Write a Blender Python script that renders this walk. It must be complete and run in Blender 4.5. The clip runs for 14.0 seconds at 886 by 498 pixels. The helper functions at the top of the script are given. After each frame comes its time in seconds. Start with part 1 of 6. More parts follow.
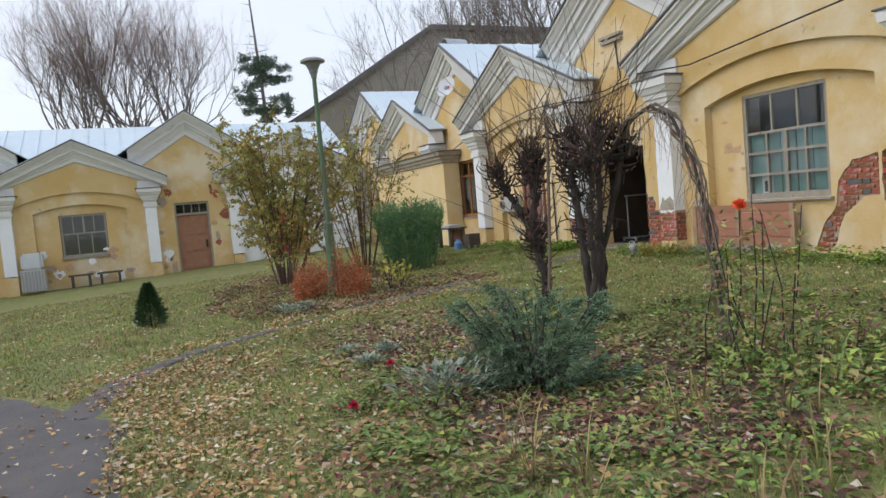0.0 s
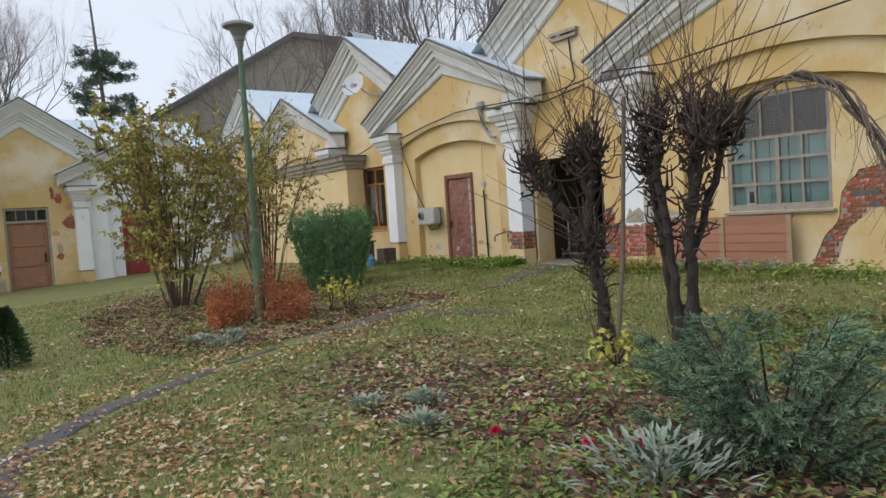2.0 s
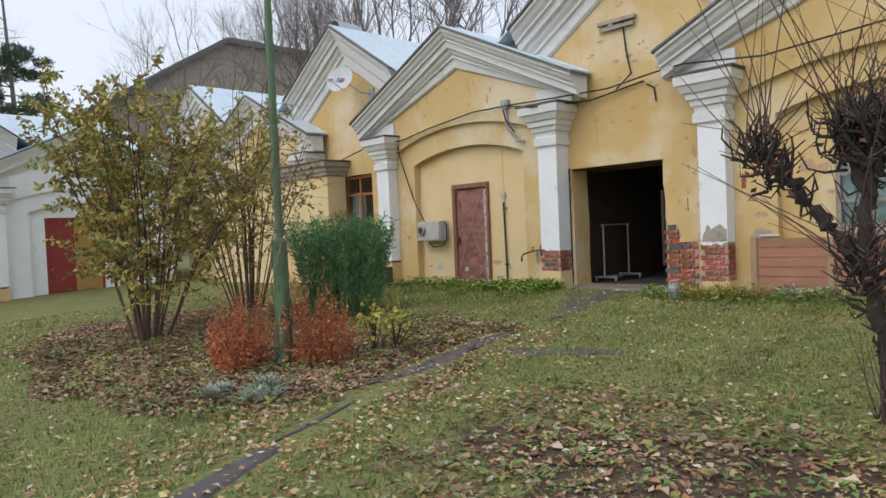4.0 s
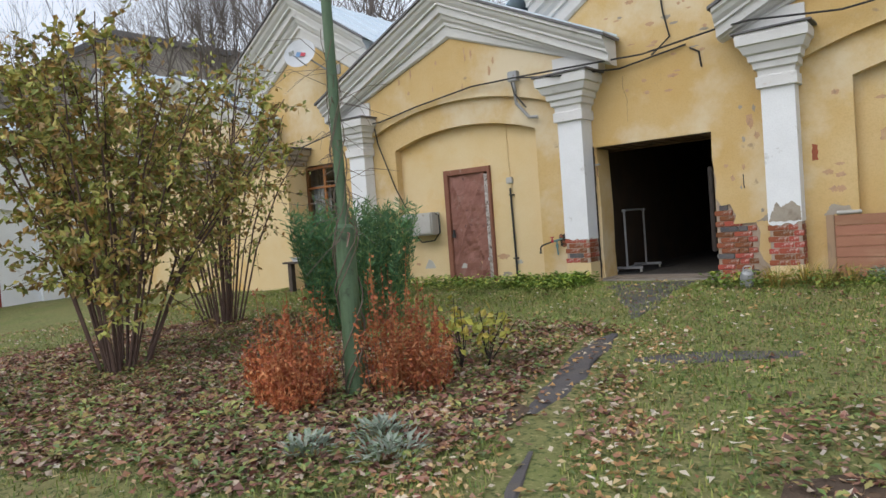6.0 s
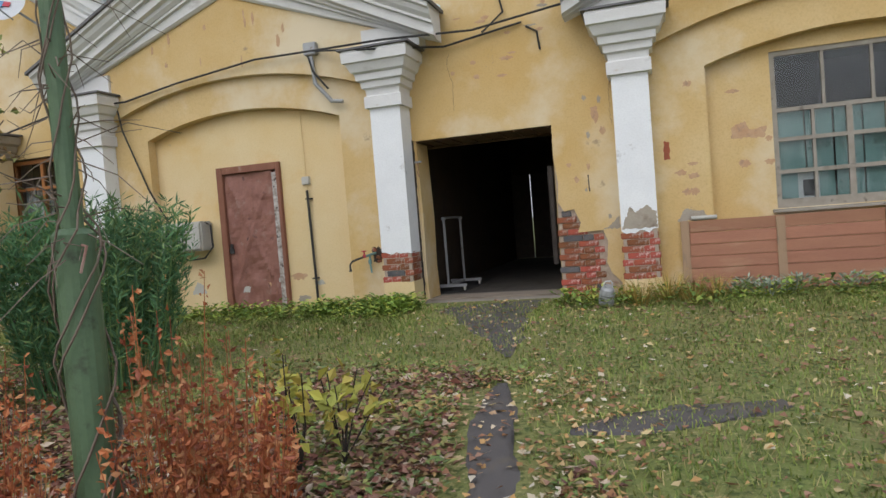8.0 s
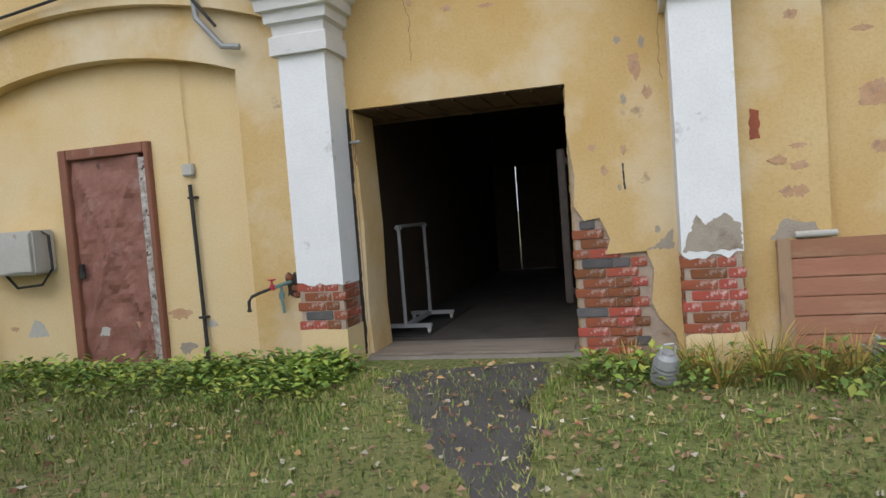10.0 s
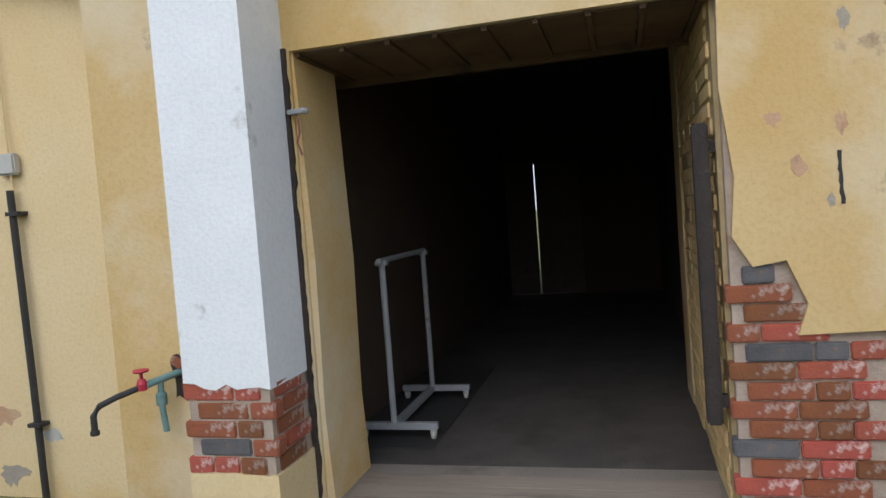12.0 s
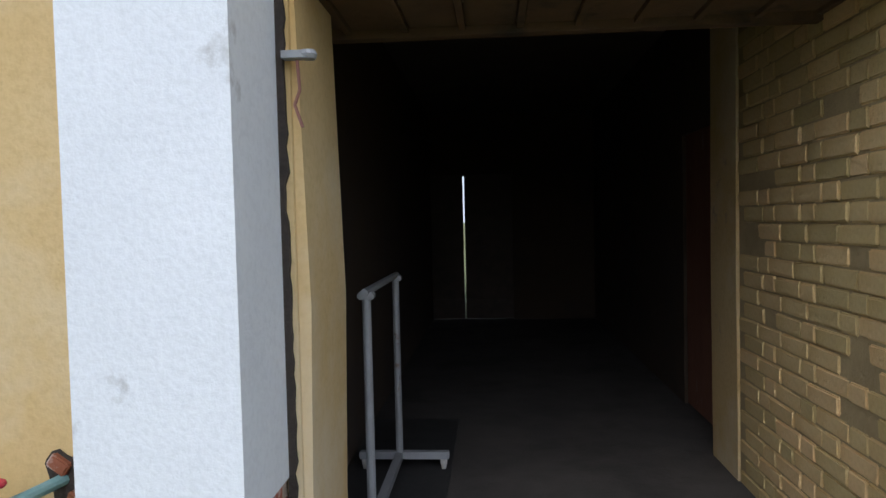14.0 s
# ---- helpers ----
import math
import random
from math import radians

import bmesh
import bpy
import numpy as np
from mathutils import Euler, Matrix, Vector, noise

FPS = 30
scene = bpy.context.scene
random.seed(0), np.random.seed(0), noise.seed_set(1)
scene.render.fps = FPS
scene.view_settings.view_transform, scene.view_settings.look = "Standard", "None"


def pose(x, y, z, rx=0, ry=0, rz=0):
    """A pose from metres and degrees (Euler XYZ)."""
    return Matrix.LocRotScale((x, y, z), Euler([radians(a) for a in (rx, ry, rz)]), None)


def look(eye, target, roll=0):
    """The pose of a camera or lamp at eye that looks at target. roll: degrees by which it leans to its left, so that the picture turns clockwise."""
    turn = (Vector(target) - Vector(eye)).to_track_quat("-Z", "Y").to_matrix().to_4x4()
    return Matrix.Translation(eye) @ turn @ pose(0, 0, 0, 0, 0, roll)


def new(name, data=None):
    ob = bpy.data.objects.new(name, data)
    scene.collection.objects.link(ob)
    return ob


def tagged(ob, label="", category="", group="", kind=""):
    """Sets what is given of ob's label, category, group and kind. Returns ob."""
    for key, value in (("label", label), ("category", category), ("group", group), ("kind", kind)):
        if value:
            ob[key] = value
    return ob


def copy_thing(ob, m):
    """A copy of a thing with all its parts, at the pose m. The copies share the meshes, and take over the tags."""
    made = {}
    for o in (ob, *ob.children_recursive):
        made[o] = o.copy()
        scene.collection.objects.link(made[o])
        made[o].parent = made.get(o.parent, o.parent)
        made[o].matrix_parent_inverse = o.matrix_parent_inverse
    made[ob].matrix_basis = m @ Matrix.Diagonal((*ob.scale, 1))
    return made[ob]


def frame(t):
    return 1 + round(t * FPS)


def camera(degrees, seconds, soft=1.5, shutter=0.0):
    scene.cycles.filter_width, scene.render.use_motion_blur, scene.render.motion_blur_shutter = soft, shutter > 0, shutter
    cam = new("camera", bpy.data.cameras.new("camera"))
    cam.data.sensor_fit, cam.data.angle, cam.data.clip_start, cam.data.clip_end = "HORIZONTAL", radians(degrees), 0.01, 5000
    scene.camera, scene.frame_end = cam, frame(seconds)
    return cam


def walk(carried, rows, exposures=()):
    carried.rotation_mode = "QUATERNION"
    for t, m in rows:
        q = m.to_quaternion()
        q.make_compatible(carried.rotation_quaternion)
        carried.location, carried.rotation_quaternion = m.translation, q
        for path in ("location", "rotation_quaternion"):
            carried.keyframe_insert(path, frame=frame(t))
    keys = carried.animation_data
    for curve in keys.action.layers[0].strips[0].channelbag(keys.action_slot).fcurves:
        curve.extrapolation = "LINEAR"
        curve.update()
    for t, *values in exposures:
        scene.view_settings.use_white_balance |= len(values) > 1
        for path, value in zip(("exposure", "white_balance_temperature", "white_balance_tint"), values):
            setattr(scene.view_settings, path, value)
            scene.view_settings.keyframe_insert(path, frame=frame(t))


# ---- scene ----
cam = camera(65.5, 14.0)
METRES, EYE, TILT, LEAN, TURN = 18.2, 1.4, 0.0, 0.0, 66.0
ROWS = [
    (0.0, 0.0, 0.0, 0.0, -0.31, -3.62, 4.97),
    (0.5, -0.0221, 0.0301, -0.0002, -3.35, -4.28, 3.79),
    (1.0, -0.0485, 0.0542, 0.0001, -7.14, -3.4, 2.57),
    (1.5, -0.0695, 0.088, -0.0017, -9.9, -2.47, 3.22),
    (2.0, -0.0893, 0.1211, -0.004, -13.15, -3.0, 3.79),
    (2.5, -0.1108, 0.1583, -0.0047, -14.35, -2.06, 3.88),
    (5.0, -0.185, 0.3331, -0.0079, -22.91, -2.06, 2.68),
    (5.5, -0.205, 0.3633, -0.0093, -23.6, -2.15, 4.33),
    (6.0, -0.2157, 0.3988, -0.011, -28.52, -1.86, 4.25),
    (6.5, -0.2237, 0.4301, -0.0117, -35.49, -2.41, 3.73),
    (7.0, -0.2145, 0.4655, -0.0126, -39.79, -1.51, 4.44),
    (7.5, -0.1957, 0.496, -0.0129, -47.23, -1.71, 4.84),
    (10.0, -0.0318, 0.6286, -0.004, -50.7, -2.8, 4.34),
    (10.5, 0.0018, 0.6579, -0.0036, -52.99, -2.51, 4.21),
    (11.0, 0.0334, 0.6819, -0.0021, -54.05, -3.83, 3.21),
    (11.5, 0.0619, 0.7031, 0.0025, -54.08, -4.25, 3.14),
    (12.0, 0.0797, 0.7288, 0.0049, -51.53, -2.82, 4.29),
    (12.5, 0.096, 0.7535, 0.0047, -54.18, -2.67, 4.36),
    (13.0, 0.1042, 0.776, 0.006, -56.54, -1.98, 3.41),
    (13.5, 0.1059, 0.792, 0.0069, -61.18, -2.13, 2.26),
    (14.0, 0.11, 0.7931, 0.0075, -61.92, -2.32, 1.33),
]
EXPOSURES = [(0.0, -0.2, 6250, 10), (2.5, -0.35, 6250, 10), (5.0, -0.2, 6250, 10), (7.5, -0.25, 6250, 10), (10.0, -0.2, 6150, 10), (14.0, 0.0, 5700, 10)]
walk(cam, [(t, pose(0, 0, EYE, TILT, LEAN, TURN) @ pose(METRES * x, METRES * y, METRES * z, 90 + pitch, roll, yaw)) for t, x, y, z, yaw, pitch, roll in ROWS], EXPOSURES)

# ---- world and sun: an overcast autumn day ----
world = bpy.data.worlds.new("overcast_sky")
scene.world = world
world.use_nodes = True
wn = world.node_tree
sky = wn.nodes.new("ShaderNodeTexSky")
sky.sky_type, sky.sun_disc = "NISHITA", False
sky.sun_elevation, sky.sun_rotation = radians(45), radians(191)
sky.air_density, sky.dust_density, sky.ozone_density = 1.0, 4.0, 1.0
pale = wn.nodes.new("ShaderNodeHueSaturation")
pale.inputs["Saturation"].default_value = 0.62
pale.inputs["Value"].default_value = 1.75
wn.links.new(sky.outputs[0], pale.inputs["Color"])
cloud = wn.nodes.new("ShaderNodeMix")
cloud.data_type = "RGBA"
cloud.inputs["Factor"].default_value = 0.65
cloud.inputs["B"].default_value = (8.0, 8.25, 8.8, 1)
wn.links.new(pale.outputs[0], cloud.inputs["A"])
wn.links.new(cloud.outputs["Result"], wn.nodes["Background"].inputs["Color"])
wn.nodes["Background"].inputs["Strength"].default_value = 0.15
sun = new("sun", bpy.data.lights.new("sun", "SUN"))
sun.data.energy, sun.data.angle, sun.data.color = 0.4, radians(60), (1.0, 0.98, 0.95)
sun.matrix_world = look((-5.7, -29.4, 30), (0, 0, 0))


# ---- materials ----
def mat(name, c1, c2, scale=4.0, rough=0.85, stain=None, stain2=None, bump=0.25, bscale=60.0, metal=0.0, rnd=0.0, island=0.0, squash=None, trans=0.0):
    """Two colours mixed by coarse and fine noise, stains (colour, scale, low, high), bump, and a change of value per object or island."""
    m = bpy.data.materials.new(name)
    m.use_nodes = True
    nt = m.node_tree
    N, L = nt.nodes.new, nt.links.new
    b = nt.nodes["Principled BSDF"]
    b.inputs["Roughness"].default_value = rough
    b.inputs["Metallic"].default_value = metal
    tc = N("ShaderNodeTexCoord")
    src = tc.outputs["Object"]
    if squash:
        mp = N("ShaderNodeMapping")
        mp.inputs["Scale"].default_value = squash
        L(src, mp.inputs[0])
        src = mp.outputs[0]
    def noise_at(sc, detail=6.0):
        n = N("ShaderNodeTexNoise")
        n.inputs["Scale"].default_value = sc
        n.inputs["Detail"].default_value = detail
        n.inputs["Roughness"].default_value = 0.62
        L(src, n.inputs["Vector"])
        return n.outputs["Fac"]
    def ramp(sock, lo, hi):
        r = N("ShaderNodeMapRange")
        r.inputs["From Min"].default_value, r.inputs["From Max"].default_value = lo, hi
        L(sock, r.inputs["Value"])
        return r.outputs[0]
    def mix(f, a, c):
        x = N("ShaderNodeMix")
        x.data_type = "RGBA"
        L(f, x.inputs["Factor"])
        for sock, v in ((x.inputs["A"], a), (x.inputs["B"], c)):
            if isinstance(v, tuple):
                sock.default_value = (*v, 1)
            else:
                L(v, sock)
        return x.outputs["Result"]
    col = mix(ramp(noise_at(scale), 0.3, 0.7), c1, c2)
    fine = noise_at(bscale, 4.0)
    dark = tuple(v * 0.72 for v in c1)
    f2 = N("ShaderNodeMath")
    f2.operation = "MULTIPLY"
    f2.inputs[1].default_value = 0.35
    L(ramp(fine, 0.45, 0.75), f2.inputs[0])
    col = mix(f2.outputs[0], col, dark)
    for st in (stain, stain2):
        if st:
            col = mix(ramp(noise_at(st[1]), st[2], st[3]), col, st[0])
    if rnd or island:
        if rnd:
            r = N("ShaderNodeObjectInfo").outputs["Random"]
        else:
            r = N("ShaderNodeNewGeometry").outputs["Random Per Island"]
        amount = rnd or island
        hsv = N("ShaderNodeHueSaturation")
        mr = N("ShaderNodeMapRange")
        mr.inputs["To Min"].default_value, mr.inputs["To Max"].default_value = 1 - amount, 1 + amount
        L(r, mr.inputs["Value"])
        L(mr.outputs[0], hsv.inputs["Value"])
        hr = N("ShaderNodeMapRange")
        hr.inputs["To Min"].default_value, hr.inputs["To Max"].default_value = 0.5 + 0.05 * amount, 0.5 - 0.05 * amount
        L(r, hr.inputs["Value"])
        L(hr.outputs[0], hsv.inputs["Hue"])
        L(col, hsv.inputs["Color"])
        col = hsv.outputs[0]
    L(col, b.inputs["Base Color"])
    if bump:
        bp = N("ShaderNodeBump")
        bp.inputs["Strength"].default_value = bump
        bp.inputs["Distance"].default_value = 0.01
        L(fine, bp.inputs["Height"])
        L(bp.outputs[0], b.inputs["Normal"])
    if trans:
        b.inputs["Transmission Weight"].default_value = trans
    return m


def leaf_mat(name, cols, rough=0.7):
    """Leaves: a colour out of a few for each island."""
    m = bpy.data.materials.new(name)
    m.use_nodes = True
    nt = m.node_tree
    b = nt.nodes["Principled BSDF"]
    b.inputs["Roughness"].default_value = rough
    g = nt.nodes.new("ShaderNodeNewGeometry")
    r = nt.nodes.new("ShaderNodeValToRGB")
    r.color_ramp.interpolation = "CONSTANT"
    els = r.color_ramp.elements
    while len(els) < len(cols):
        els.new(0.5)
    for i, c in enumerate(cols):
        els[i].position = i / len(cols)
        els[i].color = (*c, 1)
    nt.links.new(g.outputs["Random Per Island"], r.inputs[0])
    tc = nt.nodes.new("ShaderNodeTexCoord")
    n = nt.nodes.new("ShaderNodeTexNoise")
    n.inputs["Scale"].default_value = 1.3
    nt.links.new(tc.outputs["Object"], n.inputs["Vector"])
    mr = nt.nodes.new("ShaderNodeMapRange")
    mr.inputs["From Min"].default_value, mr.inputs["From Max"].default_value = 0.3, 0.7
    mr.inputs["To Min"].default_value, mr.inputs["To Max"].default_value = 0.7, 1.25
    nt.links.new(n.outputs["Fac"], mr.inputs["Value"])
    h = nt.nodes.new("ShaderNodeHueSaturation")
    nt.links.new(mr.outputs[0], h.inputs["Value"])
    nt.links.new(r.outputs[0], h.inputs["Color"])
    nt.links.new(h.outputs[0], b.inputs["Base Color"])
    return m


YELLOW = mat("ochre_limewash", (0.58, 0.385, 0.14), (0.66, 0.50, 0.26), 0.8, 0.92, ((0.70, 0.60, 0.42), 0.7, 0.48, 0.66), ((0.36, 0.26, 0.17), 2.3, 0.66, 0.72), 0.35, 45)
CREAM = mat("cream_limewash", (0.70, 0.53, 0.27), (0.74, 0.60, 0.36), 1.4, 0.92, ((0.66, 0.43, 0.15), 0.8, 0.55, 0.75), ((0.42, 0.33, 0.25), 2.6, 0.68, 0.73), 0.3, 50)
WHITE = mat("white_limewash", (0.84, 0.86, 0.88), (0.77, 0.79, 0.81), 2.5, 0.9, ((0.45, 0.44, 0.42), 3.0, 0.64, 0.72), None, 0.35, 50)
MOULD = mat("weathered_white_moulding", (0.74, 0.74, 0.735), (0.65, 0.645, 0.635), 2.0, 0.9, ((0.38, 0.36, 0.34), 1.6, 0.62, 0.8), ((0.50, 0.42, 0.33), 4.0, 0.66, 0.75), 0.35, 50, squash=(1, 1, 2.2))
CEMENT = mat("grey_render", (0.34, 0.30, 0.25), (0.42, 0.37, 0.30), 5, 0.95, ((0.22, 0.17, 0.13), 3.0, 0.55, 0.7), None, 0.6, 70)
BRICK = mat("red_brick", (0.36, 0.105, 0.048), (0.27, 0.085, 0.05), 9, 0.9, ((0.60, 0.50, 0.45), 15, 0.56, 0.70), ((0.14, 0.12, 0.12), 5, 0.66, 0.72), 0.6, 80, rnd=0.35)
PAINTED_BRICK = mat("ochre_painted_brick", (0.64, 0.45, 0.19), (0.68, 0.52, 0.26), 7, 0.9, ((0.30, 0.13, 0.07), 9, 0.68, 0.74), None, 0.6, 70, rnd=0.18)
DARK_BRICK = mat("charred_brick", (0.10, 0.10, 0.11), (0.16, 0.15, 0.15), 9, 0.9, ((0.35, 0.16, 0.10), 10, 0.62, 0.7), None, 0.6, 80, rnd=0.3)
MORTAR = mat("lime_mortar", (0.46, 0.38, 0.31), (0.36, 0.28, 0.22), 12, 0.95, ((0.25, 0.12, 0.08), 6, 0.6, 0.7), None, 0.8, 60)
ROOF = mat("pale_blue_sheet_roof", (0.56, 0.66, 0.74), (0.64, 0.72, 0.78), 0.8, 0.55, ((0.40, 0.42, 0.43), 1.2, 0.6, 0.8), None, 0.1, 30, metal=0.1)
ROOF_EDGE = mat("dark_roof_edge", (0.10, 0.10, 0.11), (0.17, 0.16, 0.16), 6, 0.7)
RUST = mat("red_brown_painted_sheet", (0.24, 0.105, 0.08), (0.30, 0.14, 0.105), 3, 0.65, ((0.33, 0.22, 0.18), 5, 0.58, 0.72), ((0.10, 0.05, 0.04), 8, 0.62, 0.7), 0.5, 25)
RUST_WOOD = mat("brown_painted_wood", (0.21, 0.085, 0.05), (0.28, 0.12, 0.075), 6, 0.75, ((0.42, 0.36, 0.32), 9, 0.64, 0.7), None, 0.5, 60, squash=(1, 1, 0.25))
PEEL = mat("peeling_white_paint", (0.62, 0.60, 0.57), (0.20, 0.15, 0.12), 14, 0.9, ((0.09, 0.07, 0.06), 20, 0.55, 0.62), None, 0.7, 60)
BOARD = mat("faded_red_boards", (0.33, 0.15, 0.095), (0.40, 0.20, 0.12), 5, 0.85, ((0.48, 0.32, 0.20), 3, 0.58, 0.75), None, 0.5, 70, squash=(0.25, 1, 1), rnd=0.12)
BARE_WOOD = mat("greyed_tan_wood", (0.40, 0.27, 0.17), (0.32, 0.22, 0.14), 6, 0.85, ((0.2, 0.15, 0.11), 8, 0.6, 0.7), None, 0.5, 70, squash=(1, 1, 0.2))
ORANGE_WOOD = mat("varnished_orange_wood", (0.40, 0.17, 0.05), (0.32, 0.13, 0.045), 6, 0.5, None, None, 0.3, 60)
PLANK = mat("trodden_grey_plank", (0.30, 0.25, 0.20), (0.22, 0.18, 0.145), 7, 0.9, ((0.12, 0.10, 0.08), 5, 0.55, 0.7), None, 0.6, 60, squash=(0.15, 1, 1))
GREY_WOOD = mat("weathered_grey_frame", (0.36, 0.33, 0.28), (0.27, 0.24, 0.20), 8, 0.85, ((0.14, 0.12, 0.10), 10, 0.6, 0.7), None, 0.5, 70)
DARK_WOOD = mat("dark_wood", (0.07, 0.055, 0.045), (0.11, 0.085, 0.065), 7, 0.8)
GREEN = mat("green_post_paint", (0.075, 0.13, 0.07), (0.10, 0.165, 0.085), 6, 0.55, ((0.05, 0.07, 0.04), 9, 0.6, 0.72), None, 0.3, 40)
STEEL = mat("grey_painted_steel", (0.36, 0.37, 0.38), (0.30, 0.31, 0.32), 9, 0.5, ((0.2, 0.15, 0.12), 12, 0.64, 0.72), None, 0.2, 60, metal=0.2)
GALV = mat("galvanised_sheet", (0.42, 0.46, 0.50), (0.50, 0.54, 0.57), 4, 0.45, None, None, 0.15, 30, metal=0.5)
DISH = mat("dish_enamel", (0.58, 0.60, 0.62), (0.52, 0.54, 0.57), 5, 0.45)
RED = mat("red_enamel", (0.50, 0.03, 0.06), (0.42, 0.03, 0.05), 9, 0.5)
BLUE = mat("blue_enamel", (0.10, 0.22, 0.42), (0.12, 0.26, 0.46), 9, 0.5)
TEAL = mat("teal_flaking_paint", (0.12, 0.25, 0.25), (0.2, 0.3, 0.29), 20, 0.7)
BLACK = mat("black_rubber", (0.022, 0.022, 0.023), (0.04, 0.038, 0.036), 10, 0.7)
BOXWHITE = mat("weathered_box_paint", (0.50, 0.49, 0.46), (0.46, 0.45, 0.41), 6, 0.7, ((0.3, 0.25, 0.2), 7, 0.62, 0.72), None, 0.2, 40)
CURTAIN = mat("teal_faded_blind", (0.16, 0.27, 0.26), (0.22, 0.33, 0.32), 3, 0.9, ((0.10, 0.15, 0.14), 5, 0.58, 0.7), None, 0.3, 40)
LACE = mat("white_net_curtain", (0.55, 0.56, 0.57), (0.45, 0.46, 0.48), 9, 0.9)
# dark colour that carries the shade of closed interiors
INTERIOR_SHADE = mat("interior_shade_plaster", (0.10, 0.09, 0.08), (0.14, 0.12, 0.10), 3, 0.95)
# passage walls: the gloom behind the gate is put into this dark colour
PASSAGE = mat("shaded_passage_plaster", (0.085, 0.058, 0.036), (0.06, 0.042, 0.028), 2.5, 0.95, ((0.05, 0.04, 0.035), 1.6, 0.5, 0.75), None, 0.5, 50)
CONCRETE = mat("worn_concrete", (0.24, 0.21, 0.18), (0.18, 0.16, 0.135), 4, 0.9, ((0.13, 0.11, 0.09), 3, 0.56, 0.7), None, 0.5, 60)
# concrete darkened below the threshold's tone, for the shade inside the passage
SHADED_FLOOR = mat("shaded_passage_concrete", (0.085, 0.075, 0.066), (0.05, 0.044, 0.04), 3, 0.95, ((0.04, 0.035, 0.03), 2, 0.52, 0.7), None, 0.5, 60)
ASPHALT = mat("damp_asphalt", (0.075, 0.070, 0.072), (0.115, 0.103, 0.10), 3, 0.7, ((0.13, 0.105, 0.07), 2.2, 0.58, 0.75), None, 0.6, 130)
# near-black for flat plates, painted as the shade inside holes and cracks
CAVITY_SHADE = mat("wall_cavity_shade", (0.03, 0.024, 0.02), (0.06, 0.045, 0.035), 18, 0.95, None, None, 0.8, 60)
CLAY = mat("bare_clay_plaster", (0.50, 0.30, 0.17), (0.56, 0.38, 0.24), 9, 0.95, ((0.36, 0.24, 0.17), 12, 0.55, 0.7), None, 0.6, 70)
SOFFIT = mat("smoky_soffit_boards", (0.17, 0.105, 0.06), (0.11, 0.07, 0.045), 4, 0.85, ((0.06, 0.045, 0.035), 5, 0.55, 0.7), None, 0.4, 60)
OCHRE_BACK = mat("ochre_painted_joint", (0.46, 0.35, 0.18), (0.36, 0.27, 0.14), 10, 0.95, None, None, 0.6, 60)
OCHRE_DOOR = mat("ochre_painted_boards", (0.46, 0.26, 0.08), (0.38, 0.21, 0.07), 4, 0.7, None, None, 0.3, 50)
DARK_RED = mat("dark_red_paint", (0.28, 0.035, 0.03), (0.22, 0.03, 0.03), 4, 0.6, ((0.40, 0.24, 0.2), 5, 0.6, 0.72), None, 0.3, 50)
SOIL = mat("turf_and_soil", (0.155, 0.20, 0.048), (0.24, 0.21, 0.085), 1.0, 0.95, ((0.38, 0.32, 0.15), 30, 0.56, 0.68), ((0.055, 0.08, 0.018), 21, 0.50, 0.64), 0.9, 90)
BED_SOIL = mat("dark_bed_soil", (0.075, 0.05, 0.033), (0.11, 0.075, 0.05), 4, 0.95, ((0.14, 0.09, 0.055), 7, 0.55, 0.65), None, 0.9, 70)
BARK = mat("dark_wet_bark", (0.034, 0.027, 0.024), (0.055, 0.044, 0.038), 9, 0.9, ((0.09, 0.085, 0.065), 14, 0.62, 0.72), None, 0.9, 60)
TWIG = mat("grey_brown_twig", (0.14, 0.105, 0.08), (0.19, 0.15, 0.12), 9, 0.9, None, None, 0.3, 60)
SHOOT = mat("dark_red_brown_shoot", (0.10, 0.062, 0.05), (0.14, 0.09, 0.07), 9, 0.85, None, None, 0.2, 60)
# bark of distant trees, made paler so the colour carries the haze
FAR_BARK = mat("hazed_bare_wood", (0.16, 0.135, 0.125), (0.21, 0.18, 0.165), 2, 0.95, None, None, 0, 20)
RED_BARK = mat("far_reddish_twigs", (0.27, 0.185, 0.165), (0.32, 0.23, 0.21), 2, 0.95, None, None, 0, 20)
OLD_CONCRETE = mat("grey_brown_render", (0.34, 0.30, 0.26), (0.41, 0.365, 0.315), 0.12, 0.95, ((0.19, 0.16, 0.14), 0.3, 0.55, 0.7), None, 0.2, 2)
LAMPGLASS = mat("opal_lamp_bowl", (0.20, 0.21, 0.20), (0.15, 0.16, 0.15), 5, 0.4)
FIN = leaf_mat("fallen_leaf", [(0.38, 0.25, 0.14), (0.28, 0.14, 0.08), (0.50, 0.39, 0.20), (0.56, 0.50, 0.40), (0.21, 0.105, 0.07), (0.48, 0.29, 0.11), (0.36, 0.21, 0.14)])
BED_FIN = leaf_mat("damp_fallen_leaf", [(0.25, 0.10, 0.07), (0.34, 0.18, 0.13), (0.16, 0.07, 0.05), (0.40, 0.28, 0.20), (0.33, 0.17, 0.10), (0.16, 0.08, 0.065), (0.50, 0.40, 0.30), (0.30, 0.27, 0.09)])
DRY_FIN = leaf_mat("straw_fallen_leaf", [(0.44, 0.28, 0.11), (0.36, 0.20, 0.08), (0.52, 0.38, 0.19), (0.30, 0.15, 0.07), (0.55, 0.47, 0.34)])
GRASS = leaf_mat("grass_blade", [(0.165, 0.235, 0.045), (0.23, 0.28, 0.06), (0.13, 0.195, 0.04), (0.31, 0.32, 0.085), (0.38, 0.32, 0.14), (0.19, 0.255, 0.05)])
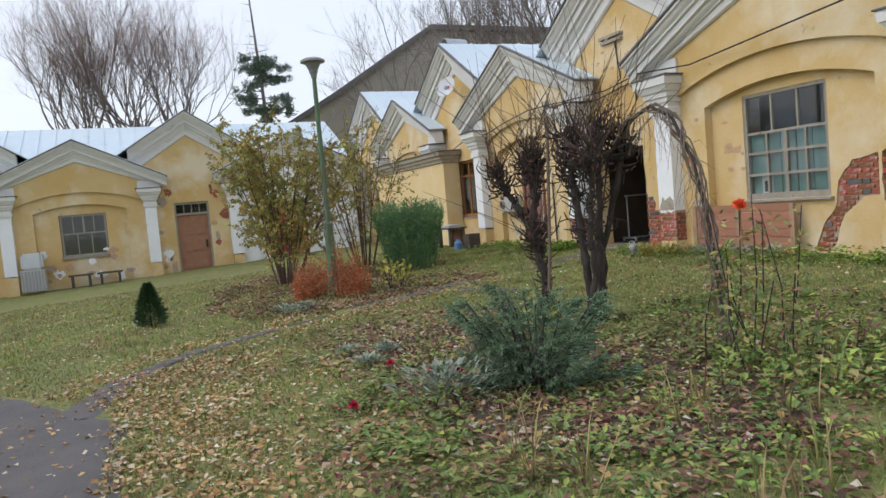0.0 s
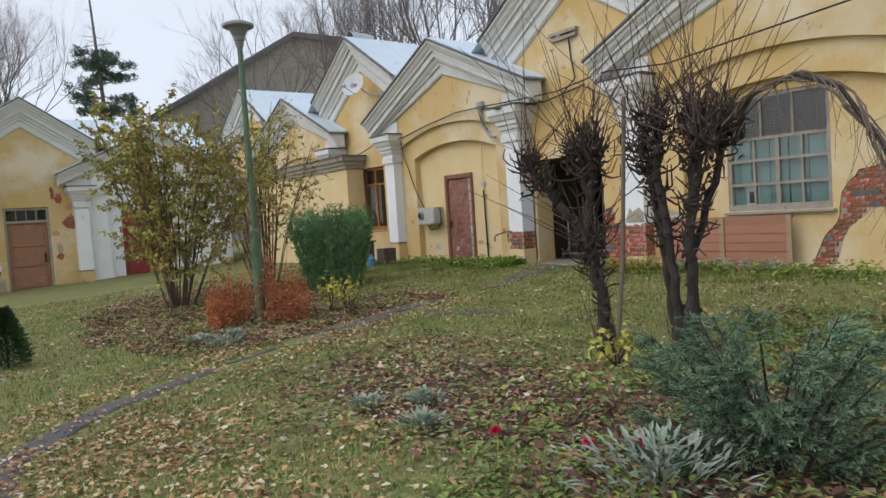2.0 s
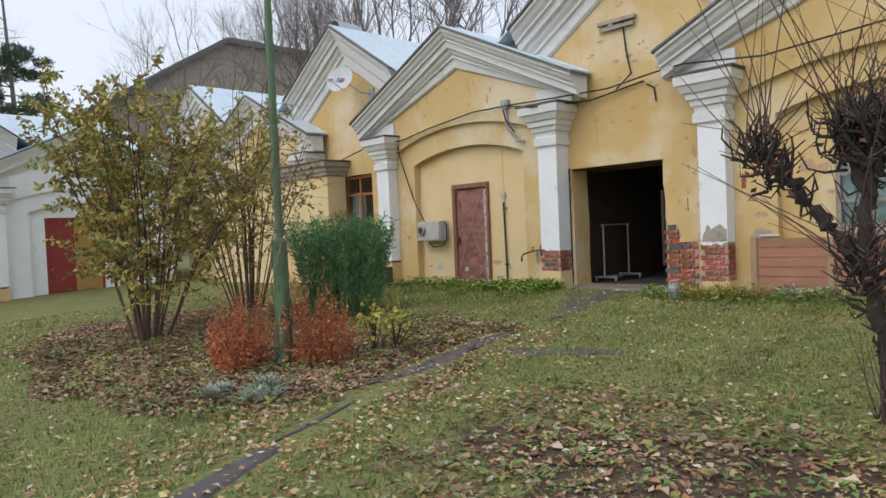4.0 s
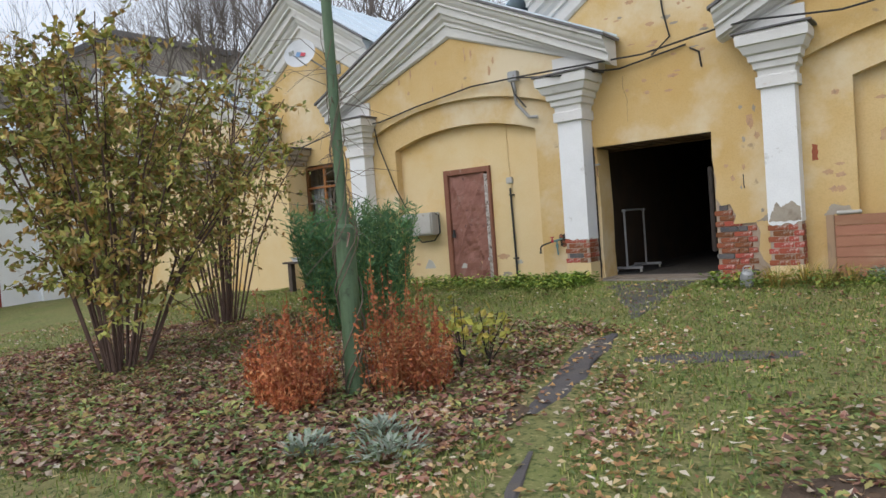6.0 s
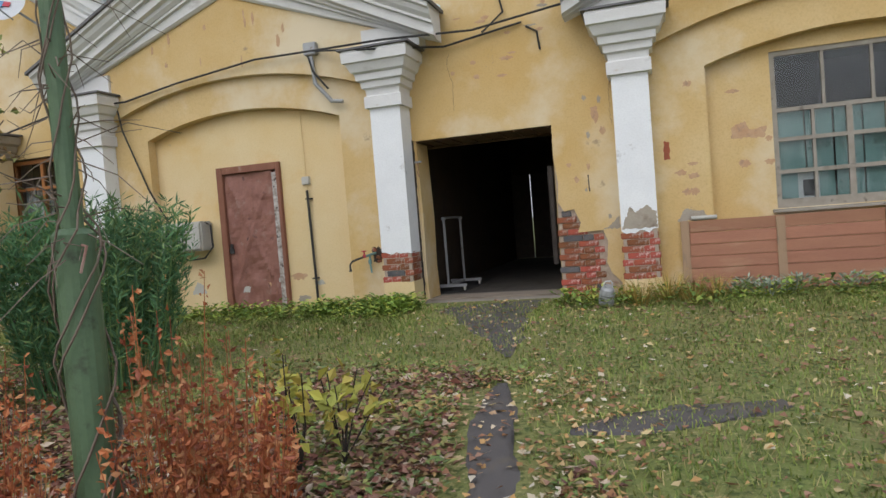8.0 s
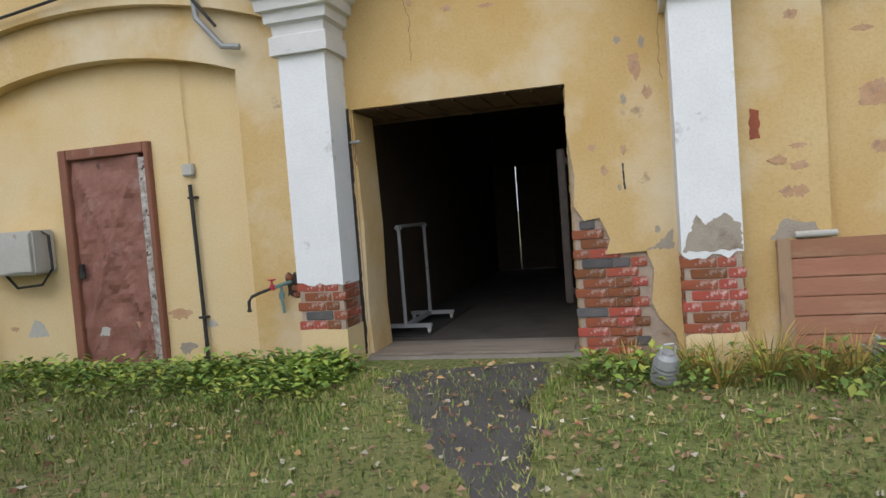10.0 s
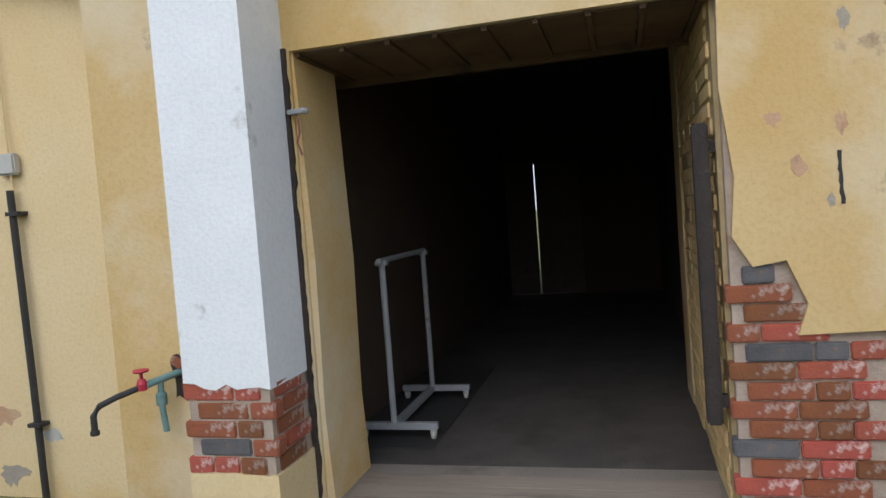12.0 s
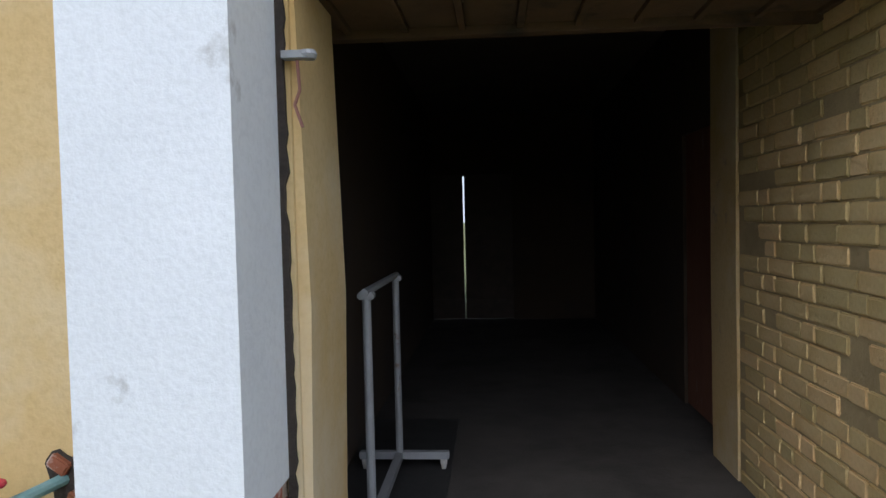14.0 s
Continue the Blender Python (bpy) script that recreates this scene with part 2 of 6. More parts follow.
LUSH = leaf_mat("lush_green_leaf", [(0.12, 0.20, 0.045), (0.19, 0.29, 0.055), (0.09, 0.15, 0.035), (0.30, 0.36, 0.07), (0.15, 0.23, 0.05), (0.26, 0.23, 0.08)])
WALLGREEN = leaf_mat("yellow_green_weed_leaf", [(0.16, 0.26, 0.05), (0.27, 0.38, 0.06), (0.12, 0.19, 0.04), (0.40, 0.44, 0.08), (0.20, 0.30, 0.05)])
BEDLEAF = leaf_mat("bed_leaf", [(0.13, 0.20, 0.05), (0.20, 0.27, 0.065), (0.28, 0.30, 0.09), (0.34, 0.26, 0.09), (0.16, 0.22, 0.08), (0.26, 0.14, 0.08)])
BUSHLEAF = leaf_mat("yellow_green_shrub_leaf", [(0.30, 0.31, 0.07), (0.44, 0.38, 0.10), (0.21, 0.24, 0.06), (0.42, 0.26, 0.08), (0.30, 0.20, 0.08), (0.34, 0.36, 0.09)])
REED = leaf_mat("blue_green_stalk_leaf", [(0.09, 0.21, 0.085), (0.13, 0.28, 0.11), (0.08, 0.18, 0.08), (0.18, 0.28, 0.09)])
RUSSET = leaf_mat("russet_dry_leaf", [(0.40, 0.115, 0.04), (0.50, 0.17, 0.06), (0.30, 0.085, 0.04), (0.52, 0.24, 0.10)])
JUNIPER = leaf_mat("juniper_needle", [(0.12, 0.20, 0.115), (0.16, 0.255, 0.145), (0.09, 0.16, 0.09), (0.20, 0.28, 0.16)])
DEADLEAF = leaf_mat("withered_leaf", [(0.11, 0.04, 0.03), (0.15, 0.06, 0.04), (0.08, 0.035, 0.03), (0.18, 0.09, 0.06)])
SILVER = leaf_mat("silver_leaf", [(0.30, 0.36, 0.28), (0.24, 0.31, 0.22), (0.36, 0.40, 0.33)])
SPRUCE = leaf_mat("dark_spruce_needle", [(0.04, 0.085, 0.028), (0.06, 0.115, 0.04), (0.035, 0.07, 0.025)])
PINE = leaf_mat("far_pine_needle", [(0.14, 0.20, 0.15), (0.17, 0.23, 0.17), (0.12, 0.17, 0.13)])
STALK = leaf_mat("withered_stalk", [(0.24, 0.15, 0.07), (0.36, 0.26, 0.12), (0.16, 0.10, 0.055), (0.20, 0.21, 0.06), (0.15, 0.19, 0.05)])
YELLOWLEAF = leaf_mat("bright_yellow_leaf", [(0.42, 0.40, 0.07), (0.32, 0.34, 0.07), (0.46, 0.38, 0.08)])
STRAW = leaf_mat("yellow_straw_blade", [(0.40, 0.28, 0.05), (0.32, 0.25, 0.06), (0.22, 0.22, 0.05), (0.45, 0.30, 0.08)])
PETAL_RED = mat("crimson_petal", (0.55, 0.01, 0.07), (0.45, 0.01, 0.05), 20, 0.6)
PETAL_ORANGE = mat("orange_red_petal", (0.80, 0.10, 0.02), (0.7, 0.07, 0.02), 20, 0.6)


def glass_mat(name, tint):
    m = bpy.data.materials.new(name)
    m.use_nodes = True
    b = m.node_tree.nodes["Principled BSDF"]
    b.inputs["Base Color"].default_value = (*tint, 1)
    b.inputs["Roughness"].default_value = 0.03
    b.inputs["Transmission Weight"].default_value = 1.0
    b.inputs["IOR"].default_value = 1.45
    return m


GLASS = glass_mat("dusty_window_glass", (0.85, 0.9, 0.9))


# ---- mesh helpers ----
def put(name, bm, material, parent=None, label="", smooth=False):
    me = bpy.data.meshes.new(name)
    bmesh.ops.recalc_face_normals(bm, faces=bm.faces)
    bm.to_mesh(me)
    bm.free()
    me.materials.append(material)
    if smooth:
        me.polygons.foreach_set("use_smooth", [True] * len(me.polygons))
    ob = new(name, me)
    if parent:
        ob.parent = parent
        ob.matrix_parent_inverse = parent.matrix_world.inverted()
    if label:
        ob["label"] = label
    return ob


part = put


def thing(name, at, label, category, group="", kind=""):
    e = new(name)
    e.location = at
    bpy.context.view_layer.update()
    return tagged(e, label, category, group, kind)


def box(bm, x0, x1, y0, y1, z0, z1, m=None, bevel=0.0):
    v = [bm.verts.new((x, y, z)) for x in (x0, x1) for y in (y0, y1) for z in (z0, z1)]
    fs = [bm.faces.new([v[i] for i in f]) for f in ((0, 1, 3, 2), (4, 6, 7, 5), (0, 4, 5, 1), (2, 3, 7, 6), (0, 2, 6, 4), (1, 5, 7, 3))]
    if m:
        bmesh.ops.transform(bm, matrix=m, verts=v)
    if bevel:
        es = list({e for f in fs for e in f.edges})
        bmesh.ops.bevel(bm, geom=es, offset=bevel, segments=2, affect="EDGES")
    return bm


def B():
    return bmesh.new()


def plate(bm, loops, y0, y1):
    """A slab with its outline and holes given in x and z, from y0 (front) to y1."""
    from mathutils.geometry import tessellate_polygon
    flat = [p for lp in loops for p in lp]
    tris = tessellate_polygon([[Vector((x, z, 0)) for x, z in lp] for lp in loops])
    fr = [bm.verts.new((x, y0, z)) for x, z in flat]
    bk = [bm.verts.new((x, y1, z)) for x, z in flat]
    for t in tris:
        if len(set(t)) == 3:
            try:
                bm.faces.new([fr[i] for i in t])
                bm.faces.new([bk[i] for i in reversed(t)])
            except ValueError:
                pass
    k = 0
    for lp in loops:
        n = len(lp)
        for i in range(n):
            a, b = k + i, k + (i + 1) % n
            bm.faces.new((fr[a], fr[b], bk[b], bk[a]))
        k += n
    return bm


def sweep(bm, profile, path):
    """A profile of (y, dz) carried along points (x, z), closed, with its ends capped."""
    rings = [[bm.verts.new((x, y, z + dz)) for y, dz in profile] for x, z in path]
    n = len(profile)
    for a, b in zip(rings, rings[1:]):
        for i in range(n):
            bm.faces.new((a[i], a[(i + 1) % n], b[(i + 1) % n], b[i]))
    bm.faces.new(rings[0])
    bm.faces.new(rings[-1][::-1])
    return bm


def stack(bm, rings):
    """Rectangular rings (x0, x1, y0, y1, z) joined into a closed solid."""
    rs = [[bm.verts.new(p) for p in ((x0, y0, z), (x1, y0, z), (x1, y1, z), (x0, y1, z))] for x0, x1, y0, y1, z in rings]
    for a, b in zip(rs, rs[1:]):
        for i in range(4):
            bm.faces.new((a[i], a[(i + 1) % 4], b[(i + 1) % 4], b[i]))
    bm.faces.new(rs[0][::-1])
    bm.faces.new(rs[-1])
    return bm


def lathe(bm, prof, at=(0, 0, 0), n=16, m=None):
    """A turned shape from (radius, z)."""
    vs = []
    rings = []
    for r, z in prof:
        ring = [bm.verts.new((at[0] + r * math.cos(2 * math.pi * i / n), at[1] + r * math.sin(2 * math.pi * i / n), at[2] + z)) for i in range(n)]
        rings.append(ring)
        vs += ring
    for a, b in zip(rings, rings[1:]):
        for i in range(n):
            bm.faces.new((a[i], a[(i + 1) % n], b[(i + 1) % n], b[i]))
    bm.faces.new(rings[0][::-1])
    bm.faces.new(rings[-1])
    if m:
        bmesh.ops.transform(bm, matrix=m, verts=vs)
    return bm


def tube(bm, pts, r, n=8, taper=None):
    """A bent round bar through the points."""
    pts = [Vector(p) for p in pts]
    rings = []
    for i, p in enumerate(pts):
        d = (pts[min(i + 1, len(pts) - 1)] - pts[max(i - 1, 0)]).normalized()
        u = d.orthogonal().normalized() if abs(d.z) > 0.9 else d.cross(Vector((0, 0, 1))).normalized()
        w = d.cross(u)
        rr = r if taper is None else r + (taper - r) * i / (len(pts) - 1)
        rings.append([bm.verts.new(p + rr * (math.cos(2 * math.pi * k / n) * u + math.sin(2 * math.pi * k / n) * w)) for k in range(n)])
    for a, b in zip(rings, rings[1:]):
        for i in range(n):
            bm.faces.new((a[i], a[(i + 1) % n], b[(i + 1) % n], b[i]))
    bm.faces.new(rings[0][::-1])
    bm.faces.new(rings[-1])
    return bm


class Soup:
    """Many small pieces gathered into one mesh."""
    def __init__(self):
        self.v, self.f = [], []

    def tube(self, pts, r0, r1, n=5):
        k = len(self.v)
        m = len(pts)
        for i, p in enumerate(pts):
            d = Vector(pts[min(i + 1, m - 1)]) - Vector(pts[max(i - 1, 0)])
            u = d.orthogonal().normalized()
            w = d.normalized().cross(u)
            r = r0 + (r1 - r0) * i / (m - 1)
            for j in range(n):
                a = 2 * math.pi * j / n
                q = Vector(p) + r * (math.cos(a) * u + math.sin(a) * w)
                self.v.append((q.x, q.y, q.z))
        for i in range(m - 1):
            for j in range(n):
                a, b = k + i * n + j, k + i * n + (j + 1) % n
                self.f.append((a, b, b + n, a + n))
        self.f.append(tuple(k + (m - 1) * n + j for j in range(n)))

    def leaf(self, p, d, up, length, width, fold=0.25):
        """A folded leaf from p along d."""
        d = Vector(d).normalized()
        s = d.cross(Vector(up))
        s = s.normalized() if s.length > 1e-4 else d.orthogonal().normalized()
        nn = s.cross(d)
        p = Vector(p)
        k = len(self.v)
        mid = p + d * length * 0.5
        for q in (p, mid + s * width / 2 + nn * fold * width, p + d * length, mid - s * width / 2 + nn * fold * width):
            self.v.append((q.x, q.y, q.z))
        self.f += [(k, k + 1, k + 2), (k, k + 2, k + 3)]

    def blade(self, p, tip, w, side):
        """A grass blade, bent once."""
        p, tip = Vector(p), Vector(tip)
        mid = p.lerp(tip, 0.55) + Vector((0, 0, (tip.z - p.z) * 0.18))
        s = Vector(side) * w / 2
        k = len(self.v)
        for q in (p - s, p + s, mid - s * 0.7, mid + s * 0.7, tip):
            self.v.append((q.x, q.y, q.z))
        self.f += [(k, k + 1, k + 3, k + 2), (k + 2, k + 3, k + 4)]

    def done(self, name, material, parent=None, label=""):
        me = bpy.data.meshes.new(name)
        me.from_pydata(self.v, [], self.f)
        me.materials.append(material)
        ob = new(name, me)
        if parent:
            ob.parent = parent
            ob.matrix_parent_inverse = parent.matrix_world.inverted()
        if label:
            ob["label"] = label
        if parent and name not in ("trunk", "bloom") and len(self.f) > 60:
            ob["kind"] = "stuff"
        return ob


rng = random.Random(11)


def rvec():
    while True:
        v = Vector((rng.uniform(-1, 1), rng.uniform(-1, 1), rng.uniform(-1, 1)))
        if 0.05 < v.length < 1:
            return v.normalized()


def smooth01(v):
    v = min(max(v, 0.0), 1.0)
    return v * v * (3 - 2 * v)


def ground_z(x, y):
    """The lie of the land: rising to the gate, level where the walk begins."""
    z = -0.22 + 0.04 * min(max(y, -4), 9.3) + 0.22 * smooth01((x + 8) / 8) - 0.14 * smooth01((-16 - x) / 10)
    near = 1 if -32 < x < 8 and -12 < y < 9 else 0
    return z + near * 0.025 * noise.noise(Vector((x * 0.9, y * 0.9, 3.0)))

# ---- ground ----
def build_ground():
    xs = [-600, -300, -150, -80, -50, -40] + [-34 + 0.3 * i for i in range(141)] + [12, 20, 50, 150, 400]
    ys = [-500, -200, -80, -40, -20] + [-12 + 0.3 * i for i in range(72)] + [10, 14, 20, 40, 100, 250, 500]
    me = bpy.data.meshes.new("ground")
    nx = len(xs)
    me.from_pydata([(x, y, ground_z(x, y)) for y in ys for x in xs], [], [(j * nx + i, j * nx + i + 1, (j + 1) * nx + i + 1, (j + 1) * nx + i) for j in range(len(ys) - 1) for i in range(nx - 1)])
    me.materials.append(SOIL)
    me.polygons.foreach_set("use_smooth", [True] * len(me.polygons))
    return tagged(new("ground", me), "mown autumn lawn with bare soil and thin grass", "lawn", kind="structure")


ground = build_ground()


def strip(name, pts, widths, lift, material, label, category, wob=0.12):
    """A trodden strip laid on the ground along a bent line."""
    fine = []
    for (a, wa), (b, wb) in zip(zip(pts, widths), zip(pts[1:], widths[1:])):
        n = max(2, int((Vector(b) - Vector(a)).length / 0.12))
        fine += [(Vector(a).lerp(Vector(b), i / n), wa + (wb - wa) * i / n) for i in range(n)]
    bm = B()
    rows = []
    for i, (p, w) in enumerate(fine):
        q = fine[min(i + 3, len(fine) - 1)][0] - fine[max(i - 3, 0)][0]
        s = Vector((-q.y, q.x)).normalized()
        r = []
        for k in range(7):
            e = (k / 6 - 0.5) * w
            if k in (0, 6):
                e *= 1 + wob * 2 * noise.noise(Vector((p.x * 2.5, p.y * 2.5, k)))
            x, y = p.x + s.x * e, p.y + s.y * e
            r.append(bm.verts.new((x, y, ground_z(x, y) + (lift if 0 < k < 6 else -0.02))))
        rows.append(r)
    for a, b in zip(rows, rows[1:]):
        for k in range(6):
            bm.faces.new((a[k], a[k + 1], b[k + 1], b[k]))
    return tagged(put(name, bm, material, smooth=True), label, category, kind="structure")


PATH = [(-7.0, -0.75), (-8.4, -0.25), (-9.3, 0.6), (-9.85, 1.8), (-10.3, 2.8), (-10.72, 3.8), (-11.05, 5.5)]
strip("road", [(7, -2.2), (-1, -1.9), (-4.6, -1.45), (-6.2, -1.3), (-7.6, -1.7), (-9.2, -2.6), (-12, -5)], [3.0, 3.0, 3.0, 2.6, 1.9, 1.9, 2.2], 0.02, ASPHALT, "old damp asphalt alley with leaf litter at its edges", "alley", 0.05)
strip("pavement", PATH[:4], [0.6, 0.38, 0.32, 0.2], 0.016, ASPHALT, "narrow worn asphalt footpath sunk in the lawn", "footpath", 0.3)
strip("pavement", [(-9.9, 1.75), (-10.1, 2.25), (-10.3, 2.8)], [0.02, 0.09, 0.02], 0.012, ASPHALT, "short bare stretch of the worn footpath", "footpath", 0.9)
strip("pavement", [(-10.6, 3.25), (-10.72, 3.8), (-10.9, 4.7), (-11.05, 5.5), (-11.1, 5.9)], [0.05, 0.26, 0.34, 0.24, 0.03], 0.012, ASPHALT, "bare stretch of the worn footpath", "footpath", 0.8)
strip("pavement", [(-11.2, 6.5), (-11.4, 7.4), (-11.7, 8.3), (-11.95, 9.3)], [0.05, 0.5, 1.0, 1.5], 0.012, ASPHALT, "worn asphalt patch in front of the gateway", "footpath", 0.6)
strip("pavement", [(-10.5, 4.8), (-10.2, 4.95), (-9.8, 5.1), (-9.2, 5.4)], [0.06, 0.45, 0.5, 0.04], 0.012, ASPHALT, "bare asphalt patch showing through the grass", "asphalt patch", 0.7)

# ---- the long yellow building ----
def arch(x0, x1, z0, z1, n=14):
    """Points of a flat arch from (x1, z0) over the crown z1 to (x0, z0)."""
    h = (x1 - x0) / 2
    c = (x0 + x1) / 2
    rise = z1 - z0
    R = (h * h + rise * rise) / (2 * rise)
    t = math.asin(h / R)
    return [(c + R * math.sin(t - 2 * t * i / n), z1 - R + R * math.cos(t - 2 * t * i / n)) for i in range(n + 1)]


def ragged(pts, amount=0.03, step=0.07, seed=0):
    """An outline broken into short uneven steps."""
    r = random.Random(seed)
    out = []
    for a, b in zip(pts, pts[1:] + pts[:1]):
        n = max(1, int(math.hypot(b[0] - a[0], b[1] - a[1]) / step))
        for i in range(n):
            out.append((a[0] + (b[0] - a[0]) * i / n + (r.uniform(-amount, amount) if i else 0), a[1] + (b[1] - a[1]) * i / n + (r.uniform(-amount, amount) if i else 0)))
    return out


RAKE = [(-0.50, 0.0), (-0.50, -0.06), (-0.45, -0.085), (-0.42, -0.15), (-0.36, -0.21), (-0.36, -0.25), (-0.30, -0.26), (-0.29, -0.40), (-0.22, -0.42), (-0.20, -0.50), (-0.14, -0.56), (-0.14, -0.62), (-0.09, -0.63), (-0.07, -0.82), (-0.03, -0.86), (0.05, -0.86), (0.05, 0.0)]


def to(bm, m):
    if m:
        bm.transform(m)
    return bm


def pilaster(c, m, wall, base=0.9, foot=0.05, bare=True):
    """A white pilaster with a stepped capital; below the white shaft an ochre foot or bare brick."""
    w = 0.203
    bm = B()
    low = [(x, base + rng.uniform(-0.03, 0.02)) for x in np.linspace(c - w, c + w, 9)]
    plate(bm, [low + [(c + w, 2.72), (c - w, 2.72)]], 9.22, 9.60)
    p = part("pilaster", to(bm, m), WHITE, wall, "whitewashed square pilaster shaft, chipped at its foot")
    bm = B()
    rings = [(2.70, 0.0), (2.70, 0.05), (2.84, 0.05), (2.86, 0.02), (2.93, 0.03), (2.95, 0.07), (3.03, 0.08), (3.04, 0.12), (3.12, 0.13), (3.14, 0.17), (3.24, 0.22), (3.25, 0.25), (3.36, 0.26), (3.40, 0.24)]
    stack(bm, [(c - w - e * 0.9, c + w + e * 0.9, 9.22 - e, 9.60, z) for z, e in rings])
    part("capital", to(bm, m), MOULD, wall, "weathered stepped white capital")
    bm = B()
    stack(bm, [(c - w - 0.27, c + w + 0.27, 8.94, 9.60, 3.402), (c - w - 0.27, c + w + 0.27, 8.94, 9.60, 3.425)])
    part("drip_sheet", to(bm, m), ROOF_EDGE, wall, "dark sheet-metal drip edge")
    bm = B()
    if bare:
        stack(bm, [(c - w + 0.012, c + w - 0.012, 9.233, 9.62, foot), (c - w + 0.012, c + w - 0.012, 9.233, 9.62, base + 0.03)])
        part("pilaster_core", to(bm, m), MORTAR, wall)
    else:
        stack(bm, [(c - w, c + w, 9.22, 9.62, foot - 0.3), (c - w, c + w, 9.22, 9.62, base + 0.02)])
        part("pilaster_foot", to(bm, m), YELLOW, wall)


def gable(c, top, slope, half, plane, m, wall, scale=1.0, floor_z=0.0):
    """The raking cornice of a gable, with its dark roof edge, and the sheet roof behind it."""
    bm = B()
    path = [(c - half, top - slope * half), (c, top), (c + half, top - slope * half)]
    sweep(bm, [(plane + y * scale, z * scale) for y, z in RAKE], path)
    if floor_z:
        for v in bm.verts:
            v.co.z = max(v.co.z, floor_z)
    part("raking_cornice", to(bm, m), MOULD, wall, "weathered white raking cornice in stepped mouldings")
    bm = B()
    f = plane - 0.54 * scale
    sweep(bm, [(f, 0.004), (f, 0.045), (plane + 0.1, 0.045), (plane + 0.1, 0.004)], [(c - half - 0.04, top - slope * (half + 0.04)), (c, top), (c + half + 0.04, top - slope * (half + 0.04))])
    part("roof_edge", to(bm, m), ROOF_EDGE, wall, "dark sheet-metal roof edge")
    bm = B()
    f = plane - 0.46 * scale
    half += 0.5 if slope > 0.6 else 0.0
    sweep(bm, [(f, 0.05), (f, 0.075), (14.6, 0.075), (14.6, 0.05)], [(c - half, top - slope * half), (c, top), (c + half, top - slope * half)])
    for k in range(7):
        y = f + 0.5 + k * 0.6
        sweep(bm, [(y, 0.07), (y, 0.105), (y + 0.025, 0.105), (y + 0.025, 0.07)], [(c - half, top - slope * half), (c, top), (c + half, top - slope * half)])
    part("gable_roof", to(bm, m), ROOF, wall, "pale blue sheet-metal gable roof with standing seams")


def arched_bay(c, m, wall, hole, plaster_holes=(), recess=YELLOW, crown=True, spandrel_holes=(), coat=YELLOW):
    """A bay between two pilasters: low pediment, a flat arch, inside it an arched recess. hole: an opening in the back of the recess."""
    w = 2.10
    bm = B()
    plate(bm, [[(c - w, 3.42), (c - w, 3.02)] + arch(c - w, c + w, 3.02, 3.42)[::-1][1:-1] + [(c + w, 3.02), (c + w, 3.42), (c + 2.6, 3.42), (c + 2.6, 3.70), (c, 4.85), (c - 2.6, 3.70), (c - 2.6, 3.42)]], 9.38, 9.52)
    part("tympanum", to(bm, m), coat, wall)
    bm = B()
    plate(bm, [[(c - w - 0.3, -0.6), (c - 1.55, -0.6), (c - 1.55, 2.72)] + arch(c - 1.55, c + 1.55, 2.72, 2.98)[::-1][1:-1] + [(c + 1.55, 2.72), (c + 1.55, -0.6), (c + w + 0.3, -0.6), (c + w + 0.3, 3.6), (c - w - 0.3, 3.6)], *spandrel_holes], 9.48, 9.66)
    part("spandrel", to(bm, m), coat, wall)
    bm = B()
    hx0, hx1, hz0, hz1 = hole
    opening = [(hx0, hz0), (hx1, hz0), (hx1, hz1), (hx0, hz1)]
    plate(bm, [[(c - 1.7, -0.6), (c + 1.7, -0.6), (c + 1.7, 3.1), (c - 1.7, 3.1)], opening, *plaster_holes], 9.64, 9.67)
    part("recess_plaster", to(bm, m), recess, wall)
    bm = B()
    plate(bm, [[(c - w - 0.3, -0.6), (c + w + 0.3, -0.6), (c + w + 0.3, 3.5), (c - w - 0.3, 3.5)], opening], 9.672, 10.05)
    part("wall_core", to(bm, m), MORTAR, wall)
    gable(c, 5.28, 0.48, 3.06, 9.38, m, wall, 0.88, 3.43)
    if crown:
        bm = B()
        for s in (-1, 1):
            plate(bm, [[(c + s * 2.02, 3.43), (c + s * 2.80, 3.43), (c + s * 2.80, 3.72), (c + s * 2.02, 3.72)][::s]], 9.33, 9.60)
        part("impost_block", to(bm, m), MOULD, wall)


def gabled_bay(c, m, wall, hole, notch=None):
    """A bay with a steep gable; hole: x0, x1, z0, z1 of its opening; notch: where the plaster has come off beside it."""
    hx0, hx1, hz0, hz1 = hole
    outline = [(c - 1.75, -0.6), (c + 1.75, -0.6), (c + 1.75, 3.5), (c + 2.95, 3.5), (c + 2.95, 3.9), (c, 5.75), (c - 2.95, 3.9), (c - 2.95, 3.5), (c - 1.75, 3.5)]
    bm = B()
    if hz0 <= 0.2 and notch:
        loop = [(c - 1.75, -0.6), (hx0, -0.6), (hx0, hz1), (hx1, hz1)] + notch + outline[1:]
        plate(bm, [loop], 9.58, 9.61)
    else:
        plate(bm, [outline, [(hx0, hz0), (hx1, hz0), (hx1, hz1), (hx0, hz1)]], 9.58, 9.61)
    part("plaster", to(bm, m), YELLOW, wall)
    bm = B()
    plate(bm, [outline, [(hx0, hz0), (hx1, hz0), (hx1, hz1), (hx0, hz1)]], 9.612, 10.05)
    part("wall_core", to(bm, m), MORTAR, wall)
    gable(c, 6.27, 0.65, 2.15, 9.58, m, wall, 1.02)


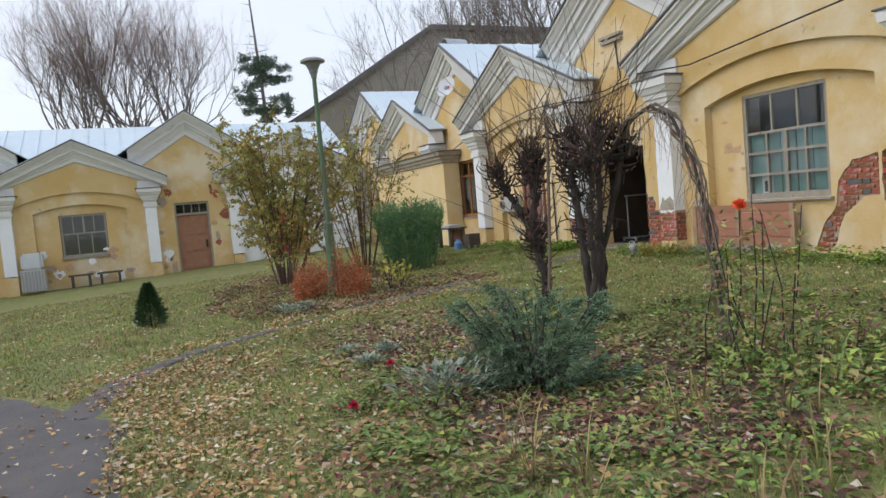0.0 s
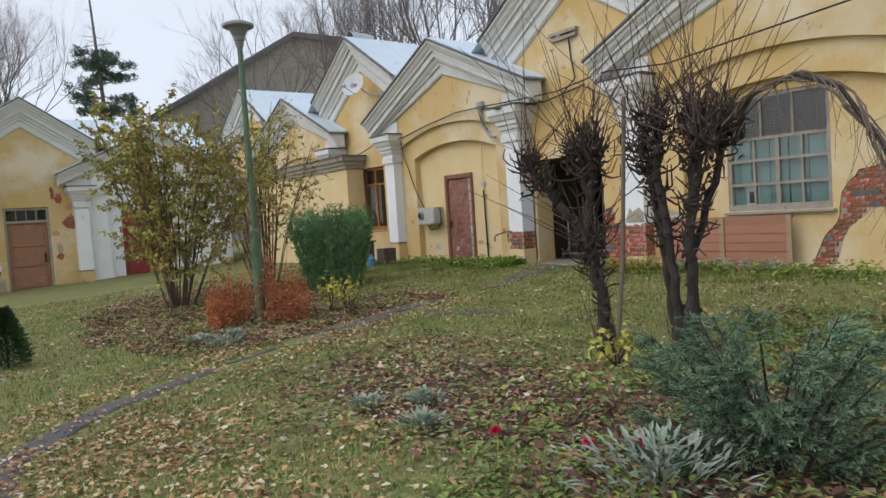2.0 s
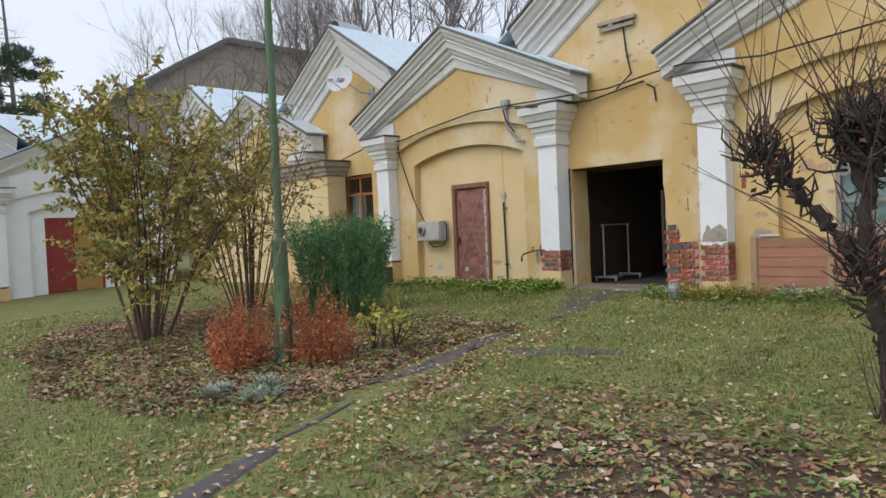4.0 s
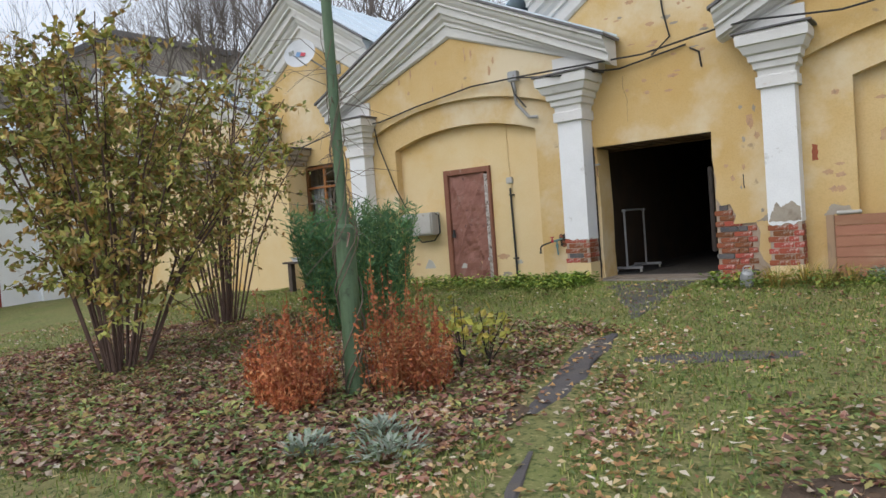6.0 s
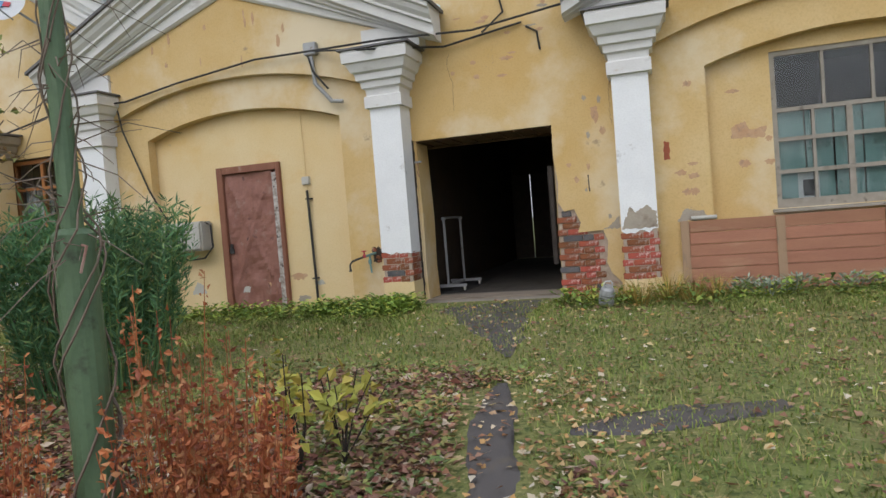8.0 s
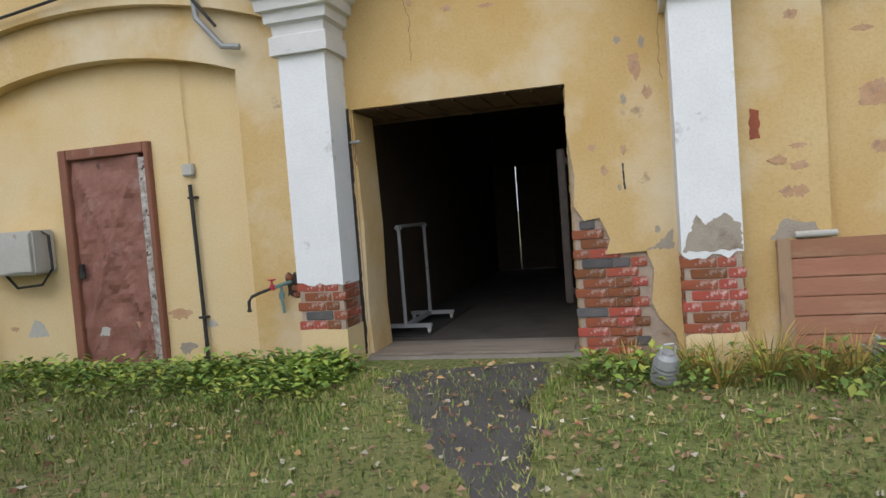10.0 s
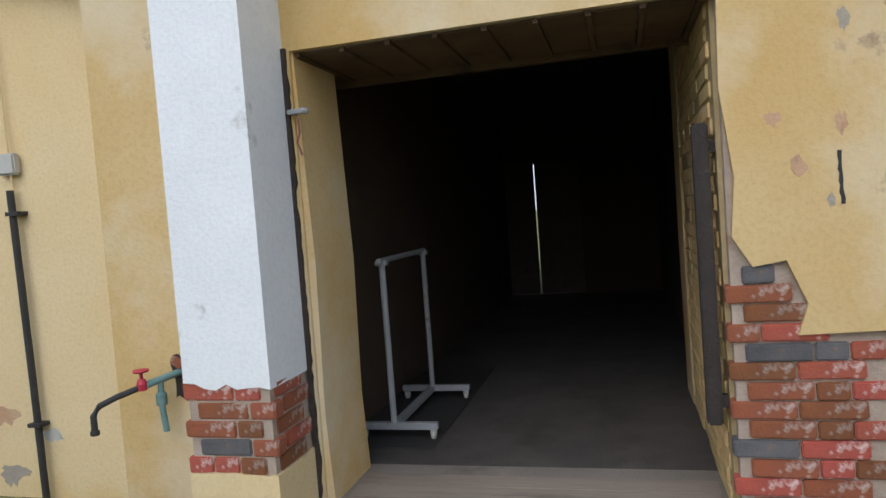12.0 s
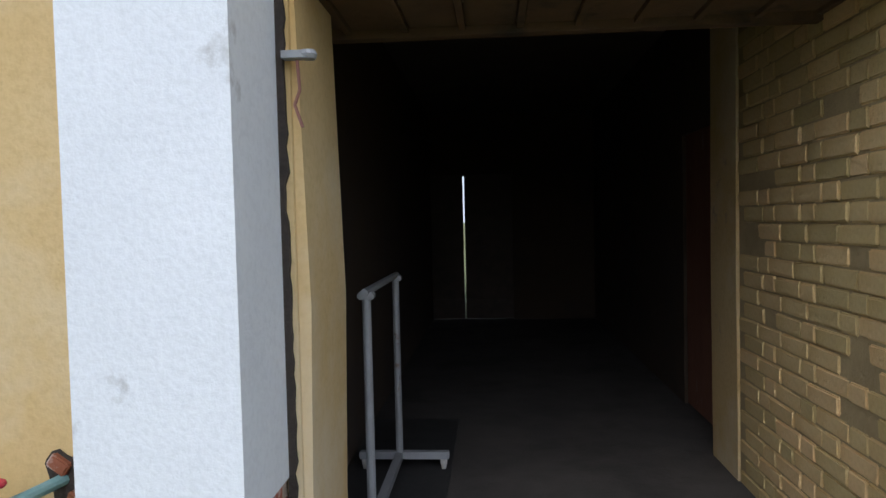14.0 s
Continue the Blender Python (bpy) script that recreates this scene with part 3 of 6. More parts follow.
WALL_D = thing("wall_north", (-11.5, 9.6, 0), "long ochre limewashed wall with white pilasters and gables, plaster broken off in places", "building wall", kind="structure")
GATE = (-12.92, -11.13, 0.0, 2.27)
JAMB = [(-11.14, 1.9), (-11.10, 1.55), (-11.12, 1.32), (-11.05, 1.20), (-10.93, 1.22), (-10.86, 1.05), (-10.90, 0.93), (-10.60, 0.94), (-10.55, 0.80), (-10.58, 0.55), (-10.53, 0.42), (-10.42, 0.30), (-10.38, 0.10), (-10.40, -0.6)]
gabled_bay(-11.62, None, WALL_D, GATE, JAMB)
WIN_R = (-8.66, -7.10, 1.04, 2.80)
PATCH = ragged([(-7.42, 0.2), (-7.25, 0.6), (-7.05, 0.85), (-6.98, 1.25), (-6.75, 1.55), (-6.40, 1.62), (-6.27, 1.60), (-6.27, 1.0), (-6.6, 1.0), (-6.9, 0.75), (-7.1, 0.2)], 0.015, 0.09, 5)
PATCH2 = ragged([(-6.20, 0.95), (-6.20, 1.62), (-6.0, 1.75), (-5.72, 1.7), (-5.70, 0.9), (-5.95, 0.85)], 0.015, 0.09, 6)
arched_bay(-7.80, None, WALL_D, WIN_R, [PATCH], YELLOW, True, [PATCH2])
DOOR_D = (-15.98, -14.95, 0.0, 2.22)
arched_bay(-15.46, None, WALL_D, DOOR_D, [], CREAM)
WIN_E = (-19.85, -18.65, 0.95, 2.72)
gabled_bay(-19.42, None, WALL_D, WIN_E)
arched_bay(-23.45, None, WALL_D, (-24, -23, 1.0, 2.6))
gabled_bay(-27.4, None, WALL_D, (-28, -27, 1.0, 2.3))
for c, bare in ((-5.43, True), (-10.165, True), (-13.155, True), (-17.80, False), (-21.0, False), (-25.85, False)):
    pilaster(c, None, WALL_D, {-13.155: 0.86, -10.165: 0.91}.get(c, 0.93) if bare else 0.62, 0.0, bare)
bm = B()
plate(bm, [[(-5.2, -0.6), (8, -0.6), (8, 3.6), (-5.2, 3.6)]], 9.6, 10.05)
part("plaster", bm, YELLOW, WALL_D)

# the low block with a cornice, standing before the wall
bm = B()
stack(bm, [(-26.0, -19.70, 9.02, 9.56, -0.6), (-26.0, -19.70, 9.02, 9.56, 2.80)])
part("low_block", bm, CREAM, WALL_D, "plain cream plastered block built against the wall")
bm = B()
stack(bm, [(-26.0, -19.70 + e, 9.02 - e, 9.56, z) for z, e in ((2.72, 0.01), (2.74, 0.06), (2.82, 0.07), (2.84, 0.12), (2.92, 0.13), (2.95, 0.2), (3.03, 0.22), (3.06, 0.22))])
part("block_cornice", bm, CEMENT, WALL_D, "grey weathered cornice")
bm = B()
stack(bm, [(-26.0, -19.44, 8.76, 9.56, 3.07), (-26.0, -19.44, 8.76, 9.56, 3.10)])
part("drip_sheet", bm, ROOF_EDGE, WALL_D)

# the far wing, at a right angle to it and a little lower
M_L = Matrix.Translation((-29.0 - (-9.6), 0, -0.38)) @ Matrix.Rotation(radians(90), 4, "Z")
WALL_L = thing("wall_west", (-29.0, 2, -0.4), "far ochre limewashed wing with white pilasters and gables", "building wall", kind="structure")
arched_bay(-1.7, M_L, WALL_L, (-2.45, -0.88, 1.02, 2.62))
gabled_bay(2.25, M_L, WALL_L, (1.55, 2.85, -0.2, 2.78))
arched_bay(6.2, M_L, WALL_L, (5.1, 6.75, 0.12, 2.55), [], WHITE, True, [], WHITE)
arched_bay(-9.6, M_L, WALL_L, (-10.3, -8.8, 1.02, 2.62))
gabled_bay(-5.65, M_L, WALL_L, (-6.4, -5.0, 0.9, 2.6))
for c in (-12.0, -7.2, -4.1, 0.7, 3.8, 8.65):
    pilaster(c, M_L, WALL_L, 0.55, 0.0, False)

# main roofs
def main_roof(name, x0, x1, m, ridge=6.1, ry=15.5):
    bm = B()
    v = []
    for x in (x0, x1):
        v.append([bm.verts.new((x, y, z)) for y, z in ((9.9, 3.66), (ry, ridge), (ry + 5.6, 3.66))])
    for i in (0, 1):
        bm.faces.new((v[0][i], v[1][i], v[1][i + 1], v[0][i + 1]))
    n = int((x1 - x0) / 0.62)
    sl = (ridge - 3.66) / (ry - 9.9)
    for k in range(n):
        x = x0 + 0.3 + k * 0.62
        a = [bm.verts.new(p) for p in ((x, 9.9, 3.66), (x + 0.03, 9.9, 3.66), (x + 0.03, 9.9, 3.70), (x, 9.9, 3.70))]
        b = [bm.verts.new(p) for p in ((x, ry, ridge), (x + 0.03, ry, ridge), (x + 0.03, ry, ridge + 0.04), (x, ry, ridge + 0.04))]
        for i in range(4):
            bm.faces.new((a[i], a[(i + 1) % 4], b[(i + 1) % 4], b[i]))
    return tagged(put(name, to(bm, m), ROOF), "pale blue sheet-metal roof with standing seams", "roof", kind="structure")


main_roof("roof", -34, 8, None)
main_roof("roof", -24, 9.5, M_L, 6.6)
bm = B()
for xa, xb in ((-34, -14.2), (-11.6, 8)):
    stack(bm, [(xa, xb, 21.0, 21.4, -0.6), (xa, xb, 21.0, 21.4, 3.66)])
tagged(put("wall_back", bm, CEMENT), "plain back wall of the long building", "building wall", kind="structure")
bm = B()
stack(bm, [(7.6, 8, 10.05, 21.0, -0.6), (7.6, 8, 10.05, 21.0, 3.7)])
tagged(put("wall_end", bm, CEMENT), "plain end wall of the long building", "building wall", kind="structure")

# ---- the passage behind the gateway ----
PASS = thing("wall_passage", (-12, 12, 0.17), "passage walls coloured dark for shade, ochre-painted brick near the gate", "passage wall", kind="structure")
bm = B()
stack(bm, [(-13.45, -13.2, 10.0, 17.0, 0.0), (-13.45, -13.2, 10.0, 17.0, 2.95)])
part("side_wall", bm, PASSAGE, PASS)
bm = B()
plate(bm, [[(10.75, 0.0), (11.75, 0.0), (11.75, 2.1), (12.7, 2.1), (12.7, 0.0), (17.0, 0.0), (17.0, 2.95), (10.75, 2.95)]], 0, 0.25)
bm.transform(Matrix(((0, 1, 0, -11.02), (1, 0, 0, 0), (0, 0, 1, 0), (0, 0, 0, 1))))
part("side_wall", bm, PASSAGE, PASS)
bm = B()
stack(bm, [(-13.2, -12.875, 9.60, 10.06, 0.0), (-13.2, -12.90, 9.60, 10.06, 0.6), (-13.2, -12.885, 9.60, 10.06, 1.3), (-13.2, -12.91, 9.60, 10.06, 2.27)])
part("jamb", bm, YELLOW, PASS, "ochre limewashed gate reveal")
bm = B()
stack(bm, [(-11.10, -10.85, 9.64, 10.9, 0.0), (-11.10, -10.85, 9.64, 10.9, 2.27)])
part("jamb", bm, MORTAR, PASS)
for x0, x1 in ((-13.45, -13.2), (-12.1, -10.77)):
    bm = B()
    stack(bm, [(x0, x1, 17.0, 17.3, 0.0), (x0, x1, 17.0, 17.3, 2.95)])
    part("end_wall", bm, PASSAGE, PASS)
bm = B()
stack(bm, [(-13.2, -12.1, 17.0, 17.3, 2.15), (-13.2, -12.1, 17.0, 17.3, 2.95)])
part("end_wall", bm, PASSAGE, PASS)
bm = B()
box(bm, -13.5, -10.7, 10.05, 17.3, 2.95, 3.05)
tagged(put("ceiling", bm, INTERIOR_SHADE), "passage ceiling with its shade put into a dark colour", "ceiling", kind="structure")
bm = B()
box(bm, -13.2, -10.85, 9.612, 10.36, 2.275, 2.32)
for k in range(9):
    x = -12.9 + k * 0.215
    box(bm, x + 0.018, x + 0.197, 9.63, 10.30, 2.262, 2.275)
    box(bm, x - 0.012, x + 0.012, 9.62, 10.31, 2.248, 2.275)
box(bm, -13.2, -10.85, 10.32, 10.38, 2.235, 2.32)
box(bm, -13.2, -10.85, 10.33, 10.37, 2.32, 2.95)
tagged(put("ceiling", bm, SOFFIT), "boarded lintel soffit with a front beam", "ceiling", kind="structure")
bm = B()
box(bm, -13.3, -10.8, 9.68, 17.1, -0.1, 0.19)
tagged(put("floor", bm, SHADED_FLOOR), "worn grey concrete passage floor, shade put into its dark colour", "floor", kind="structure")
bm = B()
stack(bm, [(-12.93, -11.12, 9.50, 10.1, -0.1), (-12.93, -11.12, 9.50, 10.1, 0.15), (-12.9, -11.14, 9.53, 10.1, 0.196)])
tagged(put("threshold", bm, CONCRETE), "worn concrete threshold of the gateway", "threshold", kind="structure")
rng_t = random.Random(7)
for k in range(3):
    bm = B()
    y0 = 9.515 + k * 0.155
    box(bm, -12.86 + rng_t.uniform(-0.02, 0.02), -11.17 + rng_t.uniform(-0.02, 0.02), y0, y0 + 0.146, 0.185, 0.206 - 0.003 * k, bevel=0.005)
    tagged(put("threshold_plank", bm, PLANK), "worn grey threshold plank in the gateway", "threshold plank", kind="structure")
# the two leaves of the far door, with a gap of daylight between them
for x0, x1 in ((-13.2, -12.765), (-12.743, -12.1)):
    bm = B()
    box(bm, x0, x1, 17.05, 17.1, 0.2, 2.15)
    for k in range(3):
        box(bm, x0 + 0.02, x1 - 0.02, 17.025, 17.05, 0.35 + k * 0.7, 0.47 + k * 0.7)
    tagged(put("door_3", bm, DARK_WOOD), "closed dark plank door leaf at the far end of the passage", "door", kind="structure")
bm = B()
box(bm, -11.0, -10.96, 11.76, 12.69, 0.2, 2.1)
tagged(put("door_4", bm, RUST_WOOD), "brown wooden side door in the passage wall", "door", kind="structure")
# closed rooms behind the windows, their shade put into the dark wall colour
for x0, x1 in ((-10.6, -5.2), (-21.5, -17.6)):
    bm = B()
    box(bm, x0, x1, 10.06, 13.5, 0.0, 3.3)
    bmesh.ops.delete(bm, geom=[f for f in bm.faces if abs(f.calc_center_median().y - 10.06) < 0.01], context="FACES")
    tagged(put("wall_room", bm, INTERIOR_SHADE), "plastered room behind the window, coloured dark for shade", "room wall", kind="structure")

# ---- doors and windows ----
def window(name, x0, x1, z0, z1, y, m, wood, rows, label, sill=True, back=CURTAIN, back_top=None):
    """rows: for each band from the top, its share of the height and the number of panes across."""
    w = thing(name, ((x0 + x1) / 2, y, z0) if not m else m @ Vector(((x0 + x1) / 2, y, z0)), label, "window", kind="structure")
    t = 0.055
    bm = B()
    for a in ((x0, x0 + t, z0, z1), (x1 - t, x1, z0, z1), (x0 + t, x1 - t, z1 - t, z1), (x0 + t, x1 - t, z0, z0 + t)):
        box(bm, a[0], a[1], y, y + 0.1, a[2], a[3])
    part("window_frame", to(bm, m), wood, w)
    top = z1 - t
    H = z1 - z0 - 2 * t
    for share, n in rows:
        h = share * H
        bm = B()
        box(bm, x0 + t, x1 - t, y + 0.012, y + 0.07, top - h, top - h + 0.045)
        for k in range(1, n):
            x = x0 + t + (x1 - x0 - 2 * t) * k / n
            th = 0.03 if k * 2 == n else 0.016
            box(bm, x - th, x + th, y + 0.014, y + 0.066, top - h + 0.045, top)
        part("glazing_bar", to(bm, m), wood, w)
        for k in range(n):
            xa = x0 + t + (x1 - x0 - 2 * t) * k / n
            xb = x0 + t + (x1 - x0 - 2 * t) * (k + 1) / n
            bm = B()
            box(bm, xa + 0.004, xb - 0.004, y + 0.04, y + 0.044, top - h + 0.02, top)
            g = part("pane", to(bm, m), GLASS, w)
            g.visible_shadow = False
        top -= h
    if sill:
        bm = B()
        stack(bm, [(x0 - 0.05, x1 + 0.05, y - 0.1, y + 0.05, z0 - 0.045), (x0 - 0.05, x1 + 0.05, y - 0.1, y + 0.05, z0 - 0.025), (x0 - 0.05, x1 + 0.05, y, y + 0.05, z0 - 0.003)])
        part("window_sill", to(bm, m), GREY_WOOD, w)
    return w


win = window("window_1", -8.66, -7.10, 1.04, 2.80, 9.66, None, GREY_WOOD, [(0.38, 3), (0.2, 4), (0.22, 4), (0.2, 4)], "tall weathered wooden window with small panes and a faded teal blind")
bm = B()
for k in range(5):
    x = -8.6 + k * 0.29
    box(bm, x, x + 0.27, 9.75 + 0.01 * (k % 2), 9.765 + 0.01 * (k % 2), 1.08, 2.12)
part("blind", bm, CURTAIN, win, "faded teal painted sheets behind the lower panes")
bm = B()
box(bm, -8.42, -8.2, 9.742, 9.748, 1.1, 1.42)
part("paper", bm, LACE, win, "white paper stuck inside a pane")
bm = B()
box(bm, -8.37, -8.25, 9.738, 9.741, 1.16, 1.34)
part("paper_hole", bm, BLACK, win, "dark hole in the paper")
win2 = window("window_2", -19.83, -18.67, 0.97, 2.70, 9.66, None, ORANGE_WOOD, [(0.26, 2), (0.74, 2)], "orange-brown varnished window with a lace curtain")
bm = B()
for k in range(8):
    x = -19.73 + k * 0.065
    box(bm, x, x + 0.066, 9.78 + 0.02 * (k % 2), 9.79 + 0.02 * (k % 2), 1.55 - 0.06 * k + 0.03 * (k % 3), 2.3)
part("curtain", bm, LACE, win2, "white lace curtain")
window("window_3", -2.42, -0.9, 1.04, 2.60, 9.64, M_L, GREY_WOOD, [(0.45, 4), (0.55, 3)], "grey barred wooden window of the far wing", True)
window("window_4", -10.27, -8.83, 1.04, 2.60, 9.64, M_L, GREY_WOOD, [(0.45, 4), (0.55, 3)], "grey barred wooden window of the far wing", True)
# dark sheets added behind the far windows, standing in for unlit rooms
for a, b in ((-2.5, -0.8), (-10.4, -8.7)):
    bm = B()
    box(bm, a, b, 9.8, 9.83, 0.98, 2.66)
    tagged(put("blind", to(bm, M_L), INTERIOR_SHADE), "dark sheet added behind the far wing's window for its shade", "window blind")


def sheet_door():
    d = thing("door_1", (-15.46, 9.66, 0.06), "closed red-brown sheet-metal door, dented and scratched, in a peeling wooden frame", "door", kind="structure")
    x0, x1, z1 = -15.98, -14.95, 2.22
    bm = B()
    for a in ((x0, x0 + 0.10, -0.1, z1), (x1 - 0.06, x1, -0.1, z1), (x0 + 0.10, x1 - 0.06, z1 - 0.10, z1)):
        box(bm, a[0], a[1], 9.585, 9.75, a[2], a[3], bevel=0.008)
    part("door_frame", bm, RUST_WOOD, d, "brown painted door frame")
    bm = B()
    box(bm, x1 - 0.135, x1 - 0.062, 9.60, 9.73, -0.05, z1 - 0.14)
    part("door_stop", bm, PEEL, d, "splintered jamb with peeling white paint")
    # the leaf: dented sheet metal
    bm = B()
    nx, nz = 22, 46
    xa, xb, za, zb = x0 + 0.105, x1 - 0.14, 0.05, z1 - 0.105
    g = []
    for j in range(nz + 1):
        row = []
        for i in range(nx + 1):
            x, z = xa + (xb - xa) * i / nx, za + (zb - za) * j / nz
            y = 9.635 + 0.035 * noise.noise(Vector((x * 5, z * 4, 1.7))) - 0.03 * abs(noise.noise(Vector((x * 9, z * 7, 5)))) - 0.02 * max(0, 1 - abs((x - (xa + xb) / 2) / 0.3)) * max(0, 1 - abs((z - 1.4) / 0.6))
            crease = abs(abs(x - (xa + xb) / 2) / 0.36 - abs(z - 1.25) / 0.85)
            y -= 0.02 * max(0, 1 - crease * 7)
            row.append(bm.verts.new((x, y, z)))
        g.append(row)
    for j in range(nz):
        for i in range(nx):
            bm.faces.new((g[j][i], g[j][i + 1], g[j + 1][i + 1], g[j + 1][i]))
    r = bmesh.ops.extrude_face_region(bm, geom=bm.faces[:])
    for v in r["geom"]:
        if isinstance(v, bmesh.types.BMVert):
            v.co.y = 9.68
    part("door_leaf", bm, RUST, d, "dented red-brown sheet-metal leaf")
    bm = B()
    box(bm, x0 + 0.13, x0 + 0.16, 9.59, 9.63, 1.0, 1.12)
    box(bm, x0 + 0.12, x0 + 0.19, 9.585, 9.60, 0.98, 1.05)
    part("lock", bm, BLACK, d)


sheet_door()


def plank_door_far():
    d = thing("door_2", M_L @ Vector((2.2, 9.6, 0)), "closed brown panelled door under a dark glazed transom", "door", kind="structure")
    bm = B()
    box(bm, 1.6, 2.8, 9.70, 9.76, 0.0, 2.30)
    for z in (0.15, 0.85, 1.5):
        box(bm, 1.75, 2.65, 9.67, 9.70, z, z + 0.5, bevel=0.01)
    part("door_leaf", to(bm, M_L), BOARD, d)
    bm = B()
    for a in ((1.55, 1.62, 0, 2.76), (2.78, 2.85, 0, 2.76), (1.62, 2.78, 2.70, 2.76), (1.62, 2.78, 2.28, 2.36)):
        box(bm, a[0], a[1], 9.62, 9.8, a[2], a[3])
    for k in range(1, 4):
        box(bm, 1.62 + 0.29 * k - 0.015, 1.62 + 0.29 * k + 0.015, 9.66, 9.72, 2.36, 2.70)
    part("door_frame", to(bm, M_L), GREY_WOOD, d)
    bm = B()
    box(bm, 1.62, 2.78, 9.71, 9.72, 2.36, 2.70)
    part("transom_pane", to(bm, M_L), GLASS, d)
    # dark sheet in place of the unlit space behind the transom
    bm = B()
    box(bm, 1.5, 2.9, 9.85, 9.88, -0.2, 2.8)
    part("backing", to(bm, M_L), INTERIOR_SHADE, d)
    bm = B()
    box(bm, 2.62, 2.68, 9.62, 9.67, 0.95, 1.25, bevel=0.01)
    part("door_handle", to(bm, M_L), BLACK, d)
    d2 = thing("door_5", M_L @ Vector((5.9, 9.6, 0)), "closed double door of the far wing, one leaf dark red and one ochre", "door", kind="structure")
    for xa, xb, mt in ((5.16, 5.92, DARK_RED), (5.93, 6.69, OCHRE_DOOR)):
        bm = B()
        box(bm, xa, xb, 9.7, 9.75, 0.14, 2.48)
        for z in (0.3, 1.4):
            box(bm, xa + 0.1, xb - 0.1, 9.68, 9.7, z, z + 0.9, bevel=0.008)
        part("door_leaf", to(bm, M_L), mt, d2)
    bm = B()
    for a in ((5.1, 5.16, 0.12, 2.55), (6.69, 6.75, 0.12, 2.55), (5.16, 6.69, 2.48, 2.55)):
        box(bm, a[0], a[1], 9.65, 9.8, a[2], a[3])
    part("door_frame", to(bm, M_L), DARK_RED, d2)
    bm = B()
    box(bm, 5.0, 6.85, 9.35, 9.68, -0.1, 0.13)
    part("doorstep", to(bm, M_L), CONCRETE, d2)


plank_door_far()


# ---- loose and fixed things by the facade ----
def wooden_panel():
    """The long boarded panel leaning on the wall under the window."""
    p = thing("wooden_hoarding", (-8.62, 9.4, 0.15), "faded red boarded panel in a tan frame, leaning against the wall", "wooden panel")
    x0, x1, z0, z1 = -9.72, -7.58, 0.14, 0.98
    for a in ((x0, x0 + 0.09, z0, z1), (x1 - 0.08, x1, z0, z1), (-8.72, -8.63, z0 + 0.02, z1 - 0.02)):
        bm = B()
        box(bm, a[0], a[1], 9.40, 9.44, a[2], a[3], bevel=0.005)
        part("stile", bm, BARE_WOOD, p)
    for k in range(6):
        bm = B()
        z = z0 + 0.02 + k * 0.136
        box(bm, x0 + 0.09, x1 - 0.08, 9.425 + 0.004 * (k % 2), 9.45, z, z + 0.13, bevel=0.004)
        part("board", bm, BOARD, p)
    bm = B()
    box(bm, x0, x1, 9.452, 9.475, z1 - 0.06, z1 - 0.012)
    part("rail", bm, BARE_WOOD, p)


wooden_panel()
r = thing("paper_roll", (-9.5, 9.45, 0.98), "small yellowed paper roll lying on the boarded hoarding", "paper roll")
bm = B()
lathe(bm, [(0.012, -0.14), (0.024, -0.135), (0.024, 0.135), (0.012, 0.14)], n=12, m=pose(-9.46, 9.44, 1.004, 0, 90, 4))
part("roll", bm, BOXWHITE, r)


def meter_box():
    b = thing("meter_box", (-16.42, 9.64, 1.27), "weathered pale meter box with round dial on the wall", "meter box")
    bm = B()
    box(bm, -16.80, -16.08, 9.36, 9.64, 1.06, 1.48, bevel=0.02)
    part("case", bm, BOXWHITE, b)
    bm = B()
    box(bm, -16.38, -16.10, 9.345, 9.36, 1.09, 1.45, bevel=0.004)
    part("cover", bm, BOXWHITE, b)
    bm = B()
    lathe(bm, [(0.10, 0), (0.10, 0.05), (0.085, 0.06)], n=20, m=pose(-16.62, 9.36, 1.29, 90))
    part("dial", bm, GREY_WOOD, b)
    bm = B()
    lathe(bm, [(0.07, 0.055), (0.07, 0.066)], n=20, m=pose(-16.62, 9.36, 1.29, 90))
    part("glass", bm, BLACK, b)
    bm = B()
    tube(bm, [(-16.75, 9.55, 1.48), (-16.98, 9.46, 2.0), (-17.3, 9.40, 2.9), (-17.32, 9.36, 3.2)], 0.012, 6)
    tube(bm, [(-16.10, 9.5, 1.46), (-16.0, 9.48, 1.42), (-15.99, 9.48, 1.1), (-16.15, 9.5, 0.95), (-16.45, 9.5, 0.93), (-16.6, 9.52, 1.06)], 0.014, 6)
    part("cable", bm, BLACK, b)
    b.location.x -= 0.07


meter_box()


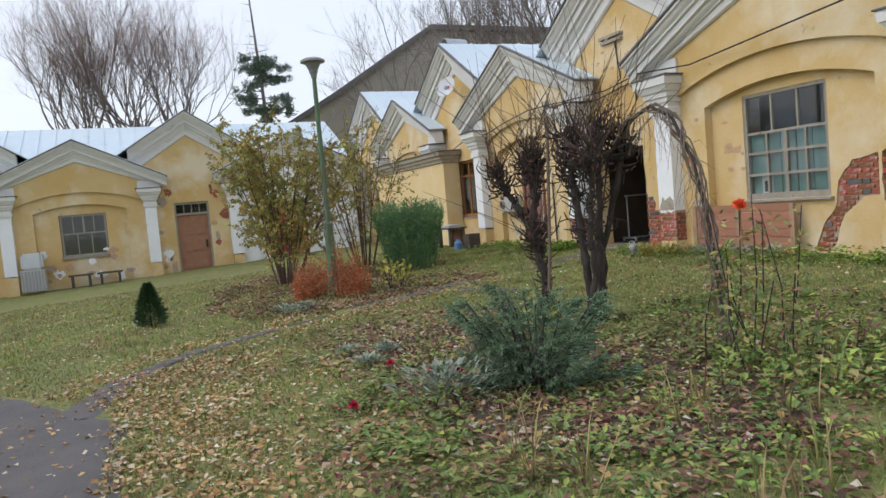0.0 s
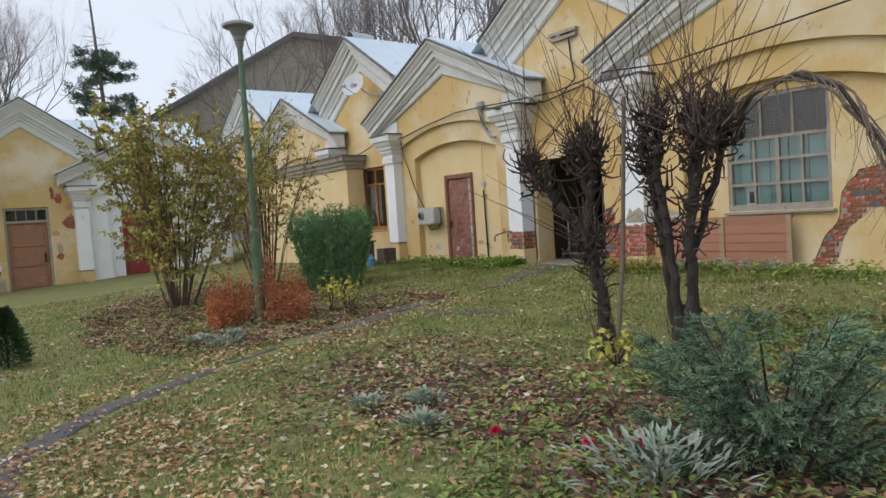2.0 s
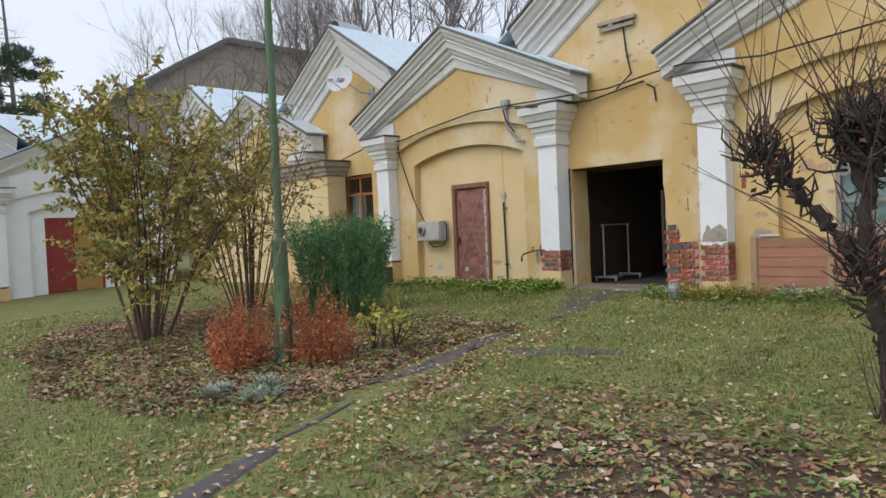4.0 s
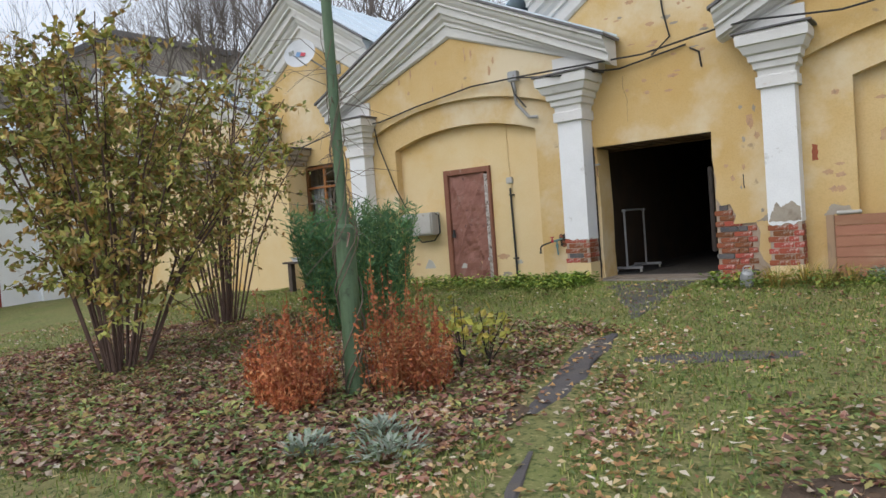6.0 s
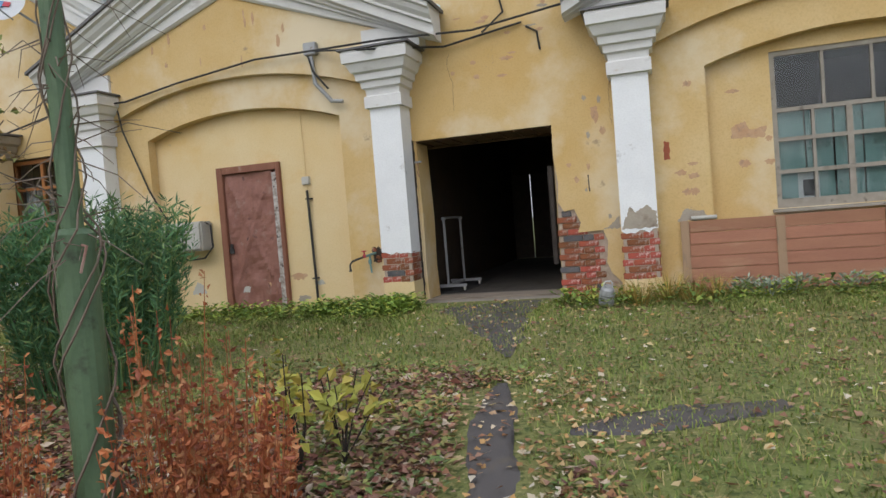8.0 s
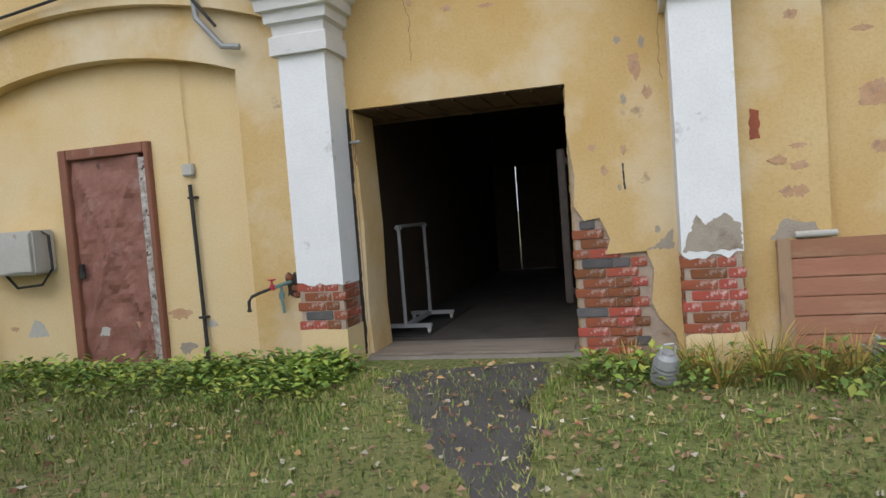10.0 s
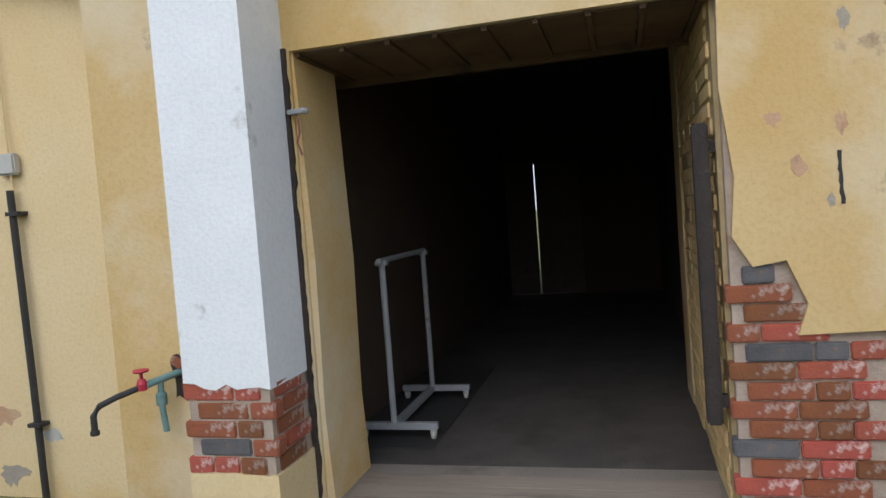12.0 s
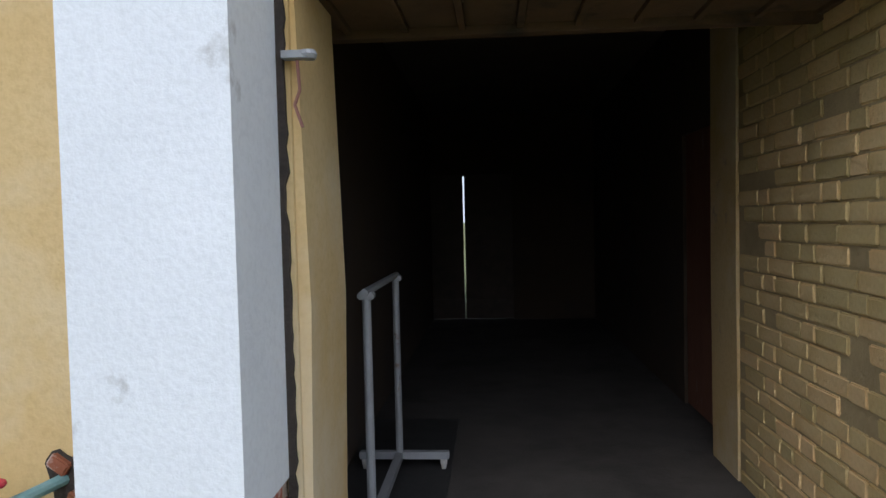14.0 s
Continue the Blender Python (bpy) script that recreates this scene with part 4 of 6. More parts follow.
def wall_tap():
    t = thing("wall_tap", (-13.5, 9.48, 0.83), "old garden tap with teal pipe and red wheel on the wall", "tap")
    bm = B()
    tube(bm, [(-13.44, 9.50, 0.86), (-13.50, 9.40, 0.84), (-13.56, 9.33, 0.82)], 0.017, 10)
    part("pipe", bm, TEAL, t)
    bm = B()
    tube(bm, [(-13.505, 9.40, 0.84), (-13.505, 9.39, 0.74), (-13.49, 9.39, 0.60)], 0.014, 8)
    lathe(bm, [(0.022, 0), (0.024, 0.01), (0.024, 0.05), (0.018, 0.06)], (-13.505, 9.395, 0.72), 10)
    part("drop_pipe", bm, TEAL, t, "flaking teal branch pipe")
    bm = B()
    tube(bm, [(-13.56, 9.33, 0.82), (-13.63, 9.26, 0.795), (-13.68, 9.21, 0.77), (-13.70, 9.19, 0.73), (-13.70, 9.19, 0.66)], 0.014, 10)
    lathe(bm, [(0.017, 0), (0.02, 0.005), (0.02, 0.02), (0.014, 0.022)], (-13.70, 9.19, 0.645), 10)
    part("spout", bm, BLACK, t, "bent dark iron spout")
    bm = B()
    lathe(bm, [(0.022, -0.03), (0.024, 0.0), (0.016, 0.02), (0.008, 0.024), (0.008, 0.05), (0.033, 0.052), (0.036, 0.058), (0.033, 0.064), (0.01, 0.066)], (-13.555, 9.335, 0.835), 14)
    part("wheel", bm, RED, t)
    # the hole is a flat plate; its depth is only the near-black colour
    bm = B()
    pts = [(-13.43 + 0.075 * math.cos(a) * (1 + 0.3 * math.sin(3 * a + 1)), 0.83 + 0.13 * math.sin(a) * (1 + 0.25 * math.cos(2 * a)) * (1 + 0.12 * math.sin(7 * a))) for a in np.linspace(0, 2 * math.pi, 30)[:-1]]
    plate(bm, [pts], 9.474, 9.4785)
    part("broken_plaster", bm, CAVITY_SHADE, t, "flat patch in broken plaster, near-black like a shaded hole")
    t.location.x -= 0.1
    for x, z, r in ((-13.41, 0.80, 20), (-13.40, 0.745, -10), (-13.46, 0.90, 35)):
        bm = B()
        box(bm, -0.03, 0.03, -0.012, 0.012, -0.02, 0.02, m=pose(x, 9.468, z, 0, r, 0), bevel=0.005)
        part("brick_stub", bm, BRICK, t)


wall_tap()


def lightning_rod():
    c = thing("conduit", (-14.35, 9.62, 0.1), "black conduit pipe rising from the ground to a small wall switch", "conduit")
    bm = B()
    tube(bm, [(-14.42, 9.60, 0.0), (-14.43, 9.60, 0.8), (-14.45, 9.60, 1.78)], 0.018, 8)
    part("pipe", bm, BLACK, c)
    bm = B()
    tube(bm, [(-14.45, 9.615, 1.78), (-14.46, 9.615, 2.4), (-14.47, 9.615, 2.9)], 0.006, 6)
    part("wire", bm, CREAM, c)
    bm = B()
    box(bm, -14.52, -14.40, 9.59, 9.64, 1.86, 1.97, bevel=0.01)
    part("switch", bm, BOXWHITE, c)
    c.location.x -= 0.1
    for z in (0.55, 1.65):
        bm = B()
        box(bm, -14.47, -14.39, 9.575, 9.64, z, z + 0.02)
        part("clip", bm, BLACK, c)


lightning_rod()


def overhead_cables():
    c = thing("facade_cable", (-12, 9.3, 3.3), "black cables sagging along the cornice with a junction box", "cable")
    runs = [
        [(-20.5, 9.5, 3.0), (-18.2, 9.1, 3.24), (-17.2, 9.33, 3.3), (-16.3, 9.32, 3.44), (-15.0, 9.3, 3.58), (-14.0, 9.28, 3.56), (-13.0, 8.92, 3.45), (-12.0, 9.4, 3.52), (-10.9, 9.3, 3.62), (-10.4, 8.95, 3.55), (-9.4, 9.25, 3.5), (-7.6, 9.2, 3.64), (-5.0, 9.0, 3.8), (-2, 9.2, 3.9)],
        [(-14.1, 9.3, 3.56), (-13.2, 8.9, 3.36), (-12.4, 9.5, 3.40), (-11.4, 9.55, 3.56)],
        [(-11.75, 9.55, 4.6), (-11.7, 9.55, 4.1), (-11.62, 9.54, 3.72), (-11.9, 9.52, 3.5)],
        [(-11.35, 9.55, 3.5), (-11.22, 9.55, 3.42), (-11.2, 9.56, 3.2)],
        [(-14.2, 9.3, 3.5), (-14.15, 9.3, 3.3), (-13.95, 9.3, 3.05)],
    ]
    for r in runs:
        bm = B()
        tube(bm, r, 0.014, 6)
        part("cable", bm, BLACK, c)
    bm = B()
    box(bm, -14.26, -14.08, 9.28, 9.38, 3.52, 3.68, bevel=0.01)
    part("junction_box", bm, STEEL, c)
    bm = B()
    tube(bm, [(-14.17, 9.32, 3.5), (-14.15, 9.34, 3.15), (-13.95, 9.38, 2.9), (-13.8, 9.40, 2.88)], 0.028, 8)
    part("bracket", bm, STEEL, c, "rusted bent pipe bracket")
    v = thing("wall_vent", (-11.85, 9.56, 4.6), "small ledge-like wooden vent high on the gable", "vent")
    bm = B()
    box(bm, -12.2, -11.5, 9.48, 9.58, 4.60, 4.66)
    box(bm, -12.17, -11.53, 9.50, 9.58, 4.50, 4.56)
    box(bm, -12.0, -11.9, 9.49, 9.58, 4.55, 4.61)
    part("ledge", bm, CEMENT, v)


overhead_cables()


def satellite_dish():
    d = thing("satellite_dish", (-18.9, 9.5, 4.7), "white satellite dish with coloured mark on a wall bracket", "satellite dish")
    m = look((-18.95, 9.0, 4.93), (-16.5, 4.0, 7.2))
    bm = B()
    lathe(bm, [(0.02, -0.07), (0.15, -0.055), (0.26, -0.015), (0.33, 0.02), (0.335, 0.028), (0.25, 0.0), (0.12, -0.04), (0.02, -0.055)], n=28, m=m @ Matrix.Rotation(math.pi, 4, "X"))
    part("reflector", bm, DISH, d)
    bm = B()
    tube(bm, [(-18.75, 8.98, 4.65), (-18.62, 8.8, 4.62), (-18.72, 8.6, 4.8)], 0.012, 6)
    part("feed_arm", bm, STEEL, d)
    bm = B()
    box(bm, -0.035, 0.035, -0.05, 0.05, -0.04, 0.04, m=pose(-18.73, 8.58, 4.83, 30, 0, 20))
    part("feed_horn", bm, DISH, d)
    bm = B()
    tube(bm, [(-18.5, 9.58, 4.58), (-18.55, 9.3, 4.58), (-18.92, 9.08, 4.9)], 0.018, 6)
    box(bm, -18.6, -18.4, 9.55, 9.578, 4.5, 4.7)
    part("bracket", bm, STEEL, d)
    for k, mt in enumerate((RED, BLUE)):
        bm = B()
        box(bm, -0.10 + 0.1 * k, 0.0 + 0.1 * k, -0.03 - 0.03 * k, 0.05, -0.012, -0.006, m=m @ pose(0, 0, 0, 0, 0, 15) @ Matrix.Translation((0, 0, 0.035)))
        part("mark", bm, mt, d)


satellite_dish()


def old_table():
    t = thing("old_table", (-18.0, 8.5, 0.1), "low dark wooden table on posts under the window", "table")
    bm = B()
    box(bm, -18.55, -17.55, 8.15, 8.75, 0.68, 0.72, bevel=0.006)
    part("tabletop", bm, DARK_WOOD, t)
    for x in (-18.45, -17.7):
        for y in (8.25, 8.65):
            bm = B()
            box(bm, x, x + 0.1, y - 0.05, y + 0.05, 0.0, 0.68)
            part("leg", bm, DARK_WOOD, t)
    bm = B()
    box(bm, -18.35, -17.7, 8.66, 8.69, 0.05, 0.66)
    part("back_panel", bm, RUST_WOOD, t)
    s = thing("tray", (-18.0, 8.4, 0.72), "white enamel tray on the table", "tray")
    bm = B()
    stack(bm, [(-18.3, -17.65, 8.22, 8.6, 0.722), (-18.33, -17.62, 8.2, 8.62, 0.80)])
    part("tray_body", bm, DISH, s)
    t.location += Vector((-0.7, 0.2, 0))
    s.location += Vector((-0.7, 0.2, 0))
    k = thing("blue_canister", (-17.45, 8.2, 0.06), "small blue plastic canister standing beside the table", "canister")
    bm = B()
    lathe(bm, [(0.10, 0), (0.11, 0.03), (0.11, 0.22), (0.05, 0.28), (0.04, 0.32)], (-17.35, 8.2, ground_z(-17.35, 8.2)), 16)
    part("body", bm, BLUE, k)
    w = thing("wooden_box", (-17.1, 8.5, 0.06), "dark wooden box standing by the table", "box")
    bm = B()
    box(bm, -17.3, -16.95, 8.35, 8.7, 0.03, 0.55, bevel=0.01)
    part("box_body", bm, DARK_WOOD, w)


old_table()


def clothes_rack():
    """A rail on castors inside the gateway."""
    r = thing("clothes_rack", (-12.85, 11.2, 0.19), "grey steel garment rail on castors inside the gateway", "garment rack")
    z0 = 0.19
    for y in (10.52, 11.38):
        bm = B()
        tube(bm, [(-12.90, y, z0 + 0.09), (-12.90, y, z0 + 1.06)], 0.019, 10)
        part("post", bm, STEEL, r)
        bm = B()
        box(bm, -13.12, -12.63, y - 0.022, y + 0.022, z0 + 0.06, z0 + 0.10, bevel=0.004)
        foot = part("foot_bar", bm, STEEL, r)
        for x in (-13.09, -12.66):
            bm = B()
            lathe(bm, [(0.026, -0.012), (0.03, -0.006), (0.03, 0.006), (0.026, 0.012)], n=14, m=pose(x, y, z0 + 0.03, 0, 90))
            box(bm, x - 0.018, x + 0.018, y - 0.012, y + 0.012, z0 + 0.03, z0 + 0.062)
            part("castor", bm, BOXWHITE, foot)
    bm = B()
    tube(bm, [(-12.90, 10.47, z0 + 1.06), (-12.90, 11.42, z0 + 1.06)], 0.017, 10)
    part("top_rail", bm, STEEL, r)
    bm = B()
    box(bm, -12.92, -12.88, 10.54, 11.36, z0 + 0.062, z0 + 0.098)
    part("base_rail", bm, STEEL, r)
    for y in (10.52, 11.38):
        bm = B()
        box(bm, -12.935, -12.865, y - 0.03, y + 0.03, z0 + 1.03, z0 + 1.06, bevel=0.006)
        part("collar", bm, STEEL, r)
    m = thing("floor_mat", (-13.0, 11.2, 0.19), "dark rubber mat under the rack", "mat")
    bm = B()
    box(bm, -13.18, -12.62, 10.35, 12.3, 0.19, 0.197)
    part("mat_sheet", bm, BLACK, m)


clothes_rack()


def hinge_pin():
    h = thing("iron_hook", (-12.86, 9.55, 2.0), "rusty iron hinge eye with wire on the gate edge", "hinge")
    bm = B()
    box(bm, -12.93, -12.865, 9.535, 9.575, 1.985, 2.005)
    lathe(bm, [(0.02, 0), (0.025, 0.012), (0.02, 0.024)], (-12.86, 9.555, 1.983), 12)
    part("strap", bm, STEEL, h)
    bm = B()
    tube(bm, [(-12.89, 9.55, 1.98), (-12.885, 9.55, 1.90), (-12.90, 9.55, 1.86), (-12.88, 9.55, 1.80)], 0.005, 5)
    part("wire", bm, RUST, h)
    p = thing("gate_post", (-11.13, 9.62, 0.3), "weathered dark timber post standing in the gate jamb", "timber post")
    bm = B()
    box(bm, -11.235, -11.175, 9.66, 9.74, 0.55, 1.78, bevel=0.008)
    for z in (0.62, 1.66):
        box(bm, -11.18, -11.12, 9.68, 9.72, z, z + 0.05)
    part("timber", bm, BARK, p)


hinge_pin()


def lamp_post():
    l = thing("lamp_post", (-12.15, 3.2, -0.1), "green painted lamp post with a grey conical lantern", "lamp post")
    x, y = -12.15, 3.2
    z0 = ground_z(x, y)
    bm = B()
    lathe(bm, [(0.082, -0.1), (0.08, 0.5), (0.08, 1.25 - z0), (0.06, 1.27 - z0), (0.045, 1.275 - z0)], (x, y, z0), 18)
    part("base_tube", bm, GREEN, l, "thick green lower tube")
    bm = B()
    lathe(bm, [(0.042, 1.2), (0.04, 3.6), (0.036, 3.86)], (x, y, 0), 14)
    part("pole", bm, GREEN, l)
    bm = B()
    lathe(bm, [(0.05, 3.84), (0.06, 3.92), (0.075, 3.93), (0.08, 3.98), (0.14, 4.10), (0.15, 4.11)], (x, y, 0), 22)
    part("bowl", bm, LAMPGLASS, l, "grey conical lamp bowl")
    bm = B()
    lathe(bm, [(0.15, 4.105), (0.215, 4.12), (0.22, 4.15), (0.14, 4.19), (0.05, 4.21), (0.01, 4.212)], (x, y, 0), 24)
    part("cap", bm, STEEL, l, "grey lantern cap")
    bm = B()
    tube(bm, [(x, y, 1.22), (x + 0.11, y - 0.05, 1.2), (x + 0.1, y - 0.08, 1.1)], 0.006, 5)
    part("bolt", bm, RUST, l)
    return l


lamp_post()


def post_vine():
    r = random.Random(17)
    t = thing("climbing_vine", (-12.15, 3.2, 0), "bare thin vine twining up the green lamp post", "vine")
    s, w = Soup(), Soup()
    for k in range(5):
        ph = r.uniform(0, 6)
        top = r.uniform(2.2, 3.0)
        line = []
        for i in range(34):
            z = -0.05 + top * i / 33
            rad = (0.1 if z < 1.3 else 0.055) + 0.012 * math.sin(i * 1.3 + ph)
            line.append((-12.15 + rad * math.cos(ph + i * 0.42), 3.2 + rad * math.sin(ph + i * 0.42), z))
        s.tube(line, 0.006, 0.003, 4)
    for k in range(70):
        z = r.uniform(1.15, 2.6)
        a = r.uniform(0, 6.283)
        p = Vector((-12.15 + 0.05 * math.cos(a), 3.2 + 0.05 * math.sin(a), z))
        length = r.uniform(0.08, 0.3) if k % 5 else r.uniform(0.35, 0.75)
        d = Vector((math.cos(a), math.sin(a), r.uniform(-0.5, 0.5)))
        q = p + d * length * 0.5 + Vector((0, 0, r.uniform(-0.05, 0.06)))
        w.tube([p, q, p + d * length + Vector((r.uniform(-0.08, 0.08), r.uniform(-0.08, 0.08), r.uniform(-0.12, 0.03)))], 0.0035, 0.0015, 3)
    s.done("vine_stem", TWIG, t)
    w.done("twig", TWIG, t, "thin dry side twigs")


post_vine()


def bottle():
    b = thing("plastic_canister", (-10.56, 8.73, 0.14), "dirty grey ribbed canister with white handle in the grass", "canister")
    m = pose(-10.56, 8.72, ground_z(-10.52, 8.75) + 0.03, 25, 0, 25) @ Matrix.Scale(0.8, 4)
    bm = B()
    lathe(bm, [(0.07, 0), (0.10, 0.01)] + [(0.10 + (0.006 if k % 2 else 0), 0.03 + 0.02 * k) for k in range(9)] + [(0.085, 0.24), (0.05, 0.27), (0.045, 0.285)], n=20, m=m)
    part("body", bm, STEEL, b)
    bm = B()
    tube(bm, [m @ Vector(p) for p in ((-0.06, 0, 0.24), (-0.06, 0.01, 0.32), (-0.04, 0.015, 0.345), (0.04, 0.015, 0.345), (0.06, 0.01, 0.32), (0.06, 0, 0.24))], 0.008, 6)
    part("handle", bm, DISH, b)


bottle()


def far_bits():
    """Things by the far wing."""
    a = thing("air_conditioner", M_L @ Vector((-3.4, 9.0, 0)), "white box-like outdoor unit with a slatted lower half", "outdoor unit")
    bm = B()
    box(bm, -3.75, -3.0, 8.7, 9.3, 0.0, 0.75)
    part("crate", to(bm, M_L), BOXWHITE, a, "slatted pale crate")
    for k in range(7):
        bm = B()
        box(bm, -3.72 + k * 0.105, -3.67 + k * 0.105, 8.67, 8.7, 0.03, 0.72)
        part("slat", to(bm, M_L), STEEL, a)
    bm = B()
    box(bm, -3.72, -3.03, 8.72, 9.28, 0.75, 1.35, bevel=0.08)
    part("upper_box", to(bm, M_L), DISH, a)
    for x0, x1 in ((-2.3, -1.5), (-1.35, -0.5)):
        b = thing("garden_bench", M_L @ Vector(((x0 + x1) / 2, 9.0, 0)), "small dark wooden bench against the far wall", "bench", "benches by the far wall")
        bm = B()
        box(bm, x0, x1, 8.8, 9.2, 0.36, 0.42)
        part("seat", to(bm, M_L), DARK_WOOD, b)
        for x in (x0 + 0.08, x1 - 0.16):
            bm = B()
            box(bm, x, x + 0.08, 8.85, 9.15, -0.05, 0.36)
            part("leg", to(bm, M_L), DARK_WOOD, b)


far_bits()

# ---- distance ----
def far_building():
    h = thing("apartment_building", (-68, 32, 0), "large grey-brown rendered building with a sloping gable, far behind", "building")
    bm = B()
    plate(bm, [[(4, -1), (62, -1), (62, 19.6), (30, 19.5), (20, 13.2), (4, 4)]], 0, 14)
    bm.transform(Matrix(((0, -1, 0, -66), (1, 0, 0, 0), (0, 0, 1, 0), (0, 0, 0, 1))))
    part("wall", bm, OLD_CONCRETE, h)
    bm = B()
    sweep(bm, [(-0.6, 0.0), (-0.6, 0.5), (14, 0.5), (14, 0.0)], [(4, 4.02), (20, 13.22), (30, 19.52), (62, 19.62)])
    bm.transform(Matrix(((0, -1, 0, -66), (1, 0, 0, 0), (0, 0, 1, 0), (0, 0, 0, 1))))
    part("roof", bm, ROOF_EDGE, h)
    h2 = thing("house", (-75, -14, 0), "low grey house far behind the wing", "building")
    bm = B()
    box(bm, -92, -80, -20, -8.6, -1, 10.3)
    part("wall", bm, OLD_CONCRETE, h2)
    bm = B()
    stack(bm, [(-92.5, -79.5, -20.5, -8.1, 10.31), (-92.5, -79.5, -20.5, -8.1, 10.7)])
    part("roof", bm, ROOF_EDGE, h2)
    bm = B()
    box(bm, -79.99, -79.9, -12.4, -11.0, 8.0, 9.4)
    part("window", bm, BLACK, h2)


far_building()
c = thing("roof_vent", (-19.6, 10.0, 6.3), "grey sheet-metal ridge cap with a dark opening", "roof vent")
bm = B()
lathe(bm, [(0.17, 0), (0.17, 0.75)], n=14, m=pose(-19.55, 9.35, 6.36, -90, 0, 8))
part("pipe", bm, GALV, c)
bm = B()
lathe(bm, [(0.15, -0.01), (0.15, 0.0)], n=14, m=pose(-19.55, 9.345, 6.36, -90, 0, 8))
part("mouth", bm, BLACK, c)

# ---- bare brick: single bricks in the wall ----
def brick_mesh(name, length, material, h=0.0705, d=0.07):
    bm = B()
    box(bm, -length / 2, length / 2, -d / 2, d / 2, -h / 2, h / 2, bevel=0.006)
    for v in bm.verts:
        v.co += 0.003 * noise.noise_vector(v.co * 40 + Vector((length * 50, 0, 0)))
    me = bpy.data.meshes.new(name)
    bm.to_mesh(me)
    bm.free()
    me.materials.append(material)
    return me


LONG = {mt.name: [brick_mesh("brick", 0.240, mt), brick_mesh("brick", 0.117, mt)] for mt in (BRICK, DARK_BRICK, PAINTED_BRICK)}


def inside(poly, x, z):
    c = False
    for (x0, z0), (x1, z1) in zip(poly, poly[1:] + poly[:1]):
        if (z0 > z) != (z1 > z) and x < (x1 - x0) * (z - z0) / (z1 - z0) + x0:
            c = not c
    return c


def lay(parent, poly, m, seed, material=BRICK, dark=0.0, missing=0.0):
    """Bricks in courses within an outline (u, z); m carries u, depth, z to the wall: the face looks along -y."""
    r = random.Random(seed)
    us, zs = [p[0] for p in poly], [p[1] for p in poly]
    z, row = min(zs) + 0.035, 0
    while z < max(zs):
        u = min(us) - (0.06 if row % 2 else 0.0)
        k = row
        while u < max(us):
            short = k % 2 == 1 if row % 2 else r.random() < 0.15
            length = 0.112 if short else 0.235
            c = u + length / 2
            if not short and not (inside(poly, c - length * 0.42, z) and inside(poly, c + length * 0.42, z)):
                short, length = True, 0.112
                c = u + length / 2
            if inside(poly, c, z) and inside(poly, c - length * 0.42, z) and inside(poly, c + length * 0.42, z) and r.random() >= missing:
                mt = DARK_BRICK if r.random() < dark else material
                ob = new("brick", LONG[mt.name][1 if short else 0])
                ob.matrix_world = m @ pose(c, r.uniform(-0.003, 0.003), z + r.uniform(-0.002, 0.002), r.uniform(-1.0, 1.0), r.uniform(-0.8, 0.8), r.uniform(-0.6, 0.6))
                ob.parent = parent
                ob.matrix_parent_inverse = parent.matrix_world.inverted()
            u += length + 0.012
            k += 1
        z += 0.077
        row += 1


bpy.context.view_layer.update()


def rect(a, b, c, d):
    return [(a, c), (b, c), (b, d), (a, d)]


SIDE_R = Matrix.Rotation(radians(90), 4, "Z")
for c, z0, z1, dark, seed in ((-13.155, 0.475, 0.87, 0.03, 1), (-10.165, 0.36, 0.92, 0.02, 2), (-5.43, 0.2, 0.945, 0.05, 3)):
    lay(WALL_D, rect(c - 0.212, c + 0.212, z0, z1), Matrix.Translation((0, 9.260, 0)), seed, BRICK, dark)
    lay(WALL_D, rect(9.27, 9.60, z0, z1), Matrix.Translation((c + 0.165, 0, 0)) @ SIDE_R, seed + 10)
    lay(WALL_D, rect(-9.60, -9.27, z0, z1), Matrix.Translation((c - 0.165, 0, 0)) @ Matrix.Rotation(radians(-90), 4, "Z"), seed + 20)
    bm = B()
    edge = [(c + 0.207 - 0.414 * k / 8, z0 + 0.03 * noise.noise(Vector((k * 1.7, seed, 0)))) for k in range(9)]
    plate(bm, [[(c - 0.207, -0.3), (c + 0.207, -0.3)] + edge], 9.218, 9.6)
    part("pilaster_foot", bm, CREAM, WALL_D, "stained plaster foot of the pilaster")
lay(WALL_D, [(-11.15, -0.02), (-10.62, -0.02), (-10.58, 0.93), (-10.88, 0.95), (-10.84, 1.05), (-10.95, 1.24), (-11.15, 1.24)], Matrix.Translation((0, 9.630, 0)), 31, BRICK, 0.2)
lay(WALL_D, PATCH, Matrix.Translation((0, 9.693, 0)), 33, BRICK, 0.12)
lay(WALL_D, PATCH2, Matrix.Translation((0, 9.52, 0)), 34, BRICK, 0.1)
lay(PASS, [(-11.2, 0.19), (-9.70, 0.19), (-9.70, 2.26), (-10.40, 2.26), (-10.40, 2.9), (-11.2, 2.9)], Matrix.Translation((-11.122, 0, 0)) @ Matrix.Rotation(radians(-90), 4, "Z"), 35, PAINTED_BRICK, 0.0, 0.04)
bm = B()
stack(bm, [(-11.148, -10.8, 9.66, 11.22, 0.0), (-11.148, -10.8, 9.66, 11.22, 2.26)])
stack(bm, [(-11.148, -10.8, 10.40, 11.22, 2.262), (-11.148, -10.8, 10.40, 11.22, 2.95)])
part("brick_backing", bm, OCHRE_BACK, PASS)
bm = B()
stack(bm, [(-11.158, -10.8, 11.221, 11.62, 0.0), (-11.165, -10.8, 11.221, 11.62, 1.2), (-11.158, -10.8, 11.221, 11.62, 2.95)])
